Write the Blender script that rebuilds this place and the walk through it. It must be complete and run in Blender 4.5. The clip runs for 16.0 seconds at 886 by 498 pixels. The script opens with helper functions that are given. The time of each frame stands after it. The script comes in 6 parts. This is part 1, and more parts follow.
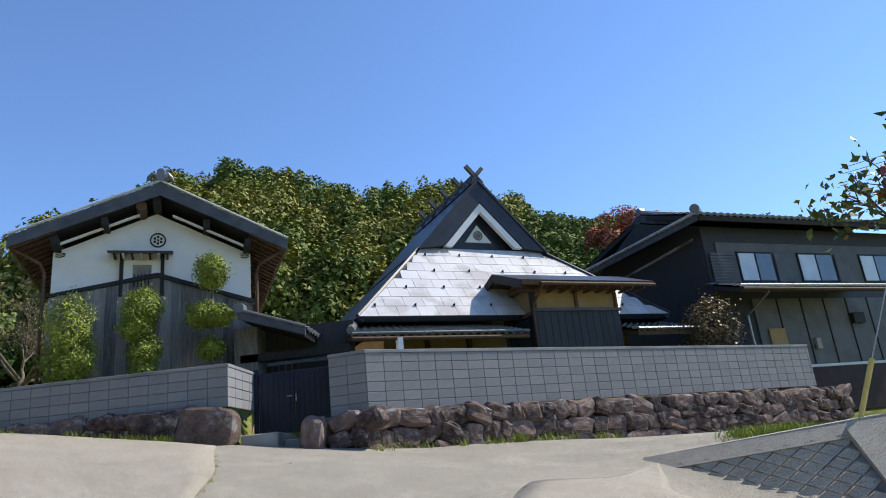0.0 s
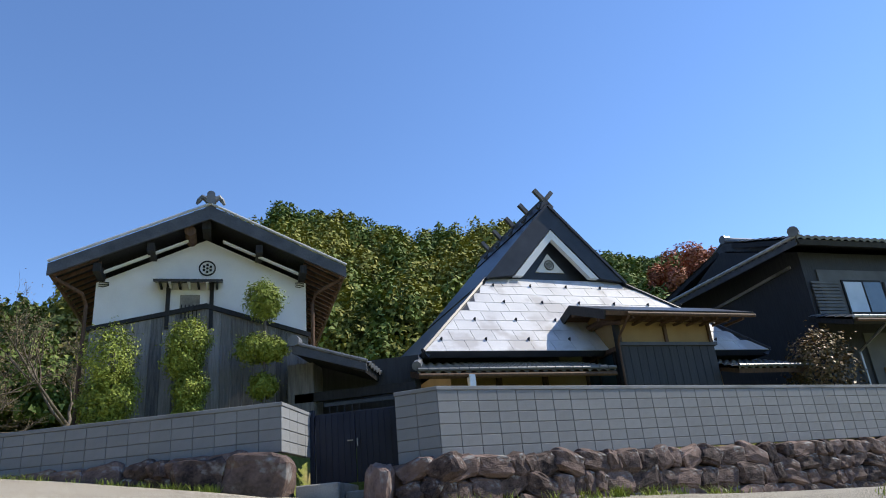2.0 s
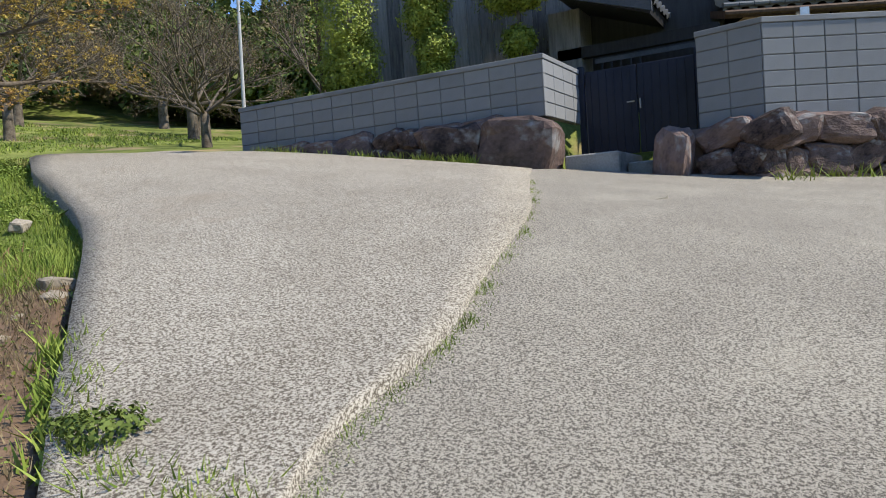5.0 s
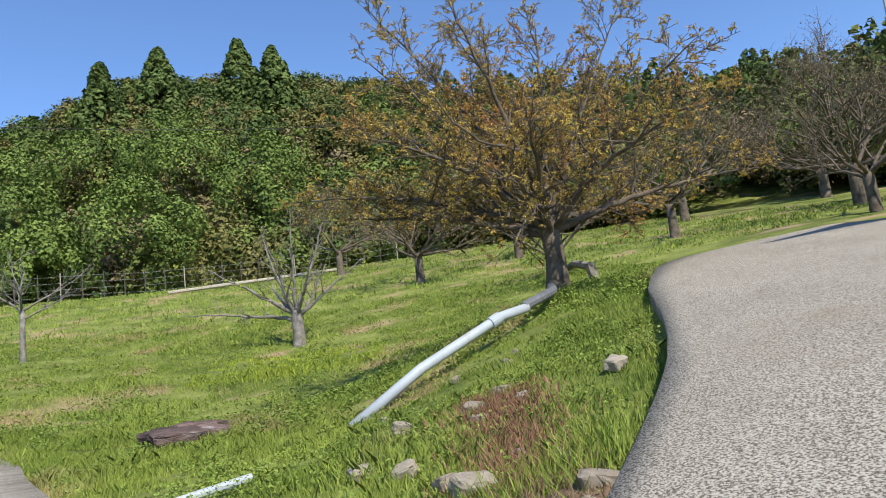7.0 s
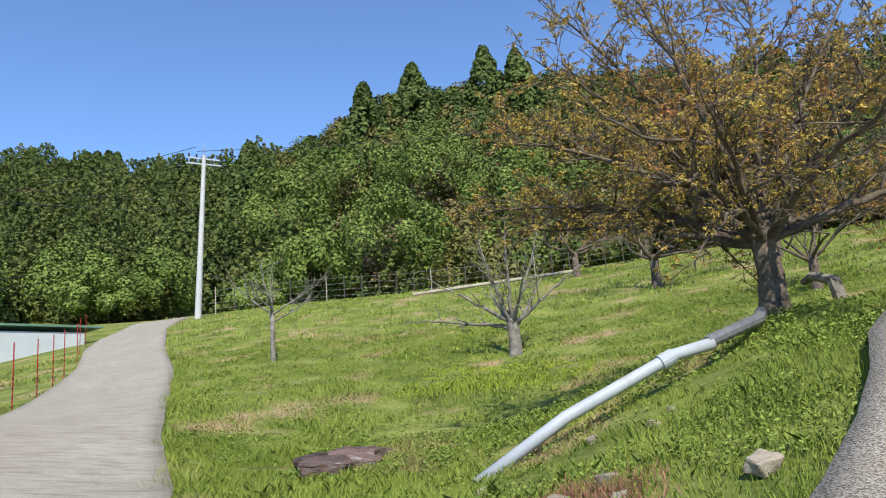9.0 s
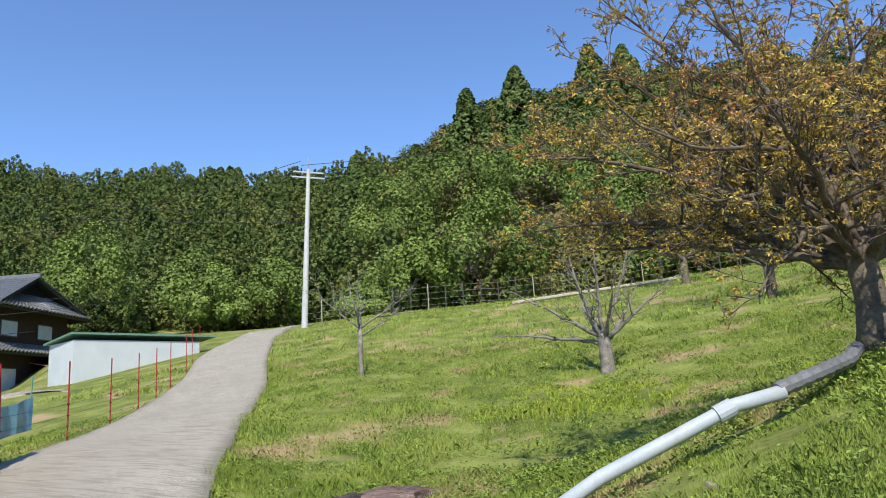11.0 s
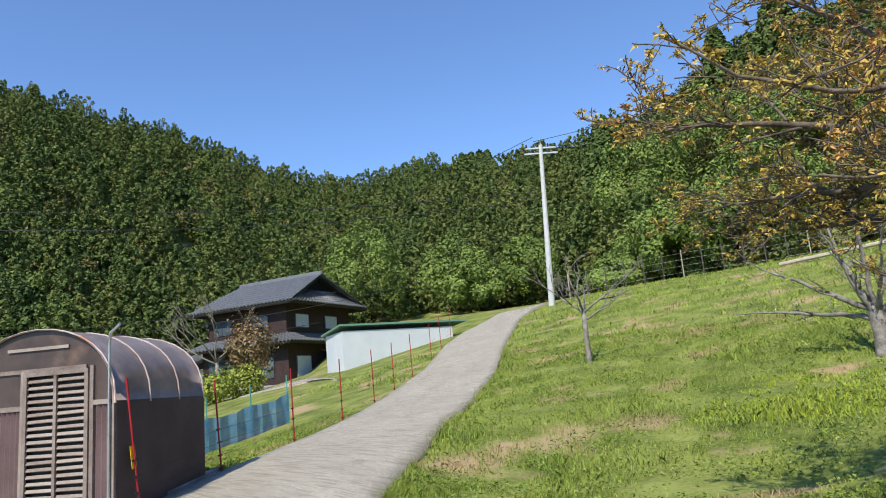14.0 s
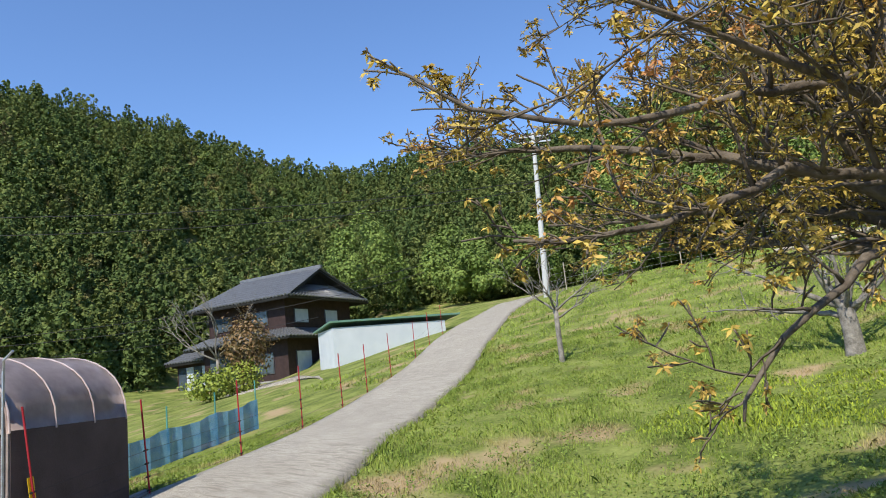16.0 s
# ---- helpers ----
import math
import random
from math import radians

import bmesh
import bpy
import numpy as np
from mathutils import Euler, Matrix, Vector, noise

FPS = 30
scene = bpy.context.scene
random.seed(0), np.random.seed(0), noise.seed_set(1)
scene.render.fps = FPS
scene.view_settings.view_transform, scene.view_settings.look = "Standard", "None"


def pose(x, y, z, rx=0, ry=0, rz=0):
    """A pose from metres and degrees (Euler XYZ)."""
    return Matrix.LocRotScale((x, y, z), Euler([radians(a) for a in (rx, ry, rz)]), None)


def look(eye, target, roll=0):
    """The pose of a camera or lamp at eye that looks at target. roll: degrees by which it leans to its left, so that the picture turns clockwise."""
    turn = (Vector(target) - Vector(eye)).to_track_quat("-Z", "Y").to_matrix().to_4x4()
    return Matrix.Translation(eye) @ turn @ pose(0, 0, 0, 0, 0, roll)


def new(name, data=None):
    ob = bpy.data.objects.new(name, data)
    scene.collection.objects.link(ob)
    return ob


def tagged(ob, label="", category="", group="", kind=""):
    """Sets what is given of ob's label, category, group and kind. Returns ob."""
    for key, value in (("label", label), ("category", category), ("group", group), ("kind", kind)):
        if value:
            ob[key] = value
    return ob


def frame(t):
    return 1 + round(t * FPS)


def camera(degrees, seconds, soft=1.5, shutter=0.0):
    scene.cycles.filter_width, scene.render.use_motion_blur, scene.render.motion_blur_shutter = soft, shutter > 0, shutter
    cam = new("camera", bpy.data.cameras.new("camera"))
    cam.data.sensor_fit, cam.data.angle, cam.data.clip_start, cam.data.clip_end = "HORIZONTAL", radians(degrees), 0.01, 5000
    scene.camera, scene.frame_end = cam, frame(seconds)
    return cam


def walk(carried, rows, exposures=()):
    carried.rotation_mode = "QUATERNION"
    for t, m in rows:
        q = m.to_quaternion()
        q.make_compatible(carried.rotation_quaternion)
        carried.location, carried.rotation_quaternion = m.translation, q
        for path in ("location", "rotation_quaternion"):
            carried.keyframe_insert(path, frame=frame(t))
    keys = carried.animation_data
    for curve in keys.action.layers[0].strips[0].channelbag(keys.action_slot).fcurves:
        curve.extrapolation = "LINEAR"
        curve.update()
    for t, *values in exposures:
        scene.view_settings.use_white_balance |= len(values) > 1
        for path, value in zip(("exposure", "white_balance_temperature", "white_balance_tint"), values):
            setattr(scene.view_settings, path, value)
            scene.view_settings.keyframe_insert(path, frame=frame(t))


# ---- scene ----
cam = camera(65.1, 16.0, soft=1.0)
PATH = [
    (0, (0.041, -0.301, 2.049), (-0.05, 1.605, 2.645), -6.1),
    (0.5, (-0.284, 0.254, 2.124), (-0.554, 2.074, 2.907), -5.5),
    (1, (-0.431, 0.732, 2.129), (-0.77, 2.545, 2.903), -5.9),
    (1.5, (-0.64, 1.14, 2.149), (-0.959, 2.971, 2.889), -5.9),
    (2, (-0.759, 1.597, 2.22), (-0.968, 3.446, 2.955), -5.5),
    (2.5, (-0.857, 2.138, 2.267), (-0.998, 4.002, 2.978), -3.7),
    (3, (-1.105, 2.554, 2.261), (-1.235, 4.451, 2.882), -3.7),
    (3.2, (-1.161, 2.699, 2.213), (-1.306, 4.616, 2.764), -4.7),
    (5.3, (-1.979, 4.66, 2.276), (-3.138, 6.286, 2.164), -4.9),
    (5.5, (-2.051, 4.742, 2.307), (-3.331, 6.277, 2.228), -5.8),
    (5.6, (-2.082, 4.777, 2.3), (-3.433, 6.251, 2.253), -6.2),
    (5.8, (-2.101, 4.955, 2.308), (-3.65, 6.219, 2.332), -7.3),
    (6, (-2.251, 5.048, 2.376), (-3.922, 6.142, 2.472), -6.4),
    (6.5, (-2.453, 5.288, 2.471), (-4.358, 5.842, 2.724), -6.2),
    (7, (-2.633, 5.554, 2.55), (-4.582, 5.874, 2.869), -7.1),
    (7.5, (-2.798, 5.865, 2.623), (-4.762, 5.957, 2.989), -6.7),
    (8, (-3.039, 6.092, 2.664), (-5.004, 5.99, 3.022), -6.1),
    (8.5, (-3.303, 6.343, 2.719), (-5.255, 6.096, 3.08), -5.8),
    (8.7, (-3.411, 6.447, 2.764), (-5.351, 6.13, 3.135), -5.2),
    (10.8, (-4.221, 7.111, 3.085), (-6.068, 6.467, 3.501), -3.6),
    (11, (-4.316, 7.165, 3.106), (-6.14, 6.46, 3.523), -3.6),
    (11.5, (-4.602, 7.332, 3.185), (-6.309, 6.361, 3.56), -3.7),
    (12, (-4.876, 7.337, 3.275), (-6.468, 6.174, 3.613), -3.3),
    (12.5, (-5.089, 7.423, 3.342), (-6.57, 6.123, 3.681), -3.9),
    (13, (-5.339, 7.581, 3.438), (-6.782, 6.237, 3.776), -3.9),
    (13.5, (-5.621, 7.673, 3.505), (-7.094, 6.367, 3.857), -5.3),
    (14, (-5.888, 7.861, 3.573), (-7.318, 6.517, 3.96), -5.0),
    (14.5, (-6.17, 7.998, 3.636), (-7.5, 6.554, 4.016), -3.2),
    (15, (-6.481, 8.118, 3.732), (-7.797, 6.653, 4.081), -3.1),
    (15.5, (-6.809, 8.31, 3.822), (-8.14, 6.859, 4.174), -4.5),
    (16, (-7.124, 8.485, 3.864), (-8.528, 7.107, 4.219), -6.1),
]
walk(cam, [(t, look(eye, target, roll)) for t, eye, target, roll in PATH])

# ---- light ----
SUN_DIR = Vector((0.86, 0.34, 0.98)).normalized()
world = bpy.data.worlds.new("sky")
scene.world = world
world.use_nodes = True
wn, wl = world.node_tree.nodes, world.node_tree.links
sky = wn.new("ShaderNodeTexSky")
sky.sky_type = "NISHITA"
sky.sun_disc = False
sky.sun_elevation = math.asin(SUN_DIR.z)
sky.sun_rotation = math.atan2(SUN_DIR.x, SUN_DIR.y)
sky.air_density, sky.dust_density, sky.ozone_density = 1.0, 0.0, 3.5
wn["Background"].inputs["Strength"].default_value = 0.14
tint = wn.new("ShaderNodeMix")
tint.data_type, tint.blend_type = "RGBA", "MULTIPLY"
tint.inputs["Factor"].default_value = 1.0
tint.inputs["B"].default_value = (0.86, 0.98, 1.16, 1)
wl.new(sky.outputs[0], tint.inputs["A"])
wl.new(tint.outputs["Result"], wn["Background"].inputs["Color"])
sun = new("sun", bpy.data.lights.new("sun", "SUN"))
sun.data.energy, sun.data.angle, sun.data.color = 4.2, radians(0.53), (1.0, 0.93, 0.8)
sun.matrix_world = look((0, 0, 60), Vector((0, 0, 60)) - SUN_DIR)
scene.view_settings.exposure = 0.42


# ---- materials ----
def material(name, low, high, scale=6.0, rough=0.8, metal=0.0, bump=0.15, grain=60.0, island=0.0, per_object=0.0,
             stretch=(1, 1, 1), blotch=None, spec=0.3, trans=0.0, alpha=1.0, blotch_scale=0.6, blotch_edge=(0.5, 0.62), sharp=0.0, fine=0.6):
    """A surface with broad variation, fine grain, optional blotches of a third colour and relief."""
    m = bpy.data.materials.new(name)
    m.use_nodes = True
    n, l = m.node_tree.nodes, m.node_tree.links
    b = n["Principled BSDF"]
    co = n.new("ShaderNodeTexCoord")
    mp = n.new("ShaderNodeMapping")
    mp.inputs["Scale"].default_value = stretch
    geo = n.new("ShaderNodeNewGeometry")
    l.new(geo.outputs["Position"] if per_object == 0 else co.outputs["Object"], mp.inputs["Vector"])
    def nz(sc, detail):
        t = n.new("ShaderNodeTexNoise")
        t.inputs["Scale"].default_value, t.inputs["Detail"].default_value = sc, detail
        l.new(mp.outputs[0], t.inputs["Vector"])
        return t.outputs["Fac"]
    a, g = nz(scale, 6), nz(grain, 4)
    add = n.new("ShaderNodeMath"); add.operation = "ADD"
    half = n.new("ShaderNodeMath"); half.operation = "MULTIPLY"; half.inputs[1].default_value = fine
    l.new(g, half.inputs[0]); l.new(a, add.inputs[0]); l.new(half.outputs[0], add.inputs[1])
    fac = add.outputs[0]
    for amount, out in ((island, geo.outputs["Random Per Island"]), (per_object, n.new("ShaderNodeObjectInfo").outputs["Random"])):
        if amount:
            k = n.new("ShaderNodeMath"); k.operation = "MULTIPLY_ADD"
            k.inputs[1].default_value = amount
            l.new(out, k.inputs[0]); l.new(fac, k.inputs[2])
            fac = k.outputs[0]
    mr = n.new("ShaderNodeMapRange")
    mr.inputs["From Min"].default_value, mr.inputs["From Max"].default_value = 0.2 + 0.5 * fine + sharp, 0.8 + 0.5 * fine - sharp + island + per_object
    l.new(fac, mr.inputs["Value"])
    mix = n.new("ShaderNodeMix"); mix.data_type = "RGBA"
    mix.inputs["A"].default_value, mix.inputs["B"].default_value = (*low, 1), (*high, 1)
    l.new(mr.outputs[0], mix.inputs["Factor"])
    col = mix.outputs["Result"]
    if blotch:
        r2 = n.new("ShaderNodeMapRange")
        r2.inputs["From Min"].default_value, r2.inputs["From Max"].default_value = blotch_edge
        l.new(nz(blotch_scale, 5), r2.inputs["Value"])
        m2 = n.new("ShaderNodeMix"); m2.data_type = "RGBA"
        m2.inputs["B"].default_value = (*blotch, 1)
        l.new(r2.outputs[0], m2.inputs["Factor"]); l.new(col, m2.inputs["A"])
        col = m2.outputs["Result"]
    l.new(col, b.inputs["Base Color"])
    b.inputs["Roughness"].default_value, b.inputs["Metallic"].default_value = rough, metal
    b.inputs["Specular IOR Level"].default_value = spec
    b.inputs["Transmission Weight"].default_value = trans
    b.inputs["Alpha"].default_value = alpha
    if bump:
        bp = n.new("ShaderNodeBump")
        bp.inputs["Strength"].default_value, bp.inputs["Distance"].default_value = bump, 0.03
        l.new(add.outputs[0], bp.inputs["Height"]); l.new(bp.outputs[0], b.inputs["Normal"])
    return m


M_PLASTER = material("white_plaster", (0.74, 0.74, 0.73), (0.84, 0.84, 0.83), 2, 0.75, bump=0.05, grain=40)
M_BLOCK = material("concrete_block", (0.17, 0.175, 0.18), (0.31, 0.315, 0.32), 1.6, 0.9, per_object=0.22, bump=0.3, grain=70, blotch=(0.14, 0.145, 0.145), blotch_scale=0.8, blotch_edge=(0.5, 0.7))
M_MORTAR = material("mortar", (0.12, 0.12, 0.12), (0.2, 0.2, 0.2), 5, 0.95)
M_STONE = material("wall_stone", (0.02, 0.015, 0.015), (0.24, 0.165, 0.14), 3.4, 0.85, per_object=0.55, bump=1.0, grain=16, blotch=(0.3, 0.29, 0.28), blotch_scale=2.4, blotch_edge=(0.58, 0.68), sharp=0.14)
M_BOARD = material("weathered_board", (0.04, 0.04, 0.043), (0.36, 0.34, 0.32), 4, 0.85, per_object=0.6, stretch=(6, 6, 0.5), bump=0.4, grain=30, sharp=0.05)
M_DARKWOOD = material("dark_wood", (0.012, 0.012, 0.014), (0.04, 0.038, 0.038), 4, 0.7, stretch=(5, 5, 0.6), grain=30)
M_BROWNWOOD = material("brown_wood", (0.06, 0.035, 0.022), (0.16, 0.09, 0.055), 4, 0.7, stretch=(4, 4, 0.7), grain=30)
M_BARGE = material("grey_barge_board", (0.05, 0.055, 0.065), (0.11, 0.115, 0.13), 3, 0.6, grain=30)
M_TILE = material("roof_tile", (0.07, 0.075, 0.083), (0.21, 0.215, 0.225), 3, 0.36, per_object=0.0, island=0.35, grain=50, bump=0.1, spec=0.5)
# Pale copy of the roof tile: sunlight on verge and eave rows, put into the colour.
M_TILE_LIT = material("sunlit_tile_edge", (0.38, 0.39, 0.4), (0.6, 0.6, 0.6), 5, 0.5, grain=30)
M_SHEET = material("white_roof_panel", (0.5, 0.49, 0.5), (0.72, 0.71, 0.72), 1.4, 0.5, per_object=0.3, bump=0.04, grain=30, blotch=(0.46, 0.44, 0.44), blotch_scale=1.2)
M_STEEL = material("dark_roof_steel", (0.018, 0.022, 0.032), (0.045, 0.05, 0.065), 2, 0.4, bump=0.03)
M_OCHRE = material("ochre_plaster", (0.3, 0.2, 0.09), (0.42, 0.29, 0.14), 2, 0.85)
M_TEAL = material("teal_door", (0.012, 0.03, 0.04), (0.03, 0.06, 0.075), 3, 0.5, bump=0.05)
M_GATE = material("navy_steel_gate", (0.012, 0.016, 0.03), (0.025, 0.03, 0.05), 2, 0.4, bump=0.03)
M_METAL = material("bare_metal", (0.4, 0.4, 0.4), (0.55, 0.55, 0.55), 8, 0.4, metal=0.8)
M_CHARRED = material("charred_siding", (0.02, 0.02, 0.024), (0.055, 0.055, 0.06), 3, 0.6, stretch=(8, 8, 0.6), grain=30, per_object=0.2)
M_GREYPANEL = material("grey_siding", (0.09, 0.092, 0.095), (0.15, 0.152, 0.155), 2, 0.7)
M_BROWNWALL = material("brown_siding", (0.024, 0.014, 0.014), (0.055, 0.032, 0.03), 3, 0.7)
M_GLASS = material("window_glass", (0.05, 0.07, 0.09), (0.09, 0.12, 0.15), 1, 0.06, spec=0.8, bump=0.0)
M_CURTAIN = material("curtained_glass", (0.45, 0.5, 0.55), (0.6, 0.64, 0.68), 2, 0.15, spec=0.6, bump=0.0)
M_WHITEWALL = material("white_painted_wall", (0.5, 0.54, 0.57), (0.6, 0.63, 0.65), 1.5, 0.7, bump=0.05)
M_GREENTRIM = material("green_roof_sheet", (0.1, 0.2, 0.15), (0.16, 0.28, 0.21), 3, 0.5)
def paving(name, pale, mid, dark, stain, coarse=55.0, pits=(0.4, 0.5), brush=0.0, angle=0.0, dirt=0.3):
    """Worn concrete: stones and pits of about a centimetre, soft patches, thin stains and, if wanted, brush marks."""
    m = bpy.data.materials.new(name)
    m.use_nodes = True
    n, l = m.node_tree.nodes, m.node_tree.links
    b = n["Principled BSDF"]
    geo = n.new("ShaderNodeNewGeometry")
    def nz(sc, detail, rough=0.6, src=None):
        t = n.new("ShaderNodeTexNoise")
        t.inputs["Scale"].default_value, t.inputs["Detail"].default_value, t.inputs["Roughness"].default_value = sc, detail, rough
        l.new(src or geo.outputs["Position"], t.inputs["Vector"])
        return t.outputs["Fac"]
    def span(v, lo, hi, to=1.0):
        r = n.new("ShaderNodeMapRange")
        r.inputs["From Min"].default_value, r.inputs["From Max"].default_value, r.inputs["To Max"].default_value = lo, hi, to
        l.new(v, r.inputs["Value"])
        return r.outputs[0]
    def blend(fac, a, c):
        x = n.new("ShaderNodeMix"); x.data_type = "RGBA"
        l.new(fac, x.inputs["Factor"])
        for v, key in ((a, "A"), (c, "B")):
            if isinstance(v, tuple):
                x.inputs[key].default_value = (*v, 1)
            else:
                l.new(v, x.inputs[key])
        return x.outputs["Result"]
    fine = nz(coarse, 5, 0.75)
    col = blend(span(nz(1.1, 7, 0.65), 0.35, 0.65), mid, pale)
    col = blend(span(fine, pits[1], pits[0]), col, dark)
    col = blend(span(nz(coarse * 1.7, 2), 0.58, 0.7, 0.55), col, tuple(min(0.75, c * 1.35) for c in pale))
    col = blend(span(nz(0.55, 8, 0.7), 0.54, 0.72, dirt), col, stain)
    height_map = fine
    if brush:
        mp = n.new("ShaderNodeMapping")
        mp.inputs["Rotation"].default_value = (0, 0, radians(angle))
        mp.inputs["Scale"].default_value = (9.0, 0.7, 1.0)
        l.new(geo.outputs["Position"], mp.inputs["Vector"])
        line = nz(2.2, 3, 0.6, mp.outputs[0])
        col = blend(span(line, 0.5, 0.64, brush), col, dark)
    l.new(col, b.inputs["Base Color"])
    b.inputs["Roughness"].default_value, b.inputs["Specular IOR Level"].default_value = 0.92, 0.25
    bp = n.new("ShaderNodeBump")
    bp.inputs["Strength"].default_value, bp.inputs["Distance"].default_value = 0.5, 0.012
    l.new(height_map, bp.inputs["Height"]); l.new(bp.outputs[0], b.inputs["Normal"])
    return m


M_CONC_LIGHT = paving("worn_concrete", (0.54, 0.495, 0.41), (0.41, 0.37, 0.3), (0.11, 0.09, 0.066), (0.24, 0.19, 0.135), 100, (0.455, 0.54), 0.0, 0, 0.7)
M_CONC_ROAD = paving("lane_concrete", (0.52, 0.48, 0.4), (0.41, 0.375, 0.31), (0.16, 0.138, 0.105), (0.24, 0.21, 0.16), 95, (0.43, 0.53), 0.55, 28, 0.6)
M_ASPHALT = paving("old_asphalt", (0.46, 0.42, 0.34), (0.36, 0.325, 0.265), (0.1, 0.088, 0.07), (0.4, 0.36, 0.28), 115, (0.45, 0.54), 0.0, 0, 0.6)
M_REVET = paving("revetment_concrete", (0.5, 0.46, 0.38), (0.37, 0.335, 0.275), (0.14, 0.12, 0.095), (0.18, 0.15, 0.115), 60, (0.4, 0.52), 0.0, 0, 0.6)
M_CONC = material("grey_concrete", (0.2, 0.19, 0.175), (0.42, 0.4, 0.37), 1.6, 0.9, bump=0.35, grain=40, blotch=(0.13, 0.125, 0.12), blotch_scale=1.2)
M_GRASS = material("meadow_ground", (0.09, 0.12, 0.025), (0.25, 0.28, 0.075), 0.9, 0.95, bump=0.8, grain=14, sharp=0.1, blotch=(0.36, 0.27, 0.15), blotch_scale=0.55, blotch_edge=(0.55, 0.68), spec=0.1)
M_BLADE = material("grass_blades", (0.08, 0.15, 0.016), (0.36, 0.42, 0.085), 0.9, 0.7, island=0.5, bump=0, grain=3, spec=0.2, blotch=(0.4, 0.31, 0.16), blotch_scale=0.55, blotch_edge=(0.56, 0.7))
M_CLOVER = material("low_weeds", (0.07, 0.13, 0.02), (0.3, 0.38, 0.07), 1.3, 0.7, island=0.5, bump=0, grain=4, spec=0.25)
M_SOIL = material("bare_soil", (0.1, 0.06, 0.035), (0.24, 0.16, 0.1), 3, 0.95, bump=0.7, grain=20)
M_CONIFER = material("conifer_needles", (0.03, 0.058, 0.016), (0.165, 0.215, 0.065), 0.22, 0.85, island=0.3, bump=0, grain=1.6, sharp=0.1, spec=0.1, blotch=(0.1, 0.085, 0.035), blotch_scale=0.11, blotch_edge=(0.62, 0.74))
M_BROAD = material("broad_leaves", (0.045, 0.08, 0.014), (0.21, 0.26, 0.06), 0.2, 0.7, island=0.35, bump=0, grain=1.6, sharp=0.1, spec=0.2)
M_CONIFER_OLIVE = material("lighter_needles", (0.045, 0.075, 0.018), (0.21, 0.235, 0.07), 0.22, 0.85, island=0.3, bump=0, grain=1.6, sharp=0.1, spec=0.1)
M_DEEPGREEN = material("deep_green_leaves", (0.026, 0.055, 0.014), (0.12, 0.17, 0.045), 0.2, 0.7, island=0.35, bump=0, grain=1.6, sharp=0.1, spec=0.2)
M_KHAKI = material("olive_spring_leaves", (0.075, 0.075, 0.02), (0.24, 0.22, 0.07), 0.2, 0.7, island=0.35, bump=0, grain=1.6, sharp=0.1, spec=0.2)
M_FRESH = material("fresh_green_leaves", (0.052, 0.095, 0.017), (0.235, 0.31, 0.07), 0.3, 0.7, island=0.35, bump=0, grain=1.6, sharp=0.1, spec=0.2)
M_BAMBOO = material("bamboo_leaves", (0.11, 0.125, 0.022), (0.38, 0.36, 0.09), 0.2, 0.7, island=0.4, bump=0, grain=1.6, spec=0.2)
M_BUSH = material("trimmed_leaves", (0.09, 0.14, 0.014), (0.42, 0.47, 0.075), 2, 0.6, island=0.6, bump=0, grain=9, spec=0.3)
M_OLIVE = material("spring_leaves", (0.24, 0.15, 0.04), (0.66, 0.5, 0.1), 1.6, 0.6, island=0.8, bump=0, grain=5, spec=0.25, blotch=(0.5, 0.23, 0.08), blotch_scale=1.0, blotch_edge=(0.54, 0.7))
M_RUST = material("rusty_leaves", (0.28, 0.075, 0.035), (0.5, 0.19, 0.1), 0.8, 0.7, island=0.5, bump=0, grain=4)
M_DRYLEAF = material("dry_twigs", (0.13, 0.095, 0.05), (0.3, 0.235, 0.13), 0.6, 0.85, island=0.6, bump=0, grain=4)
M_LITTER = material("dead_stalks", (0.16, 0.08, 0.045), (0.36, 0.2, 0.12), 2, 0.85, island=0.6, bump=0, grain=4)
M_CAMELLIA = material("reddish_green_leaves", (0.07, 0.08, 0.02), (0.35, 0.2, 0.1), 3, 0.5, island=0.6, bump=0, grain=9)
M_GLOSSY = material("glossy_leaves", (0.03, 0.06, 0.015), (0.17, 0.22, 0.06), 2, 0.4, island=0.6, bump=0, grain=9, blotch=(0.4, 0.06, 0.04), blotch_scale=2.2, blotch_edge=(0.56, 0.64))
M_RAPE = material("yellow_green_leaves", (0.17, 0.25, 0.02), (0.46, 0.52, 0.05), 1, 0.7, island=0.6, bump=0, grain=5)
M_BARK = material("dark_bark", (0.035, 0.03, 0.026), (0.17, 0.15, 0.13), 5, 0.95, bump=0.7, grain=30)
M_MIDBARK = material("grey_brown_bark", (0.05, 0.038, 0.028), (0.22, 0.18, 0.135), 5, 0.95, bump=0.7, grain=30)
M_PALEBARK = material("lichen_bark", (0.1, 0.09, 0.075), (0.34, 0.31, 0.27), 6, 0.95, bump=0.6, grain=30)
M_PIPE = material("pale_pipe", (0.36, 0.4, 0.43), (0.48, 0.52, 0.55), 3, 0.5, bump=0.05, blotch=(0.35, 0.36, 0.36), blotch_scale=3, blotch_edge=(0.6, 0.7))
M_POLE = material("pole_concrete", (0.42, 0.43, 0.43), (0.58, 0.58, 0.57), 2, 0.7)
M_RED = material("red_fence_rod", (0.28, 0.01, 0.02), (0.42, 0.03, 0.04), 3, 0.5)
M_YELLOW = material("yellow_plate", (0.75, 0.5, 0.01), (0.85, 0.6, 0.03), 3, 0.5)
M_BLACK = material("black_plastic", (0.012, 0.012, 0.012), (0.03, 0.03, 0.03), 3, 0.5)
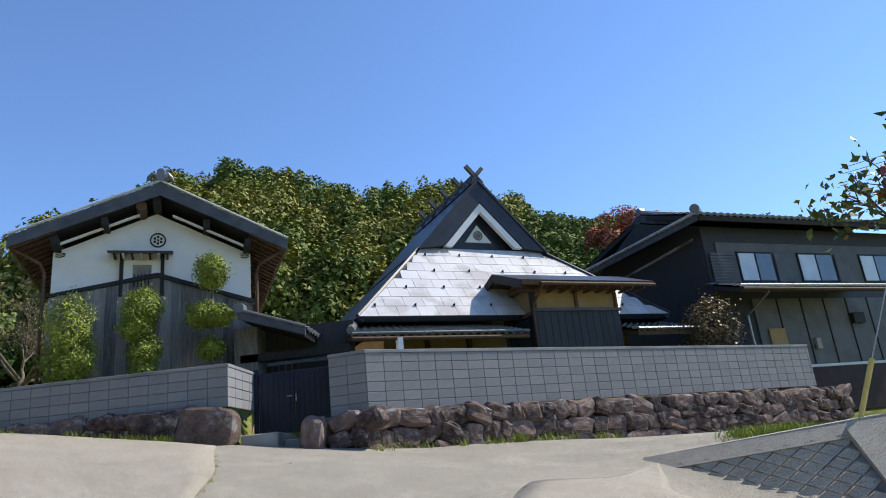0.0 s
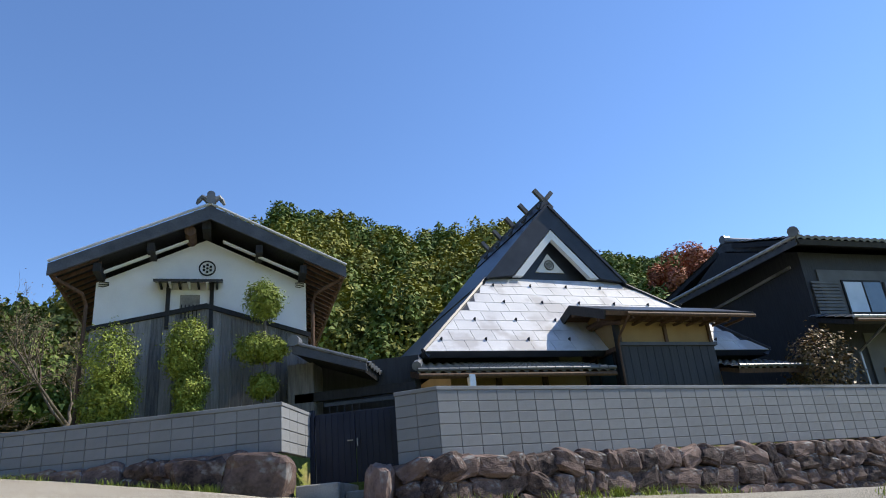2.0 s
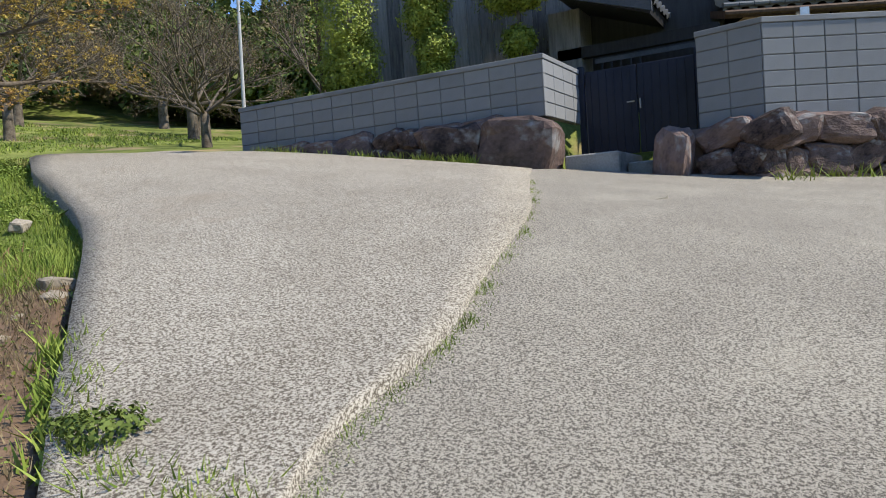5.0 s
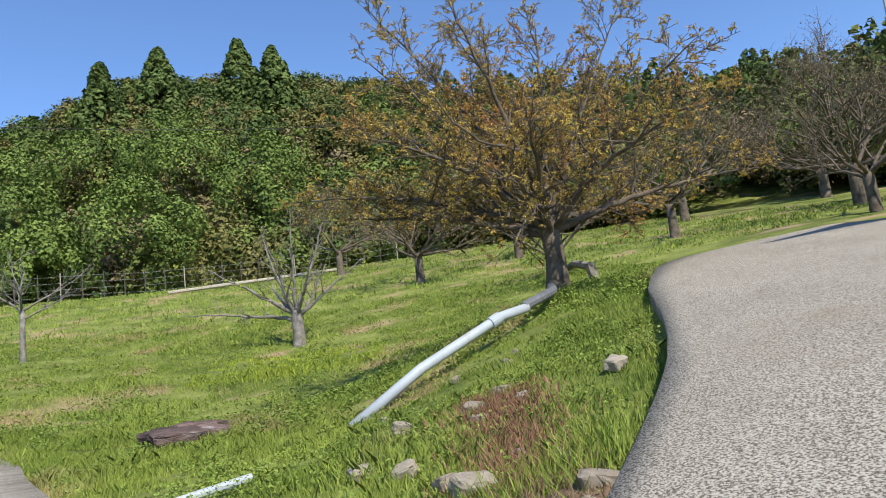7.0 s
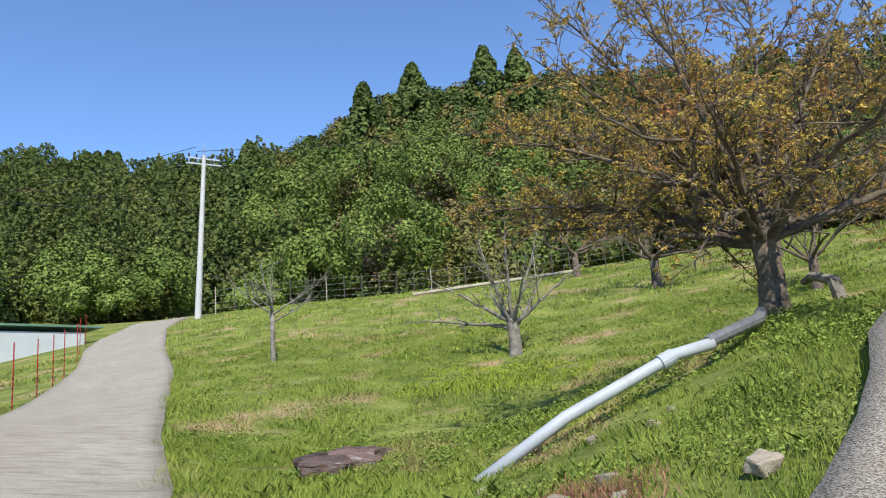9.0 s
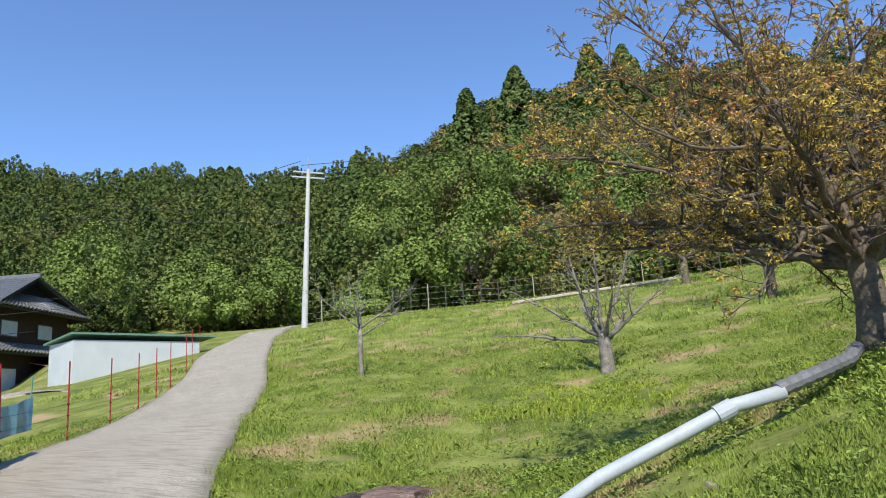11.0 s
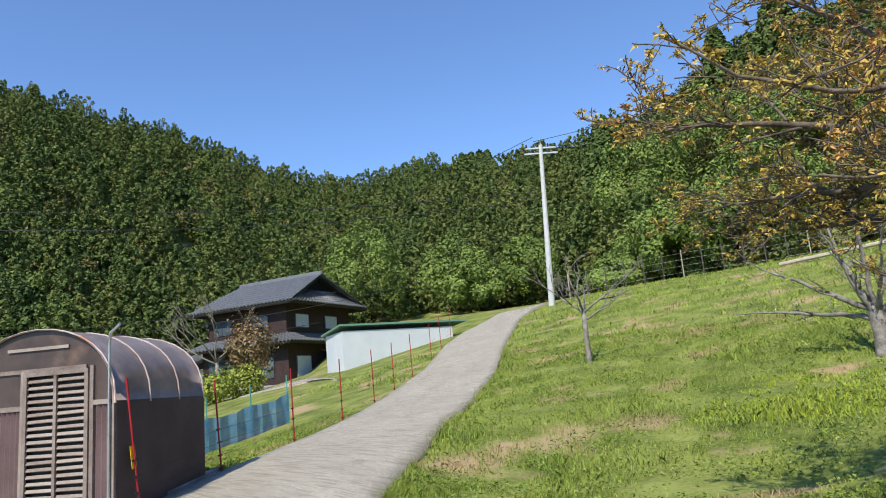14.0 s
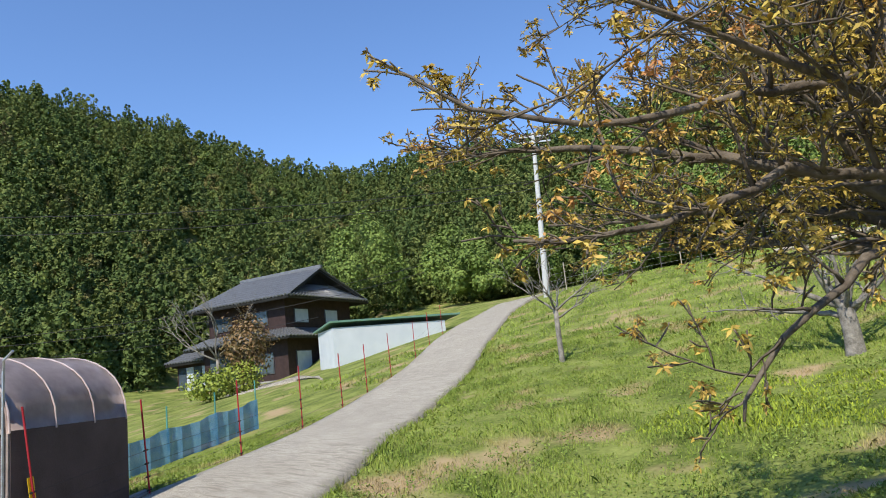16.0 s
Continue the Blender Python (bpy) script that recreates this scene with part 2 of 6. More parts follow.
M_BLUENET = material("blue_net", (0.06, 0.26, 0.5), (0.26, 0.5, 0.68), 3, 0.6, bump=0.5, grain=40, alpha=0.86)
M_GREENNET = material("green_net", (0.05, 0.2, 0.17), (0.1, 0.32, 0.27), 3, 0.7, bump=0.5, grain=40)
M_SHEDSHEET = material("brown_corrugated_sheet", (0.13, 0.085, 0.085), (0.26, 0.18, 0.175), 1.5, 0.4, bump=0.1, spec=0.5)
M_SHEDDARK = material("dark_shade_cloth", (0.05, 0.036, 0.036), (0.1, 0.075, 0.074), 2, 0.7, bump=0.3, grain=60)
M_SHEDFILM = material("smoky_film", (0.035, 0.023, 0.02), (0.11, 0.075, 0.062), 1.3, 0.4, bump=0.12, spec=0.4, grain=5, blotch=(0.2, 0.125, 0.085), blotch_scale=1.4, blotch_edge=(0.6, 0.72))
# Brown film with the whitish sky sheen put into its base colour; orange blotches are its own.
M_SHEDROOF = material("weathered_brown_sheen_film", (0.36, 0.27, 0.25), (0.62, 0.53, 0.5), 1.6, 0.28, bump=0.15, spec=0.7, grain=8, blotch=(0.5, 0.25, 0.16), blotch_scale=0.8, blotch_edge=(0.66, 0.7))
M_SLAT = material("weathered_slat", (0.13, 0.095, 0.08), (0.4, 0.34, 0.3), 4, 0.85, per_object=0.5, grain=30)
M_STAKE = material("pale_bamboo", (0.3, 0.26, 0.19), (0.5, 0.45, 0.36), 5, 0.8)
M_CABLE = material("cable", (0.02, 0.02, 0.02), (0.04, 0.04, 0.04), 3, 0.6)
M_STAYGUARD = material("yellow_stay_guard", (0.55, 0.42, 0.12), (0.7, 0.55, 0.2), 4, 0.6)


# ---- building blocks ----
def mesh_from(bm, name):
    me = bpy.data.meshes.new(name)
    bm.to_mesh(me)
    bm.free()
    return me


def part(name, bm, mat, parent=None, label="", m=None, smooth=False):
    me = bm if isinstance(bm, bpy.types.Mesh) else mesh_from(bm, name)
    if not me.materials:
        me.materials.append(mat)
    if smooth:
        me.shade_smooth()
    ob = new(name, me)
    if parent:
        ob.parent = parent
    if m is not None:
        ob.matrix_basis = m
    return tagged(ob, label)


def thing(name, label, category, m=None, group="", kind=""):
    ob = new(name)
    if m is not None:
        ob.matrix_basis = m
    return tagged(ob, label, category, group, kind)


def box(bm, x0, y0, z0, x1, y1, z1, bevel=0.0, m=None):
    vs = [bm.verts.new(c) for c in ((x0, y0, z0), (x1, y0, z0), (x1, y1, z0), (x0, y1, z0), (x0, y0, z1), (x1, y0, z1), (x1, y1, z1), (x0, y1, z1))]
    fs = [bm.faces.new([vs[i] for i in q]) for q in ((0, 3, 2, 1), (4, 5, 6, 7), (0, 1, 5, 4), (1, 2, 6, 5), (2, 3, 7, 6), (3, 0, 4, 7))]
    if bevel:
        es = list({e for f in fs for e in f.edges})
        out = bmesh.ops.bevel(bm, geom=es, offset=bevel, segments=1, affect="EDGES")
        vs = list({v for f in out["faces"] for v in f.verts} | {v for v in vs if v.is_valid})
    if m is not None:
        bmesh.ops.transform(bm, matrix=m, verts=vs)
    return bm


def boxes(*args, bevel=0.0):
    bm = bmesh.new()
    for a in args:
        box(bm, *a, bevel=bevel)
    return bm


def prism(points, y0, y1):
    """A solid whose outline in x and z is extruded along y."""
    bm = bmesh.new()
    a = [bm.verts.new((x, y0, z)) for x, z in points]
    b = [bm.verts.new((x, y1, z)) for x, z in points]
    bm.faces.new(a)
    bm.faces.new(b[::-1])
    for i in range(len(a)):
        j = (i + 1) % len(a)
        bm.faces.new((a[j], a[i], b[i], b[j]))
    bmesh.ops.recalc_face_normals(bm, faces=bm.faces)
    return bm


def tube(bm, pts, radii, sides=6):
    """A tapered tube along points."""
    pts = [Vector(p) for p in pts]
    rings = []
    up = Vector((0.31, 0.17, 0.94))
    for i, p in enumerate(pts):
        d = (pts[min(i + 1, len(pts) - 1)] - pts[max(i - 1, 0)]).normalized()
        a = d.cross(up)
        a = a.normalized() if a.length > 0.05 else d.orthogonal().normalized()
        b = d.cross(a)
        r = radii[i] if hasattr(radii, "__len__") else radii
        rings.append([bm.verts.new(p + (a * math.cos(k * 2 * math.pi / sides) + b * math.sin(k * 2 * math.pi / sides)) * r) for k in range(sides)])
    for u, v in zip(rings, rings[1:]):
        for k in range(sides):
            bm.faces.new((u[k], u[(k + 1) % sides], v[(k + 1) % sides], v[k]))
    bm.faces.new(rings[0][::-1])
    bm.faces.new(rings[-1])
    return bm


def slab(corners, thick):
    """A sheet on four corners, with thickness downwards along its normal."""
    bm = bmesh.new()
    c = [Vector(p) for p in corners]
    nrm = (c[1] - c[0]).cross(c[3] - c[0]).normalized()
    if nrm.z < 0:
        nrm.negate()
    a = [bm.verts.new(p) for p in c]
    b = [bm.verts.new(p - nrm * thick) for p in c]
    bm.faces.new(a)
    bm.faces.new(b[::-1])
    for i in range(len(a)):
        j = (i + 1) % len(a)
        bm.faces.new((a[i], a[j], b[j], b[i]))
    bmesh.ops.recalc_face_normals(bm, faces=bm.faces)
    return bm


def frame_at(x, y, z, dx, dy):
    """A pose whose x runs along (dx, dy) and whose y runs away behind it."""
    return pose(x, y, z, 0, 0, math.degrees(math.atan2(dy, dx)))


# ---- ground ----
SPOTS = np.array([(0, -0.3, 0.62), (-1.1, 2.6, 0.98), (-2.1, 4.8, 1.3), (-3.7, 5.7, 1.7), (-3.1, 6.7, 1.86), (-4.0, 8.6, 2.36), (-3.3, 10.1, 2.3),
                  (-5.2, 14.0, 2.82), (-8.1, 14.0, 3.25), (-11.5, 14.0, 3.75), (-2.2, 14.6, 2.42), (3.6, 18.4, 2.15), (8.0, 21.3, 2.0), (-6.4, 7.2, 2.36),
                  (-8.6, 8.1, 2.95), (-10.4, 9.2, 3.3), (-11.2, 8.4, 3.36), (-9.0, 5.6, 2.05), (-11.0, 3.8, 2.08), (-14.2, 5.0, 2.12), (-14.5, 3.2, 2.24),
                  (-19.0, 7.3, 3.2), (-21.8, 4.5, 3.42), (-22.8, -2.7, 3.95), (-15.1, -1.1, 2.9), (-11.6, 0.2, 2.42), (-9.4, -1.2, 2.25), (-40.9, -16.4, 7.9),
                  (-30.0, -24.4, 4.93), (-32.0, -23.65, 5.43), (-34.3, -22.75, 6.0), (-36.5, -22.0, 6.4), (-38.0, -40.0, 4.5), (-13, -8, 2.3), (-8.0, -3.2, 2.3), (-7.0, -2.2, 2.15), (1.0, 8.6, 1.62), (1.9, 12.4, 1.95), (2.6, 12.7, 1.85), (5.6, 12.6, 2.02), (4.2, 12.7, 1.95), (3.4, 10.9, 0.95), (5.4, 10.7, 0.75), (4.4, 10.8, 0.8), (4.5, 8.5, 0.7), (2.6, 8.8, 1.3), (7.5, 11.5, 1.3)])


def rbf(spots):
    d = np.linalg.norm(spots[:, None, :2] - spots[None, :, :2], axis=2)
    n = len(spots)
    a = np.zeros((n + 3, n + 3))
    a[:n, :n] = d - 0.25 * np.eye(n)
    a[:n, n] = a[n, :n] = 1
    a[:n, n + 1:] = spots[:, :2]
    a[n + 1:, :n] = spots[:, :2].T
    return np.linalg.solve(a, np.r_[spots[:, 2], 0, 0, 0])


WEIGHTS = rbf(SPOTS)
# bearing, skyline elevation, woods' foot (distance, elevation), ridge distance
HILLS = np.array([(-180, 22.6, 65, 2, 125), (-150, 10, 60, -1, 140), (-100, 4, 60, -2, 160), (-60, 8, 55, 0, 120), (-16, 20.8, 44, 6, 82), (5, 24, 38, 8, 72),
                  (20, 26.8, 36, 8, 68), (32, 20.2, 38, 8, 75), (46, 17.3, 38, 7, 85), (54, 20.1, 45, 8.5, 85), (81, 24.2, 50, 7.6, 88), (97, 24.8, 52, 6, 92),
                  (107, 24.2, 54, 5.6, 92), (113, 20.8, 58, 5.8, 98), (122, 18.2, 66, 5.8, 115), (134, 18.4, 74, 5.6, 130), (140, 17.2, 76, 5.5, 140), (145, 18.1, 74, 1.6, 140),
                  (154, 21.2, 70, 1.2, 135), (165, 23.4, 62, 1.2, 122), (180, 22.6, 65, 2, 125)], dtype=float)
CENTRE = np.array((-5.5, 7.0, 3.2))


def height(x, y):
    """The ground's height (arrays or numbers)."""
    x, y = np.atleast_1d(np.asarray(x, float)), np.atleast_1d(np.asarray(y, float))
    d = np.hypot(x[:, None] - SPOTS[:, 0], y[:, None] - SPOTS[:, 1])
    n = len(SPOTS)
    near = d @ WEIGHTS[:n] + WEIGHTS[n] + WEIGHTS[n + 1] * x + WEIGHTS[n + 2] * y
    rx, ry = x - CENTRE[0], y - CENTRE[1]
    r = np.hypot(rx, ry)
    az = np.degrees(np.arctan2(-rx, ry))
    el, foot, fe, top = (np.interp(az, HILLS[:, 0], HILLS[:, k]) for k in (1, 2, 3, 4))
    zf = CENTRE[2] + foot * np.tan(np.radians(fe))
    zt = CENTRE[2] + top * np.tan(np.radians(el)) - np.interp(az, [30, 40, 80, 90], [11.0, 9.0, 9.0, 6.8])
    k = np.clip((r - foot) / (top - foot), 0, 1)
    far = zf + (zt - zf) * (k * 0.6 + 0.4 * k * k * (3 - 2 * k)) - np.clip(r - top, 0, 300) * 0.12
    w = np.clip((r - 40) / np.maximum(foot - 42, 8), 0, 1)
    w = w * w * (3 - 2 * w)
    return np.clip(near, 0.2, 14) * (1 - w) + far * w


def h1(x, y):
    return float(height(x, y)[0])


def inside_yard(x, y):
    """Behind the block walls, where the yard is filled up."""
    left = (y > 14.75) & (x < -6.0) & (x > -11.0)
    main = ((x + 2.67) * -0.551 + (y - 14.53) * 0.8345 > 0.6) & (x > -2.5) & (x < 9.6)
    gate = (y > 16.9) & (x >= -6.0) & (x <= -2.5)
    return (left | main | gate) & (y < 33) & (x > -11.3)


def axis(lo, hi, step, reach):
    a = list(np.arange(lo, hi + 0.01, step))
    s, v = step, hi
    while v < reach:
        s = min(s * 1.25, 14); v += s; a.append(v)
    s, v = step, lo
    while v > -reach:
        s = min(s * 1.25, 14); v -= s; a.insert(0, v)
    return np.array(a)


def sheet(name, X, Y, Z, mat):
    ny, nx = X.shape
    co = np.stack((X, Y, Z), -1).reshape(-1, 3)
    i = np.arange(ny * nx).reshape(ny, nx)
    f = np.stack((i[:-1, :-1], i[:-1, 1:], i[1:, 1:], i[1:, :-1]), -1).reshape(-1, 4)
    me = bpy.data.meshes.new(name)
    me.from_pydata(co.tolist(), [], f.tolist())
    me.materials.append(mat)
    me.shade_smooth()
    return new(name, me)


gx, gy = axis(-26, 13, 0.42, 420), axis(-12, 31, 0.42, 420)
GX, GY = np.meshgrid(gx, gy)
GZ = height(GX.ravel(), GY.ravel()).reshape(GX.shape)
bumps = np.array([noise.noise((x * 0.9, y * 0.9, 0)) * 0.05 + noise.noise((x * 0.25, y * 0.25, 3)) * 0.07 for x, y in zip(GX.ravel(), GY.ravel())]).reshape(GX.shape)


GZ = np.where(inside_yard(GX, GY), np.maximum(GZ, 4.0), GZ)
ground = tagged(sheet("ground", GX, GY, GZ - 0.02 + bumps * np.where(inside_yard(GX, GY), 0, 1) - 0.03, M_GRASS), "sloping meadow of patchy spring grass and bare soil", "ground", kind="structure")


def strip(name, left, right, lift, mat, label, category, cols=8, step=0.45, noise_amp=0.0):
    """A paved strip between two edge lines, laid on the ground with a thick edge."""
    L, R = [np.array(a, float) for a in (left, right)]
    def resample(P, n):
        t = np.linspace(0, len(P) - 1, n)
        return np.stack([np.interp(t, np.arange(len(P)), P[:, k]) for k in (0, 1)], -1)
    n = max(4, int(np.linalg.norm(np.diff(L, axis=0), axis=1).sum() / step))
    a, b = resample(L, n), resample(R, n)
    u = np.linspace(0, 1, cols)[None, :, None]
    P = a[:, None] * (1 - u) + b[:, None] * u
    wob = np.array([noise.noise((x * 1.1, y * 1.1, 5.0)) for x, y in P.reshape(-1, 2)]).reshape(n, cols)
    for k in (0, -1):
        P[:, k] += (wob[:, k] * 0.07)[:, None]
    Z = height(P[..., 0].ravel(), P[..., 1].ravel()).reshape(n, cols) + lift
    X, Y = P[..., 0], P[..., 1]
    X, Y = np.c_[X[:, :1], X, X[:, -1:]], np.c_[Y[:, :1], Y, Y[:, -1:]]
    Z = np.c_[Z[:, :1] - 0.3, Z, Z[:, -1:] - 0.3]
    return tagged(sheet(name, X, Y, Z, mat), label, category, kind="structure")


strip("road", [(-3.0, -6.0), (-6.0, -2.6), (-9.0, -1.15), (-11.6, -2.75), (-16.0, -5.4), (-23.8, -10.4), (-30.0, -15.2), (-36.0, -19.0), (-44.0, -23.0)],
      [(-3.6, 5.1), (-6.4, 4.3), (-9.5, 2.65), (-12.2, 0.7), (-17.8, -2.9), (-21.6, -5.3), (-28.0, -9.9), (-36.0, -15.2), (-44.0, -19.0)], 0.07, M_CONC_ROAD,
      "narrow sloping lane of worn grey concrete", "road", cols=12)
strip("driveway", [(-3.3, 5.2), (-3.55, 5.4), (-3.81, 5.63), (-4.07, 5.83), (-4.45, 6.1), (-5.25, 6.68), (-6.2, 7.3), (-8.6, 8.36), (-9.9, 9.2), (-12.2, 11.3), (-14.0, 12.3), (-18, 14)],
      [(-2.9, 5.55), (-2.96, 5.75), (-3.0, 5.97), (-3.01, 6.34), (-3.04, 6.7), (-3.18, 7.19), (-3.32, 7.91), (-3.55, 8.59), (-3.8, 9.3), (-5.4, 13.3), (-9.0, 13.85), (-17, 17)], 0.09, M_CONC_LIGHT,
      "pale rough concrete driveway climbing past the wall", "driveway", cols=14)


def apron():
    ys = np.arange(-7, 23, 0.4)
    lo = np.interp(ys, [-7, -2, 2, 4.2, 5.1, 5.6, 6.3, 7.2, 8.4, 9.8, 13.3, 14.35, 14.5, 22.6], [-4, -3.7, -3.7, -3.6, -3.3, -3.15, -3.2, -3.4, -3.7, -4.3, -5.6, -5.4, -2.9, 9.4])
    hi = np.interp(ys, [-7, 2, 3, 23], [3.5, 4.0, 14.0, 15.0])
    u = np.linspace(0, 1, 40)[None, :]
    X = lo[:, None] * (1 - u) + hi[:, None] * u
    Y = np.repeat(ys[:, None], 40, 1)
    Z = height(X.ravel(), Y.ravel()).reshape(X.shape) + 0.05
    return tagged(sheet("pavement", X, Y, Z, M_ASPHALT), "worn grey asphalt apron before the gate", "pavement", kind="structure")


apron()

# ---- walls of block on boulders ----
BLOCK_MESH = mesh_from(boxes((0.006, 0, 0.007, 0.424, 0.12, 0.203), bevel=0.006), "brick")
BLOCK_MESH.materials.append(M_BLOCK)


def stone_mesh(seed):
    rng = random.Random(seed)
    bm = bmesh.new()
    bmesh.ops.create_icosphere(bm, subdivisions=3, radius=0.5)
    for v in bm.verts:
        c = v.co
        c.x, c.y, c.z = (math.copysign(abs(k * 2) ** 0.45, k) * 0.5 for k in c)
        v.co += Vector((rng.uniform(-1, 1), rng.uniform(-1, 1), rng.uniform(-1, 1))) * 0.012 + v.co * (noise.noise(v.co * 2.3 + Vector((seed * 7, 0, 0))) * 0.24 + noise.noise(v.co * 6.5 + Vector((0, seed * 5, 0))) * 0.1)
    me = mesh_from(bm, "stone")
    me.materials.append(M_STONE)
    return me


STONES = [stone_mesh(s) for s in range(9)]


def block_wall(name, p0, p1, z0, rows, label, cap=0.075, piece=0.43, sl=0.0):
    d = Vector((p1[0] - p0[0], p1[1] - p0[1]))
    length = d.length
    m = frame_at(p0[0], p0[1], z0, d.x, d.y)
    core = part(name, boxes((0, 0.014, 0, length, 0.106, rows * 0.21)), M_MORTAR, m=m)
    tagged(core, label, "wall", kind="structure")
    part("coping", boxes((-0.015, -0.015, rows * 0.21, length + 0.015, 0.135, rows * 0.21 + cap), bevel=0.008), M_BLOCK, core)
    for r in range(rows):
        x = 0.0
        while x < length - 0.02:
            ob = new("brick", BLOCK_MESH)
            ob.parent = core
            w = min(piece, length - x)
            ob.matrix_basis = Matrix.Translation((x, 0, r * 0.21)) @ Matrix.Diagonal((w / 0.43, 1, 1, 1))
            x += piece
    return core


def stone_base(name, p0, p1, zbot0, zbot1, ztop0, ztop1, label, size=0.46, seed=1):
    rng = random.Random(seed)
    d = Vector((p1[0] - p0[0], p1[1] - p0[1]))
    length = d.length
    m = frame_at(p0[0], p0[1], 0, d.x, d.y)
    bm = bmesh.new()
    vs = [bm.verts.new(c) for c in ((0, 0.06, zbot0 - 0.5), (length, 0.06, zbot1 - 0.5), (length, 0.14, ztop1 - 0.02), (0, 0.14, ztop0 - 0.02),
                                    (0, 0.5, zbot0 - 0.5), (length, 0.5, zbot1 - 0.5), (length, 0.4, ztop1 - 0.02), (0, 0.4, ztop0 - 0.02))]
    for q in ((0, 1, 2, 3), (5, 4, 7, 6), (3, 2, 6, 7), (1, 5, 6, 2), (4, 0, 3, 7)):
        bm.faces.new([vs[i] for i in q])
    core = tagged(part(name, bm, M_STONE, m=m), label, "wall", kind="structure")
    for row in range(4):
        x = rng.uniform(0, 0.2)
        while x < length - 0.1:
            k = x / length
            zb, zt = zbot0 + (zbot1 - zbot0) * k - 0.12, ztop0 + (ztop1 - ztop0) * k
            n = max(1, round((zt - zb) / 0.36))
            w = size * rng.uniform(0.55, 1.75)
            if row < n:
                hgt = (zt - zb) / n
                ob = new("stone", STONES[rng.randrange(9)])
                ob.parent = core
                ob.matrix_basis = pose(x + w / 2, 0.2 - 0.02 * row, zb + hgt * (row + 0.5) + rng.uniform(-0.04, 0.04) * (row < n - 1), rng.uniform(-6, 6), rng.uniform(-24, 24), rng.uniform(-5, 5)) @ Matrix.Diagonal((w * 1.14, 0.55 * rng.uniform(0.85, 1.12), hgt * rng.uniform(1.02, 1.25), 1))
            x += w * 0.93
    return core


MW0, MW1 = (-2.6, 14.57), (10.4, 23.15)
block_wall("wall_front", MW0, MW1, 3.31, 6, "grey concrete block garden wall above boulders")
block_wall("wall_chamfer", (-3.45, 14.75), MW0, 3.31, 6, "short angled end of the grey block wall")
block_wall("wall_gate_side", (-3.6, 16.2), (-3.45, 14.75), 3.31, 6, "block wall beside the gate")
block_wall("wall_left", (-11.55, 14.14), (-5.52, 14.26), 3.72, 4, "grey concrete block wall with a sunk foot")
block_wall("wall_return", (-5.52, 14.26), (-5.5, 15.85), 3.72, 4, "sunlit block wall turning back to the gate")
stone_base("stone_base_front", (-2.75, 14.3), (11.4, 23.65), 2.3, 1.95, 3.33, 3.2, "dark boulder base under the block wall", seed=3)
stone_base("stone_base_chamfer", (-3.6, 14.55), (-2.7, 14.35), 2.4, 2.35, 3.32, 3.33, "dark boulder base at the gate", seed=5)
stone_base("stone_base_left", (-11.3, 13.98), (-6.3, 14.05), 3.72, 3.0, 3.76, 3.76, "low dark boulders under the block wall", seed=4)
big = tagged(part("boulder", mesh_from(bmesh.new(), "b"), M_STONE), "large dark reddish boulder under the wall's corner", "boulder")
big.data = STONES[2]
big.matrix_basis = pose(-5.95, 14.25, 3.2, 0, 5, 3) @ Matrix.Diagonal((1.25, 0.8, 1.08, 1))
big = tagged(new("boulder", STONES[4]), "brown boulder set beside the large one", "boulder")
big.matrix_basis = pose(-7.0, 14.2, 3.3, 0, -4, 5) @ Matrix.Diagonal((1.0, 0.7, 0.86, 1))
big = tagged(new("boulder", STONES[5]), "rounded grey boulder standing beside the gate", "boulder")
big.matrix_basis = pose(-3.75, 14.35, 2.85, 0, 8, 3) @ Matrix.Diagonal((0.5, 0.5, 0.95, 1))

# ---- roofs ----


def tiles(name, eave0, eave1, top0, top1, parent, cols, rows, mat=M_TILE, r=0.05):
    e0, e1, t0, t1 = (Vector(v) for v in (eave0, eave1, top0, top1))
    nrm = (e1 - e0).cross(t0 - e0).normalized()
    if nrm.z < 0:
        nrm.negate()
    prof = (0.0, 0.25, 0.9, 1.0, 0.9, 0.25)
    vs, fs, rowsidx = [], [], []
    nc = cols * 6 + 1
    def line(v, lift):
        s = len(vs)
        for i in range(nc):
            u = i / (nc - 1)
            vs.append(e0.lerp(e1, u).lerp(t0.lerp(t1, u), v) + nrm * (lift + prof[i % 6] * r))
        rowsidx.append(s)
    line(0, -0.05)
    for j in range(rows):
        line(j / rows, 0.04)
        line((j + 1) / rows, 0.0)
    for a, b in zip(rowsidx, rowsidx[1:]):
        for i in range(nc - 1):
            fs.append((a + i, a + i + 1, b + i + 1, b + i))
    me = bpy.data.meshes.new(name)
    me.from_pydata([tuple(v) for v in vs], [], fs)
    me.materials.append(mat)
    ob = new(name, me)
    ob.parent = parent
    return tagged(ob, kind="stuff")


def verge(parent, a, b, count, r=0.055, mat=M_TILE, name="verge_tile"):
    """A row of round tiles along a sloping edge."""
    a, b = Vector(a), Vector(b)
    step = (b - a) / count
    me = mesh_from(tube(bmesh.new(), [(0, 0, 0), step * 0.97], [r, r * 0.86], 8), name)
    me.materials.append(mat)
    for i in range(count):
        ob = new(name, me)
        ob.parent = parent
        ob.location = a + step * i


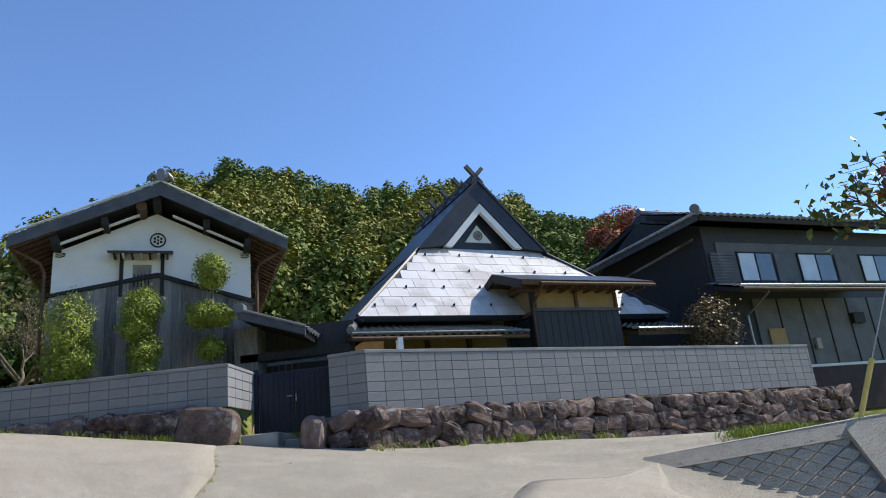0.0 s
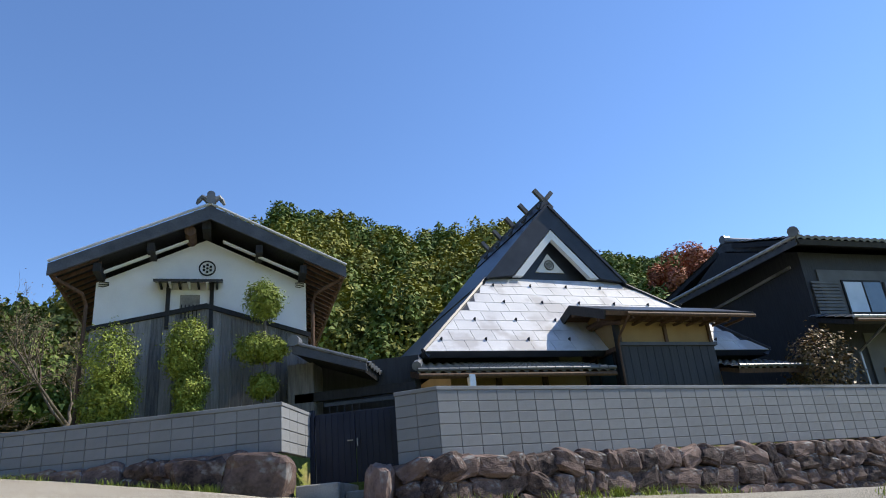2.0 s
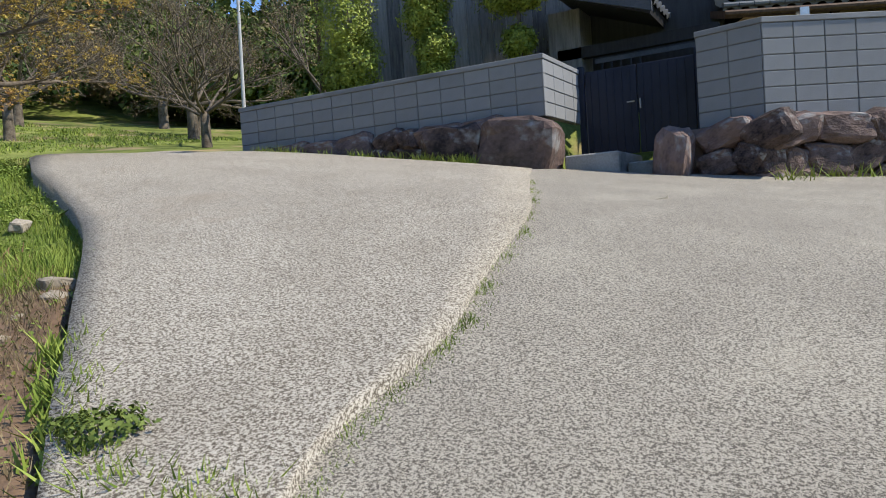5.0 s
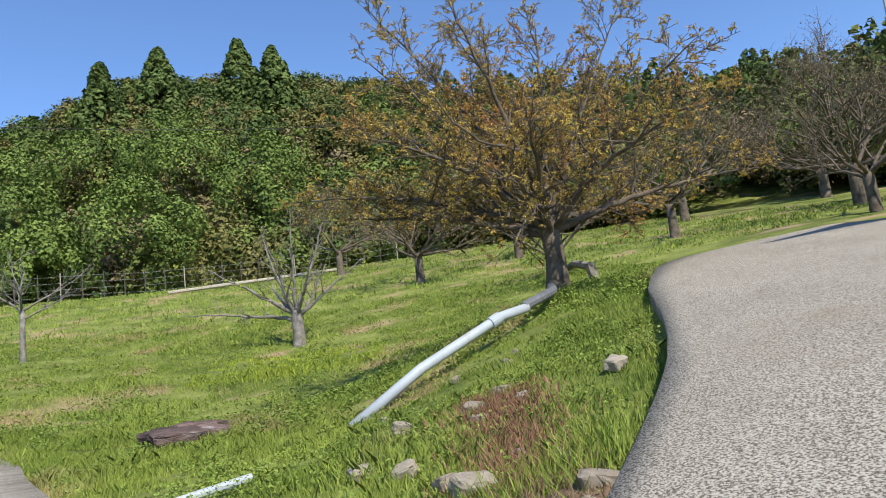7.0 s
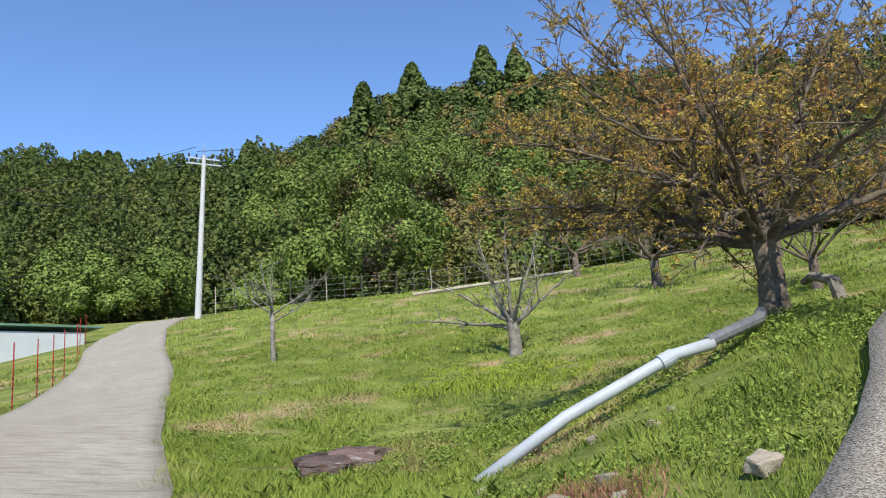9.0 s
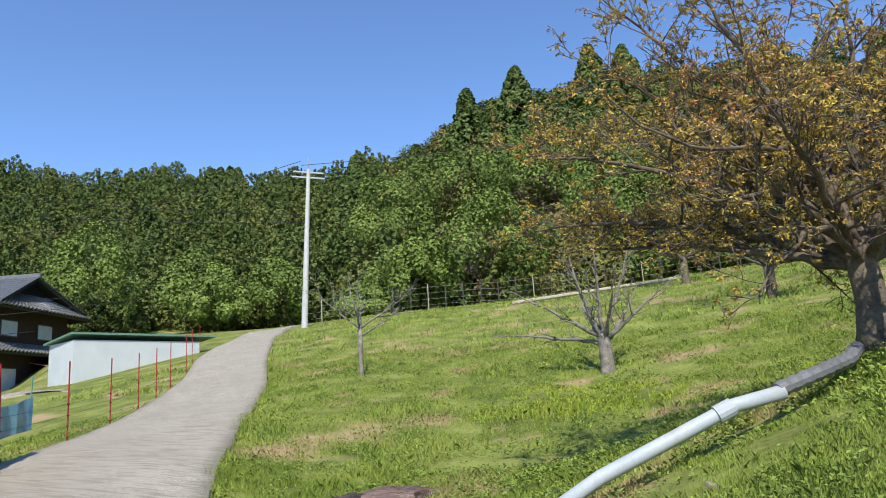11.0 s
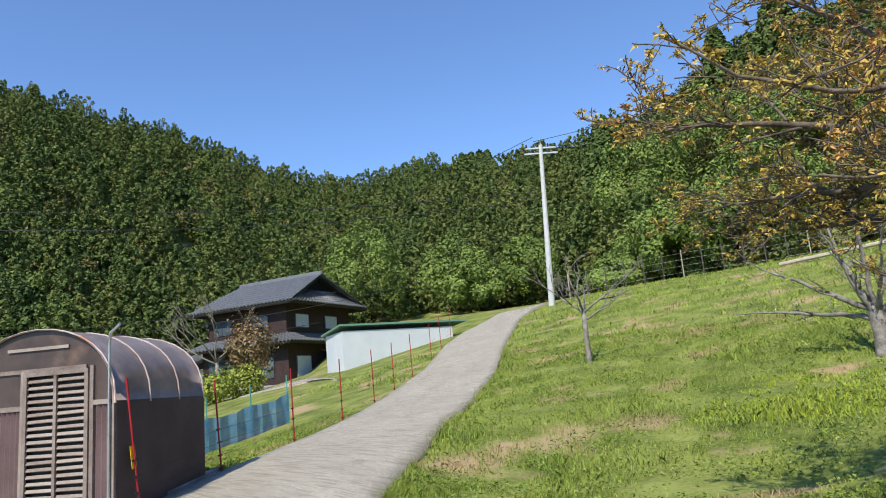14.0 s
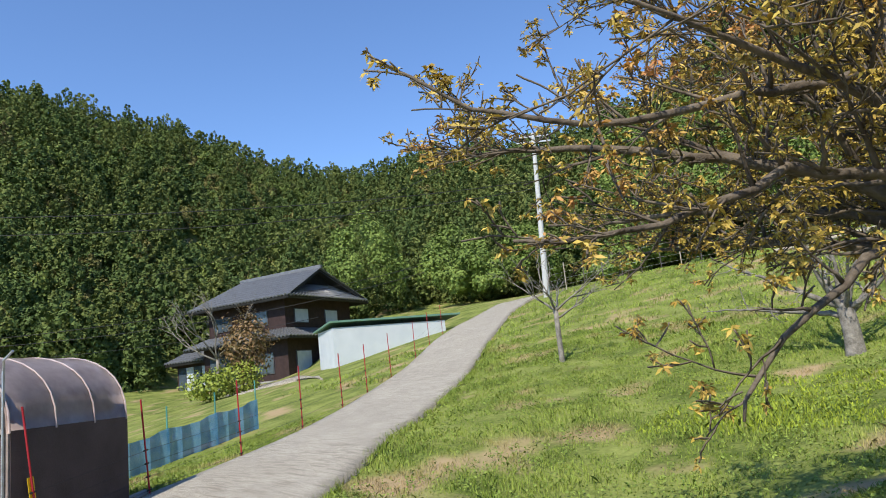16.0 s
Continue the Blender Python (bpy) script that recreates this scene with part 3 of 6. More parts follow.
def gable_roof(parent, x0, x1, y0, y1, ze, zr, ridge_x=None, thick=0.16, cols=16, rows=8, ornament=True, barge=0.32, mat_barge=M_BARGE):
    """Two tiled slopes whose ridge runs along y; the gable looks at y0."""
    rx = (x0 + x1) / 2 if ridge_x is None else ridge_x
    for xe, nm in ((x0, "roof_slope"), (x1, "roof_slope")):
        part(nm, slab([(xe, y0, ze), (rx, y0, zr), (rx, y1, zr), (xe, y1, ze)], thick), M_DARKWOOD, parent)
        tiles("roof_tiles", (xe, y0, ze + 0.03), (xe, y1, ze + 0.03), (rx, y0, zr + 0.03), (rx, y1, zr + 0.03), parent, cols, rows)
        s = 1 if xe > rx else -1
        part("barge_board", prism([(xe + 0.04 * s, ze + 0.02), (rx, zr + 0.02), (rx, zr - barge), (xe + 0.04 * s, ze - barge * 0.8)], y0 - 0.07, y0 - 0.005), mat_barge, parent, "weathered grey barge board")
        verge(parent, (xe + 0.05 * s, y0 - 0.06, ze + 0.075), (rx, y0 - 0.06, zr + 0.085), 26, 0.036, M_TILE_LIT if ornament else M_TILE)
        # rafters under the eave
        n = int((y1 - y0) / 0.33)
        raft = mesh_from(prism([(xe - 0.04 * s, ze - thick - 0.02), (xe - 0.95 * s, ze - thick - 0.02 + 0.95 * (zr - ze) / abs(rx - xe)), (xe - 0.95 * s, ze - thick - 0.1 + 0.95 * (zr - ze) / abs(rx - xe)), (xe - 0.04 * s, ze - thick - 0.1)], 0, 0.06), "rafter")
        raft.materials.append(M_BROWNWOOD)
        for k in range(n):
            ob = new("rafter", raft)
            ob.parent = parent
            ob.location = (0, y0 + 0.06 + k * 0.33, 0)
    part("ridge_tile", prism([(rx - 0.13, zr), (rx - 0.11, zr + 0.16), (rx - 0.06, zr + 0.24), (rx + 0.06, zr + 0.24), (rx + 0.11, zr + 0.16), (rx + 0.13, zr)], y0 + 0.02, y1), M_TILE, parent)
    if ornament:
        bm = bmesh.new()
        tube(bm, [(rx, y0 - 0.1, zr + 0.2), (rx, y0 + 0.1, zr + 0.2)], 0.13, 12)
        tube(bm, [(rx, y0 - 0.02, zr + 0.36), (rx, y0 + 0.18, zr + 0.36)], 0.1, 10)
        for s in (-1, 1):
            tube(bm, [(rx + s * 0.1, y0 - 0.04, zr + 0.2), (rx + s * 0.2, y0 - 0.04, zr + 0.26), (rx + s * 0.27, y0 - 0.04, zr + 0.17), (rx + s * 0.32, y0 - 0.04, zr + 0.07)], [0.08, 0.07, 0.06, 0.03], 8)
        part("ridge_end_tile", bm, M_TILE, parent, "grey moulded ridge-end ornament")


# ---- storehouse ----
kura = thing("storehouse", "white plastered storehouse with weathered board skirt and tiled gable roof", "storehouse", frame_at(-8.34, 16.65, 0, 0.914, 0.407))
part("wall", prism([(-2.41, 3.8), (-2.41, 8.17), (0, 9.3), (2.41, 8.17), (2.41, 3.8)], 0, 6.5), M_PLASTER, kura)
gable_roof(kura, -3.22, 3.28, -0.78, 7.2, 8.3, 9.83, 0.1, cols=18, rows=9)
for i in range(19):
    x = -2.44 + i * 0.257
    top = 7.02 + (x + 2.41) / 2.5 * 0.52 if x < 0.05 else 7.54 - (x - 0.05) / 2.4 * 0.75
    rr = random.Random(i)
    part("board", prism([(x, 3.9), (x, top - 0.03), (x + 0.25, top - 0.03 + (0.05 if x < 0 else -0.08)), (x + 0.25, 3.9)], -0.07 - rr.uniform(0, 0.012), -0.002), M_BOARD, kura)
part("skirt_cap", prism([(-2.5, 6.98), (-2.5, 7.06), (0.05, 7.62), (0.05, 7.5)], -0.13, -0.003), M_DARKWOOD, kura)
part("skirt_cap", prism([(0.05, 7.5), (0.05, 7.62), (2.5, 6.86), (2.5, 6.75)], -0.13, -0.003), M_DARKWOOD, kura)
part("hood", slab([(-1.12, -0.55, 8.08), (0.42, -0.55, 8.08), (0.42, -0.003, 8.24), (-1.12, -0.003, 8.24)], 0.06), M_STEEL, kura, "dark sheet hood over the window")
for x in (-0.86, 0.12):
    part("hood_post", boxes((x, -0.12, 7.0, x + 0.09, -0.003, 8.15)), M_DARKWOOD, kura)
for k in range(7):
    part("hood_rafter", boxes((-1.0 + k * 0.21, -0.5, 8.0, -0.95 + k * 0.21, -0.003, 8.05)), M_PLASTER if k % 2 else M_DARKWOOD, kura)
win = part("window", boxes((-0.77, -0.05, 7.2, 0.12, -0.004, 7.98)), M_PLASTER, kura)
part("window_recess", boxes((-0.55, -0.062, 7.25, -0.1, -0.052, 7.85)), M_CONC, win)
for k in range(5):
    part("window_bar", boxes((-0.52 + k * 0.085, -0.085, 7.25, -0.49 + k * 0.085, -0.064, 7.6)), M_DARKWOOD, win)


def crest(parent, x, z, r, y=-0.03, mat=M_DARKWOOD):
    bm = bmesh.new()
    for k in range(24):
        a, b = k * math.pi / 12, (k + 1) * math.pi / 12
        q = [bm.verts.new((x + math.cos(t) * s, y, z + math.sin(t) * s)) for t, s in ((a, r), (b, r), (b, r * 0.84), (a, r * 0.84))]
        bm.faces.new(q)
    for k in range(6):
        c = Vector((x + math.cos(k * math.pi / 3 + 0.5) * r * 0.45, y, z + math.sin(k * math.pi / 3 + 0.5) * r * 0.45))
        bm.faces.new([bm.verts.new((c.x + math.cos(t) * r * (0.21 if i % 2 else 0.13), y, c.z + math.sin(t) * r * (0.21 if i % 2 else 0.13))) for i, t in enumerate(np.linspace(0, 2 * math.pi, 9)[:-1])])
    bm.faces.new([bm.verts.new((x + math.cos(t) * r * 0.14, y, z + math.sin(t) * r * 0.14)) for t in np.linspace(0, 2 * math.pi, 9)[:-1]])
    geom = bmesh.ops.extrude_face_region(bm, geom=bm.faces[:])
    bmesh.ops.translate(bm, vec=(0, 0.026, 0), verts=[v for v in geom["geom"] if isinstance(v, bmesh.types.BMVert)])
    bmesh.ops.recalc_face_normals(bm, faces=bm.faces)
    part("crest", bm, mat, parent, "dark round flower crest")


crest(kura, 0.04, 8.55, 0.2)
for x, s in ((-2.25, 1), (2.25, -1)):
    bm = bmesh.new()
    for k in range(3):
        tube(bm, [(x - 0.1, -0.015, 8.08 + k * 0.05), (x, -0.02, 8.06 + k * 0.06), (x + 0.12, -0.015, 8.1 + k * 0.03)], 0.012, 5)
    part("cloud_mark", bm, M_DARKWOOD, kura)
part("purlin_end", tube(bmesh.new(), [(-0.35, -0.7, 9.25), (-0.35, 0.0, 9.25)], 0.13, 12), M_BROWNWOOD, kura)
part("purlin", boxes((-0.08, -0.7, 9.3, 0.12, 0.0, 9.52)), M_DARKWOOD, kura)
for x, z in ((-2.3, 8.3), (2.3, 8.3), (-1.2, 8.82), (1.25, 8.82)):
    part("purlin", boxes((x - 0.08, -0.7, z - 0.1, x + 0.08, 0.0, z + 0.1)), M_DARKWOOD, kura)
for s in (-1, 1):
    part("gable_lath", prism([(s * 2.2, 8.28), (s * 0.4, 9.1), (s * 0.4, 9.15), (s * 2.2, 8.33)], -0.4, -0.3), M_PLASTER, kura)
    part("gutter", tube(bmesh.new(), [(s * 3.25 + 0.02, -0.7, 8.16), (s * 3.25 + 0.02, 7.0, 8.1)], 0.055, 8), M_BROWNWOOD, kura)
    bm = tube(bmesh.new(), [(s * 3.2, -0.55, 8.1), (s * 2.62, -0.3, 7.8), (s * 2.56, -0.08, 7.6), (s * 2.56, -0.08, 3.9)], 0.045, 8)
    part("downpipe", bm, M_BROWNWOOD, kura, "brown rainwater pipe")

# ---- gate ----
gate = thing("gate", "closed navy steel gate under a small tiled roof", "gate", pose(0, 0, 0))
for x0, x1 in ((-5.4, -4.56), (-4.54, -3.66)):
    leaf = part("gate_leaf", boxes((x0, 15.9, 3.16, x1, 15.95, 4.58), bevel=0.008), M_GATE, gate)
    for k in range(6):
        part("gate_rib", boxes((x0 + 0.07 + k * 0.13, 15.885, 3.2, x0 + 0.09 + k * 0.13, 15.899, 4.54)), M_GATE, leaf)
part("handle", tube(bmesh.new(), [(-4.5, 15.84, 3.86), (-4.5, 15.84, 4.02)], 0.014, 8), M_METAL, gate, "bright metal pull handle")
part("handle", boxes((-4.72, 15.86, 3.98, -4.6, 15.884, 4.0)), M_METAL, gate)
for x in (-5.47, -3.6):
    part("gate_post", boxes((x - 0.05, 15.86, 3.0, x + 0.05, 15.98, 4.68), bevel=0.006), M_GATE, gate)
porch = thing("gate_house", "dark boarded gatehouse with a small tiled roof", "gatehouse", pose(0, 0, 0))
part("back_wall", boxes((-6.4, 17.6, 3.9, -3.4, 17.7, 6.0)), M_CHARRED, porch)
part("beam", boxes((-6.2, 16.9, 5.05, -3.4, 17.05, 5.25)), M_DARKWOOD, porch)
part("side_wall", boxes((-6.35, 16.9, 3.9, -5.75, 17.6, 5.95)), M_BOARD, porch)
for k in range(5):
    part("fence_bar", boxes((-5.4 + k * 0.17, 16.9, 4.3, -5.37 + k * 0.17, 16.93, 4.98)), M_STEEL, porch)
part("fence_rail", boxes((-5.5, 16.88, 4.9, -3.7, 16.9, 4.98)), M_BARGE, porch)
part("roof_slope", slab([(-5.95, 16.3, 6.2), (-4.35, 16.4, 5.6), (-4.35, 18.2, 5.6), (-5.95, 18.2, 6.2)], 0.14), M_DARKWOOD, porch)
tiles("roof_tiles", (-4.3, 16.35, 5.63), (-4.3, 18.2, 5.63), (-5.95, 16.3, 6.24), (-5.95, 18.2, 6.24), porch, 7, 8)
part("barge_board", prism([(-6.0, 6.24), (-4.32, 5.62), (-4.32, 5.46), (-6.0, 6.04)], 16.2, 16.26), M_BARGE, porch)
verge(porch, (-6.0, 16.22, 6.29), (-4.3, 16.22, 5.67), 9, 0.05)
part("ridge_end_tile", tube(bmesh.new(), [(-5.95, 16.15, 6.32), (-5.95, 16.4, 6.32)], 0.13, 10), M_TILE, porch)
for i, (x0, x1, y0, y1) in enumerate(((-5.3, -4.5, 14.35, 15.8), (-4.47, -4.0, 14.7, 15.8))):
    st = tagged(part("step_slab", boxes((x0, y0, 2.4, x1, y1, 3.1 - i * 0.16), bevel=0.02), M_CONC), "worn concrete slab leading up to the gate", "step")
man = tagged(part("manhole_cover", tube(bmesh.new(), [(0, 0, -0.06), (0, 0, 0.015)], 0.3, 24), M_ASPHALT, m=pose(-3.3, 10.1, h1(-3.3, 10.1) + 0.045, 9, 5, 0)), "round cast cover sunk in the asphalt", "manhole cover")

# ---- old farmhouse ----
farm = thing("farmhouse", "old farmhouse with a white-panelled hip roof and black gable", "farmhouse", frame_at(0.29, 22.8, 0, 0.88, 0.47))
EV = [(-5.4, -2.35), (5.6, -2.35), (5.6, 8.2), (-5.4, 8.2)]
TP = [(-2.35, 0.0), (2.35, 0.0), (2.35, 5.2), (-2.35, 5.2)]
for i in range(4):
    j = (i + 1) % 4
    part("roof_deck", slab([(*EV[i], 6.2), (*EV[j], 6.2), (*TP[j], 9.06), (*TP[i], 9.06)], 0.2), M_STEEL, farm)


def panel_slope(parent, a, b, c, d, rows, width):
    """Square sheets in courses, each lapped over the course below, cut to a trapezoid a b (eave) c d (top)."""
    a, b, c, d = (Vector(v) for v in (a, b, c, d))
    nrm = (b - a).cross(d - a).normalized()
    if nrm.z < 0:
        nrm.negate()
    ux = (b - a).normalized()
    for r in range(rows):
        v0, v1 = r / rows, (r + 1.04) / rows
        l0, r0 = a.lerp(d, v0), b.lerp(c, v0)
        l1, r1 = a.lerp(d, min(v1, 1)), b.lerp(c, min(v1, 1))
        s0, s1 = (l0 - a).dot(ux), (r0 - a).dot(ux)
        t0, t1 = (l1 - a).dot(ux), (r1 - a).dot(ux)
        x = -width * (0.5 if r % 2 else 1.0)
        while x < s1:
            xa, xb = max(x + 0.006, s0), min(x + width - 0.006, s1)
            ya, yb = max(x + 0.006, t0), min(x + width - 0.006, t1)
            if xb > xa + 0.02 and yb > ya:
                base0, base1 = l0 - ux * s0, l1 - ux * t0
                part("roof_panel", slab([base0 + ux * xa + nrm * 0.018, base0 + ux * xb + nrm * 0.018, base1 + ux * yb + nrm * 0.008, base1 + ux * ya + nrm * 0.008], 0.015), M_SHEET, parent)
                if r % 2 == 0 and r < rows - 1 and round(x / width) % 2 == 0:
                    p = l1 - ux * t0 + ux * (x + width) + nrm * 0.03
                    part("snow_stop", tube(bmesh.new(), [p - nrm * 0.03, p + nrm * 0.06], [0.06, 0.025], 3), M_STEEL, parent)
            x += width


panel_slope(farm, (*EV[0], 6.2), (*EV[1], 6.2), (*TP[1], 9.06), (*TP[0], 9.06), 8, 0.62)
for x, x2 in ((EV[0][0], TP[0][0]), (EV[1][0], TP[1][0])):
    part("hip_cap", tube(bmesh.new(), [(x, EV[0][1], 6.22), (x2, 0, 9.1)], 0.06, 6), M_STEEL, farm)
gab = prism([(-2.35, 9.06), (0, 11.5), (2.35, 9.06)], 0.25, 5.2)
part("gable_body", gab, M_STEEL, farm)
for s in (-1, 1):
    part("gable_verge", prism([(s * 2.5, 8.98), (0, 11.62), (0, 10.75), (s * 1.55, 9.1)], -0.25, 0.24), M_STEEL, farm, "black sheet-clad gable verge")
    part("gable_fascia", prism([(s * 1.5, 9.1), (0, 10.72), (0, 10.4), (s * 1.2, 9.1)], -0.22, -0.04), M_PLASTER, farm, "white painted inner gable board")
part("gable_panel", prism([(-0.52, 9.4), (0, 10.05), (0.52, 9.4)], 0.2, 0.245), M_PLASTER, farm)
crest(farm, 0.0, 9.65, 0.17, 0.17)
for s in (-1, 1):
    part("gable_roof", slab([(s * 2.5, -0.3, 8.98), (0, -0.3, 11.66), (0, 5.3, 11.66), (s * 2.5, 5.3, 8.98)], 0.08), M_STEEL, farm)
part("ridge_cap", prism([(-0.25, 11.45), (-0.12, 11.72), (0.12, 11.72), (0.25, 11.45)], -0.2, 5.3), M_STEEL, farm)
for k in range(5):
    y = -0.1 + k * 1.12
    for s in (-1, 1):
        part("ridge_billet", boxes((-0.07, -0.06, -0.35, 0.07, 0.06, 0.52)), M_BARGE, farm, m=Matrix.Translation((0, y + s * 0.04, 11.78)) @ pose(0, 0, 0, 0, s * 42, 0))
part("ridge_pole", boxes((-0.08, -0.2, 11.74, 0.08, 5.2, 11.88)), M_BARGE, farm)
part("wall", boxes((-4.3, -1.2, 3.9, 4.6, 7.0, 6.1)), M_OCHRE, farm)
part("wall_base", boxes((-4.35, -1.28, 3.9, 4.65, -1.21, 5.2)), M_CHARRED, farm)
for x in (-3.0, -1.6, -0.2):
    part("post", boxes((x, -1.3, 3.9, x + 0.14, -1.2, 6.0)), M_BROWNWOOD, farm)
for xa, xb, xt in ((-5.95, -0.7, -5.2), (3.2, 5.95, 3.2)):
    part("skirt_roof", slab([(xa + 0.05, -3.4, 5.42), (xb, -3.4, 5.42), (xb, -1.3, 6.05), (xa + 0.05, -1.3, 6.05)], 0.12), M_BROWNWOOD, farm)
    tiles("roof_tiles", (xa, -3.45, 5.46), (xb, -3.45, 5.46), (xt, -1.3, 6.1), (xb, -1.3, 6.1), farm, int((xb - xa) * 4), 8)
    verge(farm, (xa, -3.47, 5.5), (xb, -3.47, 5.5), int((xb - xa) * 4), 0.045, M_TILE, "eave_tile")
part("ridge_tile", tube(bmesh.new(), [(-5.95, -3.4, 5.6), (-5.15, -1.3, 6.25)], 0.11, 8), M_TILE, farm)
part("gutter", tube(bmesh.new(), [(-5.95, -3.5, 5.36), (-0.75, -3.5, 5.33)], 0.05, 8), M_BROWNWOOD, farm)
part("gutter_box", boxes((-4.75, -3.56, 5.0, -4.6, -3.42, 5.36)), M_METAL, farm)
part("downpipe", tube(bmesh.new(), [(-4.67, -3.48, 5.0), (-4.67, -3.48, 3.9)], 0.035, 8), M_METAL, farm)

# wing with the low brown roof
wing = thing("bathhouse_wing", "small wing with black boards, ochre plaster and brown roof", "wing", frame_at(0.24, 18.7, 0, 0.88, 0.47))
X0, X1, YR, ZR, ZE = 1.15, 5.95, 1.6, 7.55, 6.92
for ye in (-0.06, 3.25):
    part("roof_slope", slab([(X0, ye, ZE), (X1, ye, ZE), (X1, YR, ZR), (X0, YR, ZR)], 0.12), M_BROWNWOOD, wing)
    part("roof_sheet", slab([(X0 - 0.04, ye * 1.02, ZE + 0.035), (X1 + 0.04, ye * 1.02, ZE + 0.035), (X1 + 0.04, YR, ZR + 0.035), (X0 - 0.04, YR, ZR + 0.035)], 0.03), M_STEEL, wing)
    part("barge_board", slab([(X0 - 0.05, ye, ZE + 0.02), (X0 - 0.005, ye, ZE + 0.02), (X0 - 0.005, YR, ZR + 0.02), (X0 - 0.05, YR, ZR + 0.02)], 0.24), M_DARKWOOD, wing)
part("wall_lower", boxes((1.9, 0.7, 3.9, 4.98, 2.7, 6.2)), M_DARKWOOD, wing)
for k in range(12):
    part("board", boxes((1.9 + k * 0.257, 0.66, 3.95, 2.145 + k * 0.257, 0.698, 6.18)), M_CHARRED, wing)
part("wall_upper", boxes((1.93, 0.74, 6.2, 4.95, 2.66, 7.0)), M_OCHRE, wing)
part("gable_wall", prism([(0.78, 6.95), (1.6, 7.38), (2.62, 6.95)], 0, 0.05), M_OCHRE, wing, m=pose(1.95, 0, 0, 0, 0, 90))
part("sill", boxes((1.84, 0.6, 6.18, 5.05, 0.74, 6.27)), M_BARGE, wing)
for x in (1.9, 3.4, 4.9):
    part("post", boxes((x, 0.68, 6.27, x + 0.1, 0.735, 6.98)), M_BROWNWOOD, wing)
part("corner_post", boxes((1.8, 0.62, 3.9, 1.92, 0.76, 6.9)), M_DARKWOOD, wing)
part("tie_beam", tube(bmesh.new(), [(1.84, 0.3, 6.72), (1.82, 1.2, 6.98), (1.82, 2.0, 6.98), (1.84, 2.9, 6.7)], [0.07, 0.1, 0.1, 0.07], 8), M_BROWNWOOD, wing)
part("purlin", boxes((1.2, YR - 0.08, ZR - 0.3, 2.0, YR + 0.08, ZR - 0.13)), M_BROWNWOOD, wing)
part("side_door", boxes((1.86, 1.0, 3.9, 1.9, 1.75, 6.05)), M_TEAL, wing, "dark teal side door")
part("side_door", boxes((1.84, 1.78, 3.9, 1.9, 2.5, 6.05)), M_TEAL, wing, "dark teal side door")
for y in (0.95, 1.75, 2.5):
    part("door_stile", boxes((1.82, y, 3.9, 1.895, y + 0.05, 6.1)), M_DARKWOOD, wing)
part("side_lintel", boxes((1.82, 0.76, 6.08, 1.895, 2.68, 6.2)), M_BROWNWOOD, wing)
for k in range(9):
    part("rafter", boxes((1.95 + k * 0.45, -0.02, 6.74, 2.02 + k * 0.45, 0.7, 6.8)), M_BROWNWOOD, wing)
part("beam", boxes((1.3, 0.52, 6.84, 5.6, 0.64, 6.96)), M_BROWNWOOD, wing)
part("gutter", tube(bmesh.new(), [(1.75, -0.1, 6.84), (5.95, -0.1, 6.84)], 0.05, 8), M_BROWNWOOD, wing)
part("downpipe", tube(bmesh.new(), [(1.8, -0.1, 6.8), (1.78, 0.45, 6.4), (1.78, 0.56, 6.2), (1.78, 0.56, 3.9)], 0.035, 8), M_BROWNWOOD, wing)

# ---- two-storey house at the end of the wall ----
rh = thing("house", "two-storey house with dark boards, grey panels and tiled roofs", "house", frame_at(8.1, 23.9, 0, 0.9, 0.436))
part("wall", boxes((0, 0, 2.5, 12, 6.6, 9.3)), M_CHARRED, rh)
part("gable", prism([(0.02, 9.3), (0.02, 9.31), (11.98, 9.31), (11.98, 9.3)], 0.02, 6.58), M_CHARRED, rh)
bm = bmesh.new()
v = [bm.verts.new(c) for c in ((0.0, 0.0, 9.3), (0.0, 6.6, 9.3), (0.0, 3.3, 10.6), (12, 0.0, 9.3), (12, 6.6, 9.3), (12, 3.3, 10.6))]
for q in ((0, 2, 1), (3, 4, 5), (0, 3, 5, 2), (1, 2, 5, 4)):
    bm.faces.new([v[i] for i in q])
part("gable", bm, M_CHARRED, rh)
for ye, yt in ((-0.79, 3.3), (7.39, 3.3)):
    part("roof_slope", slab([(-0.72, ye, 9.4), (12.6, ye, 9.4), (12.6, yt, 10.95), (0.32, yt, 10.95)], 0.16), M_DARKWOOD, rh)
    tiles("roof_tiles", (-0.75, ye - 0.04, 9.44), (12.6, ye - 0.04, 9.44), (0.32, yt, 11.0), (12.6, yt, 11.0), rh, 44, 10)
    s = 1 if ye < 0 else -1
    part("barge_board", slab([(0.22, yt - s * 2.2, 10.1), (0.3, yt - s * 2.2, 10.1), (0.3, yt, 10.98), (0.22, yt, 10.98)], 0.3), M_BARGE, rh)
    verge(rh, (0.26, yt - s * 2.3, 10.16), (0.26, yt, 11.06), 12, 0.055, M_TILE)
    part("hip_tile", tube(bmesh.new(), [(-0.74, ye, 9.55), (0.45, ye + s * 1.25, 10.03)], 0.09, 8), M_TILE, rh)
part("side_roof", slab([(-0.72, -0.79, 9.4), (-0.72, 7.39, 9.4), (0.45, 6.2, 9.88), (0.45, 0.4, 9.88)], 0.16), M_DARKWOOD, rh)
tiles("roof_tiles", (-0.75, -0.79, 9.44), (-0.75, 7.39, 9.44), (0.45, 0.4, 9.93), (0.45, 6.2, 9.93), rh, 28, 3)
verge(rh, (-0.79, -0.79, 9.5), (-0.79, 7.39, 9.5), 30, 0.055, M_TILE_LIT, "eave_tile")
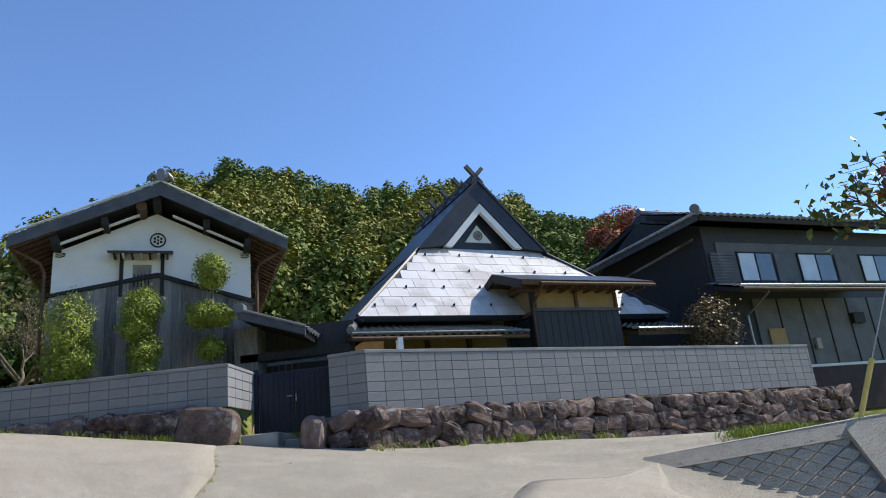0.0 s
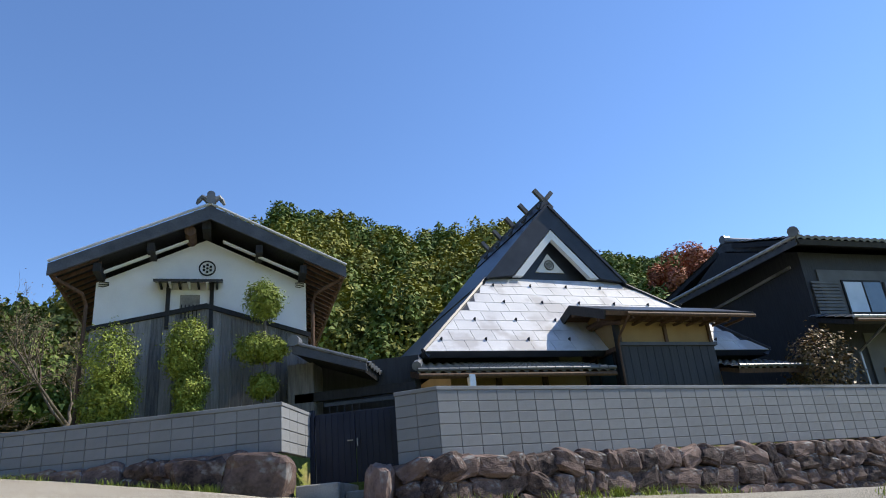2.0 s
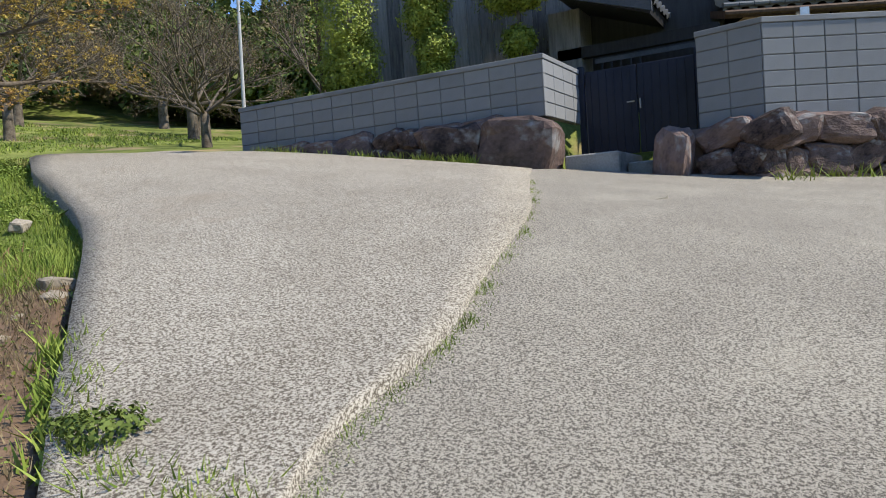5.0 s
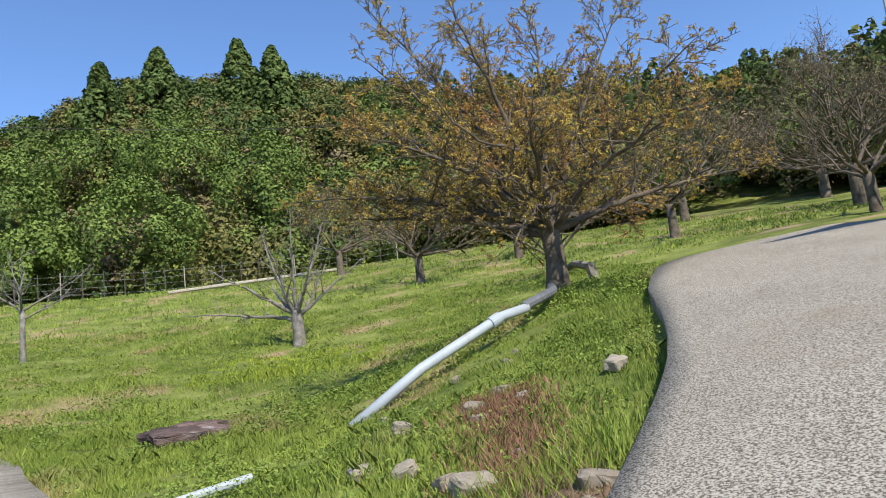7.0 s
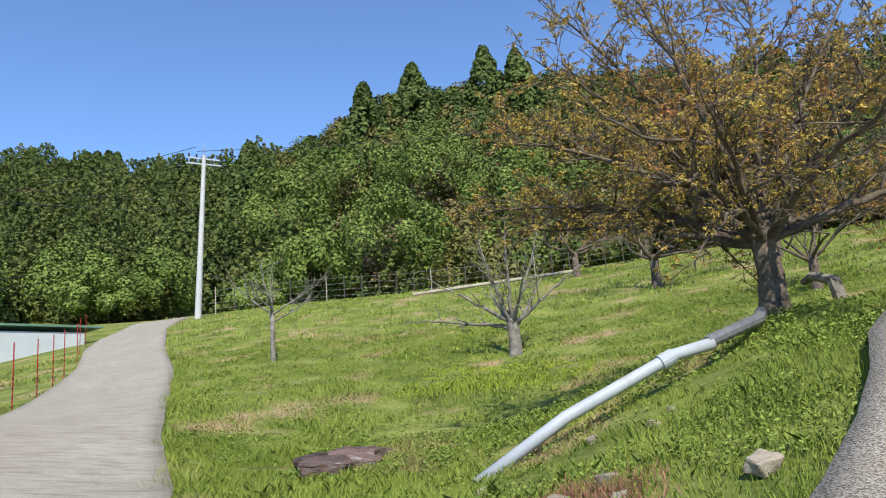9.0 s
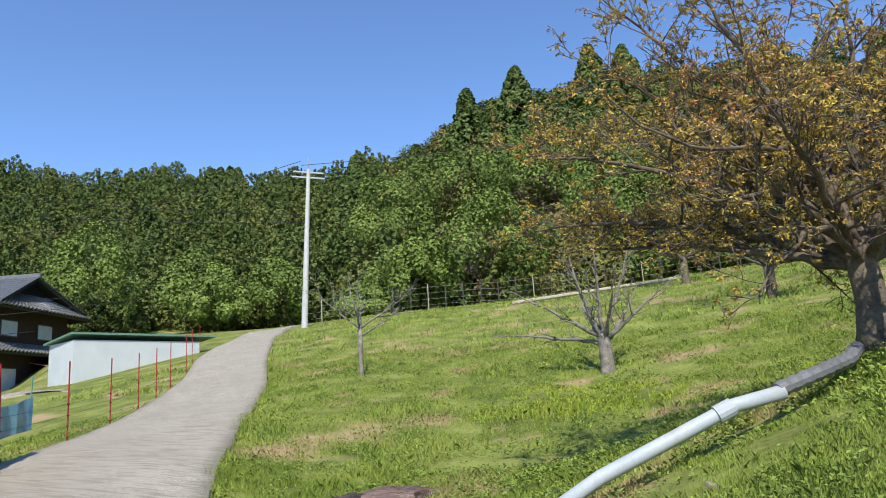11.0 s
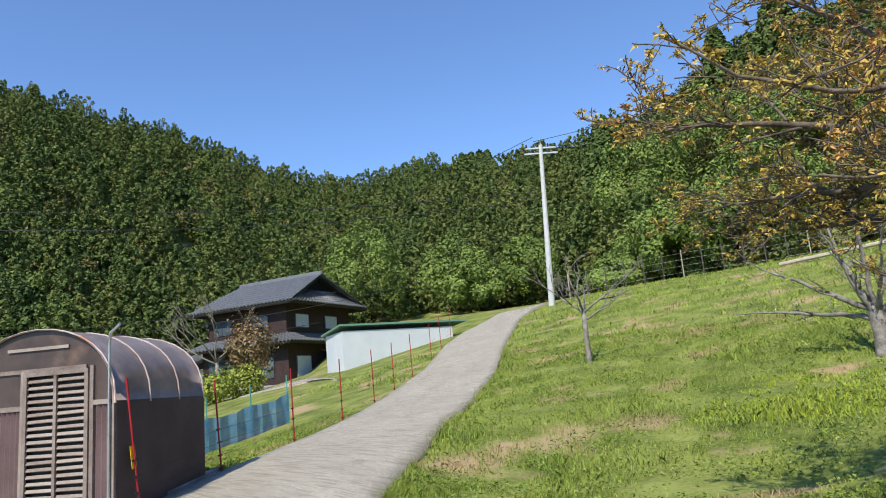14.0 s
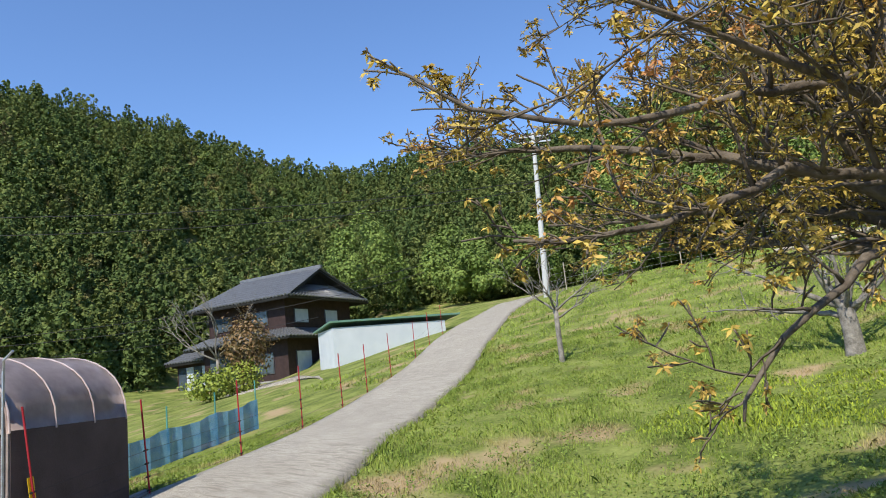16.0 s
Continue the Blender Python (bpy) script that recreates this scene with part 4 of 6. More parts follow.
part("side_fascia", boxes((-0.76, -0.75, 9.22, -0.72, 7.35, 9.4)), M_BARGE, rh)
part("ridge_tile", boxes((0.3, 3.18, 10.95, 12.6, 3.42, 11.2), bevel=0.05), M_TILE, rh)
part("ridge_end_tile", tube(bmesh.new(), [(0.2, 3.3, 11.12), (0.45, 3.3, 11.12)], 0.17, 10), M_TILE, rh)
part("ridge_end_tile", tube(bmesh.new(), [(-0.86, -0.85, 9.62), (-0.55, -0.6, 9.66)], 0.17, 10), M_TILE, rh)
for k in range(10):
    part("louvre", boxes((0.12, -0.09, 7.22 + k * 0.11, 1.2, -0.052, 7.3 + k * 0.11)), M_GREYPANEL, rh)
part("upper_panel", boxes((0.5, -0.05, 7.15, 11.9, -0.003, 8.7)), M_GREYPANEL, rh)
for x0, w in ((1.35, 1.65), (4.3, 1.8), (7.6, 1.6)):
    wd = part("window", boxes((x0, -0.1, 7.2, x0 + w, -0.055, 8.35)), M_DARKWOOD, rh)
    for k in (0, 1):
        part("pane", boxes((x0 + 0.05 + k * w / 2, -0.115, 7.27, x0 + w / 2 - 0.03 + k * w / 2, -0.104, 8.28)), M_CURTAIN if k == 0 else M_GLASS, wd)
    part("shutter_box", boxes((x0 + w + 0.08, -0.16, 7.2, x0 + w + 0.8, -0.055, 8.3), bevel=0.01), M_GREYPANEL, rh)
part("lower_roof", slab([(-0.3, -1.5, 6.62), (6.6, -1.5, 6.62), (6.6, 0, 7.1), (-0.3, 0, 7.1)], 0.14), M_DARKWOOD, rh)
tiles("roof_tiles", (-0.35, -1.55, 6.66), (6.6, -1.55, 6.66), (-0.35, -0.02, 7.14), (6.6, -0.02, 7.14), rh, 24, 5)
verge(rh, (-0.35, -1.57, 6.7), (6.6, -1.57, 6.7), 24, 0.05, M_TILE_LIT, "eave_tile")
part("gutter", tube(bmesh.new(), [(-0.3, -1.6, 6.58), (6.6, -1.6, 6.54)], 0.05, 8), M_BROWNWOOD, rh)
for k in range(9):
    part("panel", boxes((1.6 + k * 1.16, -0.06, 4.2, 2.7 + k * 1.16, -0.003, 6.6)), M_GREYPANEL, rh)
    part("batten", boxes((2.71 + k * 1.16, -0.09, 4.1, 2.75 + k * 1.16, -0.003, 6.6)), M_DARKWOOD, rh)
part("panel_foot", boxes((1.6, -0.1, 4.08, 12, -0.003, 4.18)), M_WHITEWALL, rh)
part("lower_siding", boxes((1.6, -0.08, 2.5, 12, -0.003, 4.07)), M_BROWNWALL, rh)
part("door_panel", boxes((2.0, -0.12, 4.3, 2.75, -0.062, 5.5)), M_OCHRE, rh)
part("downpipe", tube(bmesh.new(), [(0.9, -1.5, 6.5), (1.2, -0.1, 6.0), (1.2, -0.1, 2.6)], 0.04, 8), M_METAL, rh)
part("meter_box", boxes((4.05, -0.2, 4.7, 4.3, -0.062, 5.1), bevel=0.02), M_CONC, rh)
part("meter_box", boxes((6.2, -0.25, 5.6, 6.8, -0.062, 6.0), bevel=0.02), M_DARKWOOD, rh)
part("side_brace", boxes((-0.06, 0.4, 0, -0.003, 4.6, 0.1)), M_CONC, rh, m=Matrix.Translation((0, 0, 8.9)) @ pose(0, 0, 0, -3, 0, 0))

# ---- foliage ----


def leaf_cloud(P, N, size, rng, mat, name, fold=0.25):
    """Many small leaf quads at points P facing roughly N."""
    n = len(P)
    N = N + rng.normal(0, 0.55, (n, 3))
    N /= np.linalg.norm(N, axis=1)[:, None]
    A = np.cross(N, rng.normal(0, 1, (n, 3)))
    A /= np.linalg.norm(A, axis=1)[:, None]
    B = np.cross(N, A)
    s = (size * rng.uniform(0.6, 1.4, n))[:, None]
    q = np.stack((P - A * s * 0.75, P - B * s * 0.42 + N * s * fold, P + A * s * 0.75, P + B * s * 0.42 + N * s * fold), 1).reshape(-1, 3)
    me = bpy.data.meshes.new(name)
    me.vertices.add(n * 4)
    me.vertices.foreach_set("co", q.ravel())
    me.loops.add(n * 4)
    me.loops.foreach_set("vertex_index", np.arange(n * 4))
    me.polygons.add(n)
    me.polygons.foreach_set("loop_start", np.arange(n) * 4)
    me.update()
    me.validate()
    me.materials.append(mat)
    return me


def triangles(P, N, size, rng, mat, name, jitter=0.4):
    """Many single three-cornered leaf sprays at points P facing roughly N."""
    n = len(P)
    N = N + rng.normal(0, jitter, (n, 3))
    N /= np.linalg.norm(N, axis=1)[:, None]
    A = np.cross(N, rng.normal(0, 1, (n, 3)))
    A /= np.linalg.norm(A, axis=1)[:, None]
    B = np.cross(N, A)
    s = (size * rng.uniform(0.6, 1.4, n))[:, None]
    q = np.stack((P - A * s * 0.6 - B * s * 0.3, P + A * s * 0.6 - B * s * 0.3, P + B * s * 0.7), 1).reshape(-1, 3)
    me = bpy.data.meshes.new(name)
    me.vertices.add(n * 3)
    me.vertices.foreach_set("co", q.ravel())
    me.loops.add(n * 3)
    me.loops.foreach_set("vertex_index", np.arange(n * 3))
    me.polygons.add(n)
    me.polygons.foreach_set("loop_start", np.arange(n) * 3)
    me.update()
    me.validate()
    me.materials.append(mat)
    return me


def unit(rng, n):
    d = rng.normal(0, 1, (n, 3))
    return d / np.linalg.norm(d, axis=1)[:, None]


def crown_points(rng, n, kind):
    """Points and outward normals of a crown of unit height and unit radius, base at z 0, made of leafy clumps."""
    if kind == "conifer":
        k = 84
        z = np.linspace(0.1, 0.97, k) ** 0.85
        a = np.arange(k) * 2.4 + rng.uniform(-0.4, 0.4, k)
        r = (1 - z) ** 0.85 * rng.uniform(0.7, 1.02, k)
        c = np.stack((r * np.cos(a), r * np.sin(a), z - r * 0.05), -1)
        out = np.stack((np.cos(a), np.sin(a), np.full(k, 0.45)), -1)
        rad = (0.075 + 0.25 * (1 - z))[:, None] * (1.0, 1.0, 0.4)
    elif kind == "plantation":
        k = 30
        z = np.linspace(0.15, 0.95, k)
        a = np.arange(k) * 2.4 + rng.uniform(-0.4, 0.4, k)
        r = (1 - z) ** 0.6 * rng.uniform(0.7, 1.0, k)
        c = np.stack((r * np.cos(a), r * np.sin(a), z), -1)
        out = np.stack((np.cos(a), np.sin(a), np.full(k, 0.6)), -1)
        rad = (0.1 + 0.28 * (1 - z))[:, None] * (1.0, 1.0, 0.32)
    else:
        k = 34
        c = unit(rng, k)
        c[:, 2] = np.abs(c[:, 2]) * 1.25 - 0.35
        c /= np.linalg.norm(c, axis=1)[:, None]
        out = c + (0, 0, 0.35)
        c = c * rng.uniform(0.58, 0.86, k)[:, None]
        c[:, 2] = c[:, 2] * 0.5 + 0.48
        rad = rng.uniform(0.2, 0.36, k)[:, None] * (1.0, 1.0, 0.55)
    i = rng.integers(0, k, n)
    d = unit(rng, n)
    d = d + out[i] * 0.55
    d /= np.linalg.norm(d, axis=1)[:, None]
    P = c[i] + d * rad[i] * rng.uniform(0.72, 1.05, n)[:, None]
    return P, d + (0, 0, 0.25)


def forest(name, trees, mat, label, n_leaf, kind, leaf):
    """trees: rows of x, y, z, height, radius."""
    rng = np.random.default_rng(len(trees) * 7 + n_leaf)
    PP, NN, SS = [], [], []
    temps = [crown_points(rng, n_leaf, kind) for _ in range(9)]
    for k, (x, y, z, hh, r) in enumerate(trees):
        P, N = temps[k % 9]
        a = rng.uniform(0, 6.28)
        c, s = math.cos(a), math.sin(a)
        Q = np.stack((P[:, 0] * c - P[:, 1] * s, P[:, 0] * s + P[:, 1] * c, P[:, 2]), -1) * (r, r, hh) + (x, y, z)
        PP.append(Q)
        NN.append(np.stack((N[:, 0] * c - N[:, 1] * s, N[:, 0] * s + N[:, 1] * c, N[:, 2]), -1))
        SS.append(np.full(n_leaf, leaf * min(1.0, 0.55 + 0.45 * r / 2.6)))
    me = triangles(np.concatenate(PP), np.concatenate(NN), np.concatenate(SS), rng, mat, name)
    return tagged(new(name, me), label, "woods", kind="stuff")


rng = np.random.default_rng(5)
con, brd, dry, cedar, near, grove = [], [], [], [], [], []
for k in range(26000):
    az = rng.uniform(-30, 180)
    el, foot, fe, top = (np.interp(az, HILLS[:, 0], HILLS[:, c]) for c in (1, 2, 3, 4))
    r = rng.uniform(foot * 0.98, top * 1.06)
    if rng.uniform() > (0.19 if az > 116 else 0.11 if az > 84 else 0.09) * (0.5 + r / 120):
        continue
    x, y = CENTRE[0] - math.sin(math.radians(az)) * r, CENTRE[1] + math.cos(math.radians(az)) * r
    if math.hypot(x + 41, y + 44) < 14:
        continue
    z = h1(x, y) - 0.3
    p = rng.uniform()
    patch = noise.noise((x * 0.035, y * 0.035, 2.0))
    if az > 116:
        if p < 0.8 + patch * 0.8:
            con.append((x, y, z, rng.uniform(6.0, 10.0), rng.uniform(1.6, 2.5)))
        else:
            brd.append((x, y, z, rng.uniform(4.5, 6.6), rng.uniform(1.9, 3.0)))
    elif az > 84:
        if p < 0.12:
            con.append((x, y, z, rng.uniform(6, 8), rng.uniform(1.9, 2.6)))
        elif p < 0.86:
            brd.append((x, y, z, rng.uniform(5, 7.5), rng.uniform(2.4, 4.6)))
        else:
            dry.append((x, y, z, rng.uniform(4.5, 7), rng.uniform(2.0, 3.0)))
    elif az > 34:
        if p < 0.4:
            con.append((x, y, z, rng.uniform(7, 10), rng.uniform(1.9, 2.8)))
        elif p < 0.75:
            brd.append((x, y, z, rng.uniform(5, 8), rng.uniform(2.4, 3.4)))
        else:
            dry.append((x, y, z, rng.uniform(5, 8), rng.uniform(2.2, 3.2)))
    elif az > -9:
        (near if p < 0.5 else grove).append((x, y, z, rng.uniform(7, 13), rng.uniform(2.4, 4.2)))
    else:
        near.append((x, y, z, rng.uniform(6, 8.5), rng.uniform(2.4, 3.4)))
# tall pointed cedars that stand out on the skyline: x, y, height of the tip
for x, y, tip in ((-79.6, -17.6, 39.8), (-84.1, -16.6, 38.5), (-83.2, -12.3, 43.1), (-87.7, -10.2, 40.8), (-86.7, -3.5, 45.5), (-83.1, 0.9, 42.5), (-77.9, -32.2, 33.4), (-80.5, -31.6, 33.0),
                  (-88.3, -63.5, 40.5), (-88.5, -60.0, 40.1), (-85.6, -70.5, 41.3), (-94.4, -66.7, 43.0), (-94.6, -63.3, 42.4), (-88.3, -67.6, 39.5), (-87.1, -50.1, 36.2), (-86.3, -42.1, 33.2),
                  (-84.6, -35.0, 36.3), (-85.6, -33.1, 35.0), (-82.4, -25.8, 35.1)):
    z = h1(x, y) - 1.0
    cedar.append((x, y, z, tip - z, min(4.8, (tip - z) * 0.34)))
domes = []
# large round evergreens that stand apart: x, y, top, bottom, radius
for x, y, t, b, r in ((-56.4, -8.1, 19.2, 8.6, 5.0), (-67.8, -7.5, 28.4, 17.0, 5.4), (-63.4, -21.0, 25.0, 15.0, 4.2), (-69.9, -15.3, 29.1, 18.0, 5.0), (-63.0, 0.3, 24.7, 13.0, 4.4), (-55.2, -14.7, 16.5, 9.2, 3.2),
                      (-49.7, -44.0, 20.1, 10.2, 4.2), (-54.4, -36.6, 17.6, 10.2, 3.7), (-52.7, -32.4, 14.7, 9.9, 2.7), (-57.2, -29.9, 16.8, 10.0, 3.2), (-57.5, -17.8, 14.7, 9.3, 3.8), (-54.4, -19.4, 12.5, 9.4, 2.6)):
    domes.append((x, y, b - 0.5, t - b + 0.5, r))
forest("conifer_woods", con[::2], M_CONIFER, "dense dark conifer plantation on the hillside", 640, "plantation", 0.3)
forest("conifer_woods", con[1::2], M_CONIFER_OLIVE, "dense lighter conifer plantation on the hillside", 640, "plantation", 0.3)
forest("cedar_woods", cedar, M_CONIFER, "tall pointed cedars on the hill crest", 5200, "conifer", 0.42)
apart = [b for b in brd if min(math.hypot(b[0] - d[0], b[1] - d[1]) - d[4] for d in domes) > 0.5]
forest("broadleaf_woods", apart[::3], M_BROAD, "evergreen broadleaf woods on the slope", 1700, "broad", 0.26)
forest("broadleaf_woods", apart[1::3], M_DEEPGREEN, "dark evergreen broadleaf woods on the slope", 1700, "broad", 0.26)
forest("broadleaf_woods", apart[2::3], M_KHAKI, "olive-brown spring woods on the slope", 1700, "broad", 0.26)
forest("round_evergreens", domes, M_FRESH, "large round fresh-green evergreens at the wood's foot", 7000, "broad", 0.2)
forest("garden_woods", near, M_BROAD, "evergreen woods rising behind the roofs", 2400, "broad", 0.3)
forest("bamboo_grove", grove, M_BAMBOO, "yellow-green bamboo and broadleaf trees behind the roofs", 2400, "broad", 0.28)
forest("bare_woods", dry, M_DRYLEAF, "leafless brownish trees among the woods", 650, "broad", 0.26)
red = [(13.3, 60.4, 15.4, 7.4, 3.4), (15.6, 60.0, 15.0, 6.9, 2.8), (11.6, 61.0, 15.0, 6.6, 2.4)]
forest("red_tree", red, M_RUST, "rust-red trees behind the roofs", 5000, "broad", 0.2)


def limb(bm, p, d, length, r, depth, rng, tips, spread=0.75, droop=0.0, split=3):
    n = 4
    pts, rad = [p.copy()], [r]
    for i in range(n):
        d = (d + Vector((rng.uniform(-1, 1), rng.uniform(-1, 1), rng.uniform(-0.8, 1) - droop)) * 0.16).normalized()
        p = p + d * (length / n)
        pts.append(p.copy())
        rad.append(r * (1 - 0.42 * (i + 1) / n))
    tube(bm, pts, rad, 7 if r > 0.05 else 5 if r > 0.015 else 3)
    if depth <= 1:
        tips.extend(pts[1:])
    if depth == 0:
        return
    for k in range(split):
        q = pts[rng.choice((2, 3, 4))] if k else pts[-1]
        side = Vector((rng.uniform(-1, 1), rng.uniform(-1, 1), rng.uniform(-0.35, 0.75) - droop))
        limb(bm, q.copy(), (d + side * spread).normalized(), length * rng.uniform(0.55, 0.82), r * 0.56, depth - 1, rng, tips, spread, droop, split)


def broad_tree(name, x, y, label, trunk_h, limbs, length, r, depth, seed, bark, leaf_mat=None, leaves=0, leaf=0.09, lean=(0, 0), up=0.55, spread=0.75, droop=0.0, cloud=0.25, z=None, split=3, limb_r=0.52):
    rr = random.Random(seed)
    z = h1(x, y) - 0.08 if z is None else z
    tree = thing(name, label, "tree", pose(x, y, z))
    bm, tips = bmesh.new(), []
    top = Vector((lean[0], lean[1], trunk_h))
    part("trunk", tube(bmesh.new(), [(0, 0, -0.1), (0, 0, 0.05), top * 0.5, top], [r * 1.5, r * 1.12, r, r * 0.92], 10), bark, tree, smooth=True)
    for k in range(limbs):
        a = k * 2 * math.pi / limbs + rr.uniform(-0.4, 0.4)
        d = Vector((math.cos(a), math.sin(a), up + rr.uniform(-0.45, 0.75))).normalized()
        limb(bm, top * rr.uniform(0.8, 1.0), d, length * rr.uniform(0.8, 1.15), r * limb_r, depth, rr, tips, spread, droop, split)
    part("bough", bm, bark, tree, smooth=True)
    if leaves:
        g = np.random.default_rng(seed)
        T = np.array([tuple(t) for t in tips])
        P = T[g.integers(0, len(T), leaves)] + g.normal(0, cloud, (leaves, 3))
        part("crown", leaf_cloud(P, g.normal(0, 1, (leaves, 3)) + (0, 0, 0.6), np.full(leaves, leaf), g, leaf_mat, "crown"), leaf_mat, tree)
    return tree


def bough(bm, pts, r, rng, tips, side_len, every, droop=0.0, lift=0.25):
    """A long limb through points, with side branches and twigs all along it; the twig ends are collected."""
    P = [Vector(p) for p in pts]
    fine = []
    for a, b in zip(P, P[1:]):
        m = max(2, int((b - a).length / 0.14))
        for i in range(m):
            fine.append(a.lerp(b, i / m) + Vector((rng.uniform(-1, 1), rng.uniform(-1, 1), rng.uniform(-1, 1))) * min(0.022, r * 0.5))
    fine.append(P[-1])
    n = len(fine)
    tube(bm, fine, [max(0.004, r * (1 - 0.88 * (i / (n - 1)) ** 0.8)) for i in range(n)], 7 if r > 0.03 else 5 if r > 0.012 else 3)
    if side_len < 0.1:
        tips.extend(fine[n // 2:])
        return
    total = sum((b - a).length for a, b in zip(P, P[1:]))
    count = max(2, int(total / every))
    for k in range(count):
        u = 0.22 + 0.78 * (k + rng.uniform(0.1, 0.9)) / count
        i = min(n - 2, int(u * (n - 1)))
        d = (fine[i + 1] - fine[i]).normalized()
        s = Vector((rng.uniform(-1, 1), rng.uniform(-1, 1), rng.uniform(-0.7, 0.9) + lift)).normalized()
        way = (d * 0.75 + s * 0.85).normalized()
        long = side_len * rng.uniform(0.5, 1.15) * (1.15 - 0.5 * u)
        q = [fine[i].copy()]
        for j in range(3):
            way = (way + Vector((rng.uniform(-1, 1), rng.uniform(-1, 1), rng.uniform(-1, 1) - droop)) * 0.22).normalized()
            q.append(q[-1] + way * long / 3)
        bough(bm, q, max(0.004, r * (1 - 0.8 * u) * 0.55), rng, tips, side_len * 0.42, every * 0.55, droop, lift)


def tuft_leaves(tips, n, per, leaf, mat, seed):
    """Tufts of narrow young leaves spreading from twig ends."""
    g = np.random.default_rng(seed)
    T = np.array([tuple(t) for t in tips])
    C = T[g.integers(0, len(T), n)] + g.normal(0, 0.012, (n, 3))
    C = np.repeat(C, per, 0)
    m = len(C)
    d = unit(g, m)
    d[:, 2] = d[:, 2] * 0.7 - 0.1
    s = (leaf * g.uniform(0.5, 1.3, m))[:, None]
    side = np.cross(d, g.normal(0, 1, (m, 3)))
    side /= np.linalg.norm(side, axis=1)[:, None]
    V = np.stack((C, C + d * s * 0.5 + side * s * 0.17, C + d * s - (0, 0, 0.15) * s, C + d * s * 0.5 - side * s * 0.17), 1).reshape(-1, 3)
    me = bpy.data.meshes.new("crown")
    me.vertices.add(m * 4)
    me.vertices.foreach_set("co", V.ravel())
    me.loops.add(m * 4)
    me.loops.foreach_set("vertex_index", np.arange(m * 4))
    me.polygons.add(m)
    me.polygons.foreach_set("loop_start", np.arange(m) * 4)
    me.update()
    me.validate()
    me.materials.append(mat)
    return me


def spreading_tree(name, x, y, z, label, trunk, r, limbs, bark, seed, side_len, every, leaf_mat=None, tufts_n=0, per=7, leaf=0.045, extra=(), droop=0.1):
    """A short trunk that breaks into long limbs; limbs: rows of bearing, rise, length, bend."""
    rr = random.Random(seed)
    tree = thing(name, label, "tree", pose(x, y, z))
    top = Vector((0.03, -0.02, trunk))
    part("trunk", tube(bmesh.new(), [(0, 0, -0.12), (0, 0, 0.04), (0.02, 0.01, trunk * 0.45), top, top + Vector((0, 0, 0.12))], [r * 1.5, r * 1.15, r, r * 0.95, r * 0.5], 12), bark, tree, smooth=True)
    tips = []
    for k, (az, rise, length, bend) in enumerate(limbs):
        a, e = math.radians(az), math.radians(rise)
        p, pts = top * rr.uniform(0.75, 1.0), []
        pts.append(p.copy())
        for j in range(5):
            a += rr.uniform(-0.16, 0.16)
            e += math.radians(bend) / 5 + rr.uniform(-0.08, 0.08)
            p = p + Vector((math.cos(a) * math.cos(e), math.sin(a) * math.cos(e), math.sin(e))) * length / 5
            pts.append(p.copy())
        bm = bmesh.new()
        bough(bm, pts, r * rr.uniform(0.36, 0.5), rr, tips, side_len, every, droop)
        part("bough", bm, bark, tree, smooth=True)
    for pts in extra:
        bm = bmesh.new()
        bough(bm, [Vector(q) - Vector((x, y, z)) for q in pts], r * 0.34, rr, tips, side_len * 0.6, every, droop)
        part("bough", bm, bark, tree, smooth=True)
    if tufts_n:
        part("crown", tuft_leaves(tips, tufts_n, per, leaf, leaf_mat, seed), leaf_mat, tree)
    return tree


spreading_tree("maple_tree", -11.24, 8.41, 3.38, "spreading tree with brown and yellow-green young leaves beside the driveway", 0.72, 0.13,
               [(20, 32, 3.0, -30), (75, 25, 3.0, -25), (125, 30, 3.1, -30), (170, 35, 3.0, -25), (215, 22, 2.8, -20), (262, 22, 3.2, -15), (300, 36, 3.1, -35), (335, 40, 2.6, -30),
                (45, 58, 3.0, -25), (110, 62, 3.2, -25), (185, 60, 3.1, -20), (245, 55, 3.3, -25), (280, 66, 3.2, -30), (320, 72, 3.2, -15), (150, 78, 3.4, -10), (265, 70, 4.0, -20), (90, 74, 3.9, -20), (200, 72, 4.0, -15), (240, 40, 3.3, -30)],
               M_MIDBARK, 11, 0.95, 0.19, M_OLIVE, 22000, 7, 0.034,
               extra=(((-11.2, 8.4, 4.15), (-10.6, 8.0, 4.95), (-9.7, 7.5, 4.78), (-9.3, 7.15, 4.72), (-9.0, 6.85, 4.85), (-8.76, 6.6, 5.08)),
                      ((-11.2, 8.4, 4.1), (-10.6, 7.95, 4.45), (-9.9, 7.65, 4.5), (-9.6, 7.5, 4.37), (-9.2, 7.3, 4.26), (-8.8, 7.15, 4.25)),
                      ((-11.2, 8.4, 4.05), (-10.5, 8.1, 4.25), (-9.9, 7.85, 4.1), (-9.7, 7.68, 3.97), (-9.6, 7.5, 3.75), (-9.55, 7.45, 3.6))))
spreading_tree("fruit_tree", -21.95, 4.5, 3.42, "gnarled leafless fruit tree in the meadow", 0.95, 0.16,
               [(250, 12, 3.3, -6), (205, 25, 2.4, 20), (290, 30, 2.6, 10), (80, 35, 2.4, 10), (30, 48, 2.2, 10), (140, 40, 2.2, 10), (320, 60, 2.6, 10), (95, 70, 2.9, 0), (0, 75, 3.0, 0), (240, 58, 2.7, 10)],
               M_PALEBARK, 21, 0.85, 0.34, M_RAPE, 500, 4, 0.06, droop=0.0)
broad_tree("sapling", -22.6, -2.7, "slim bare sapling with a forked crown", 1.5, 5, 0.75, 0.07, 3, 5, M_PALEBARK, up=0.7, spread=0.8)
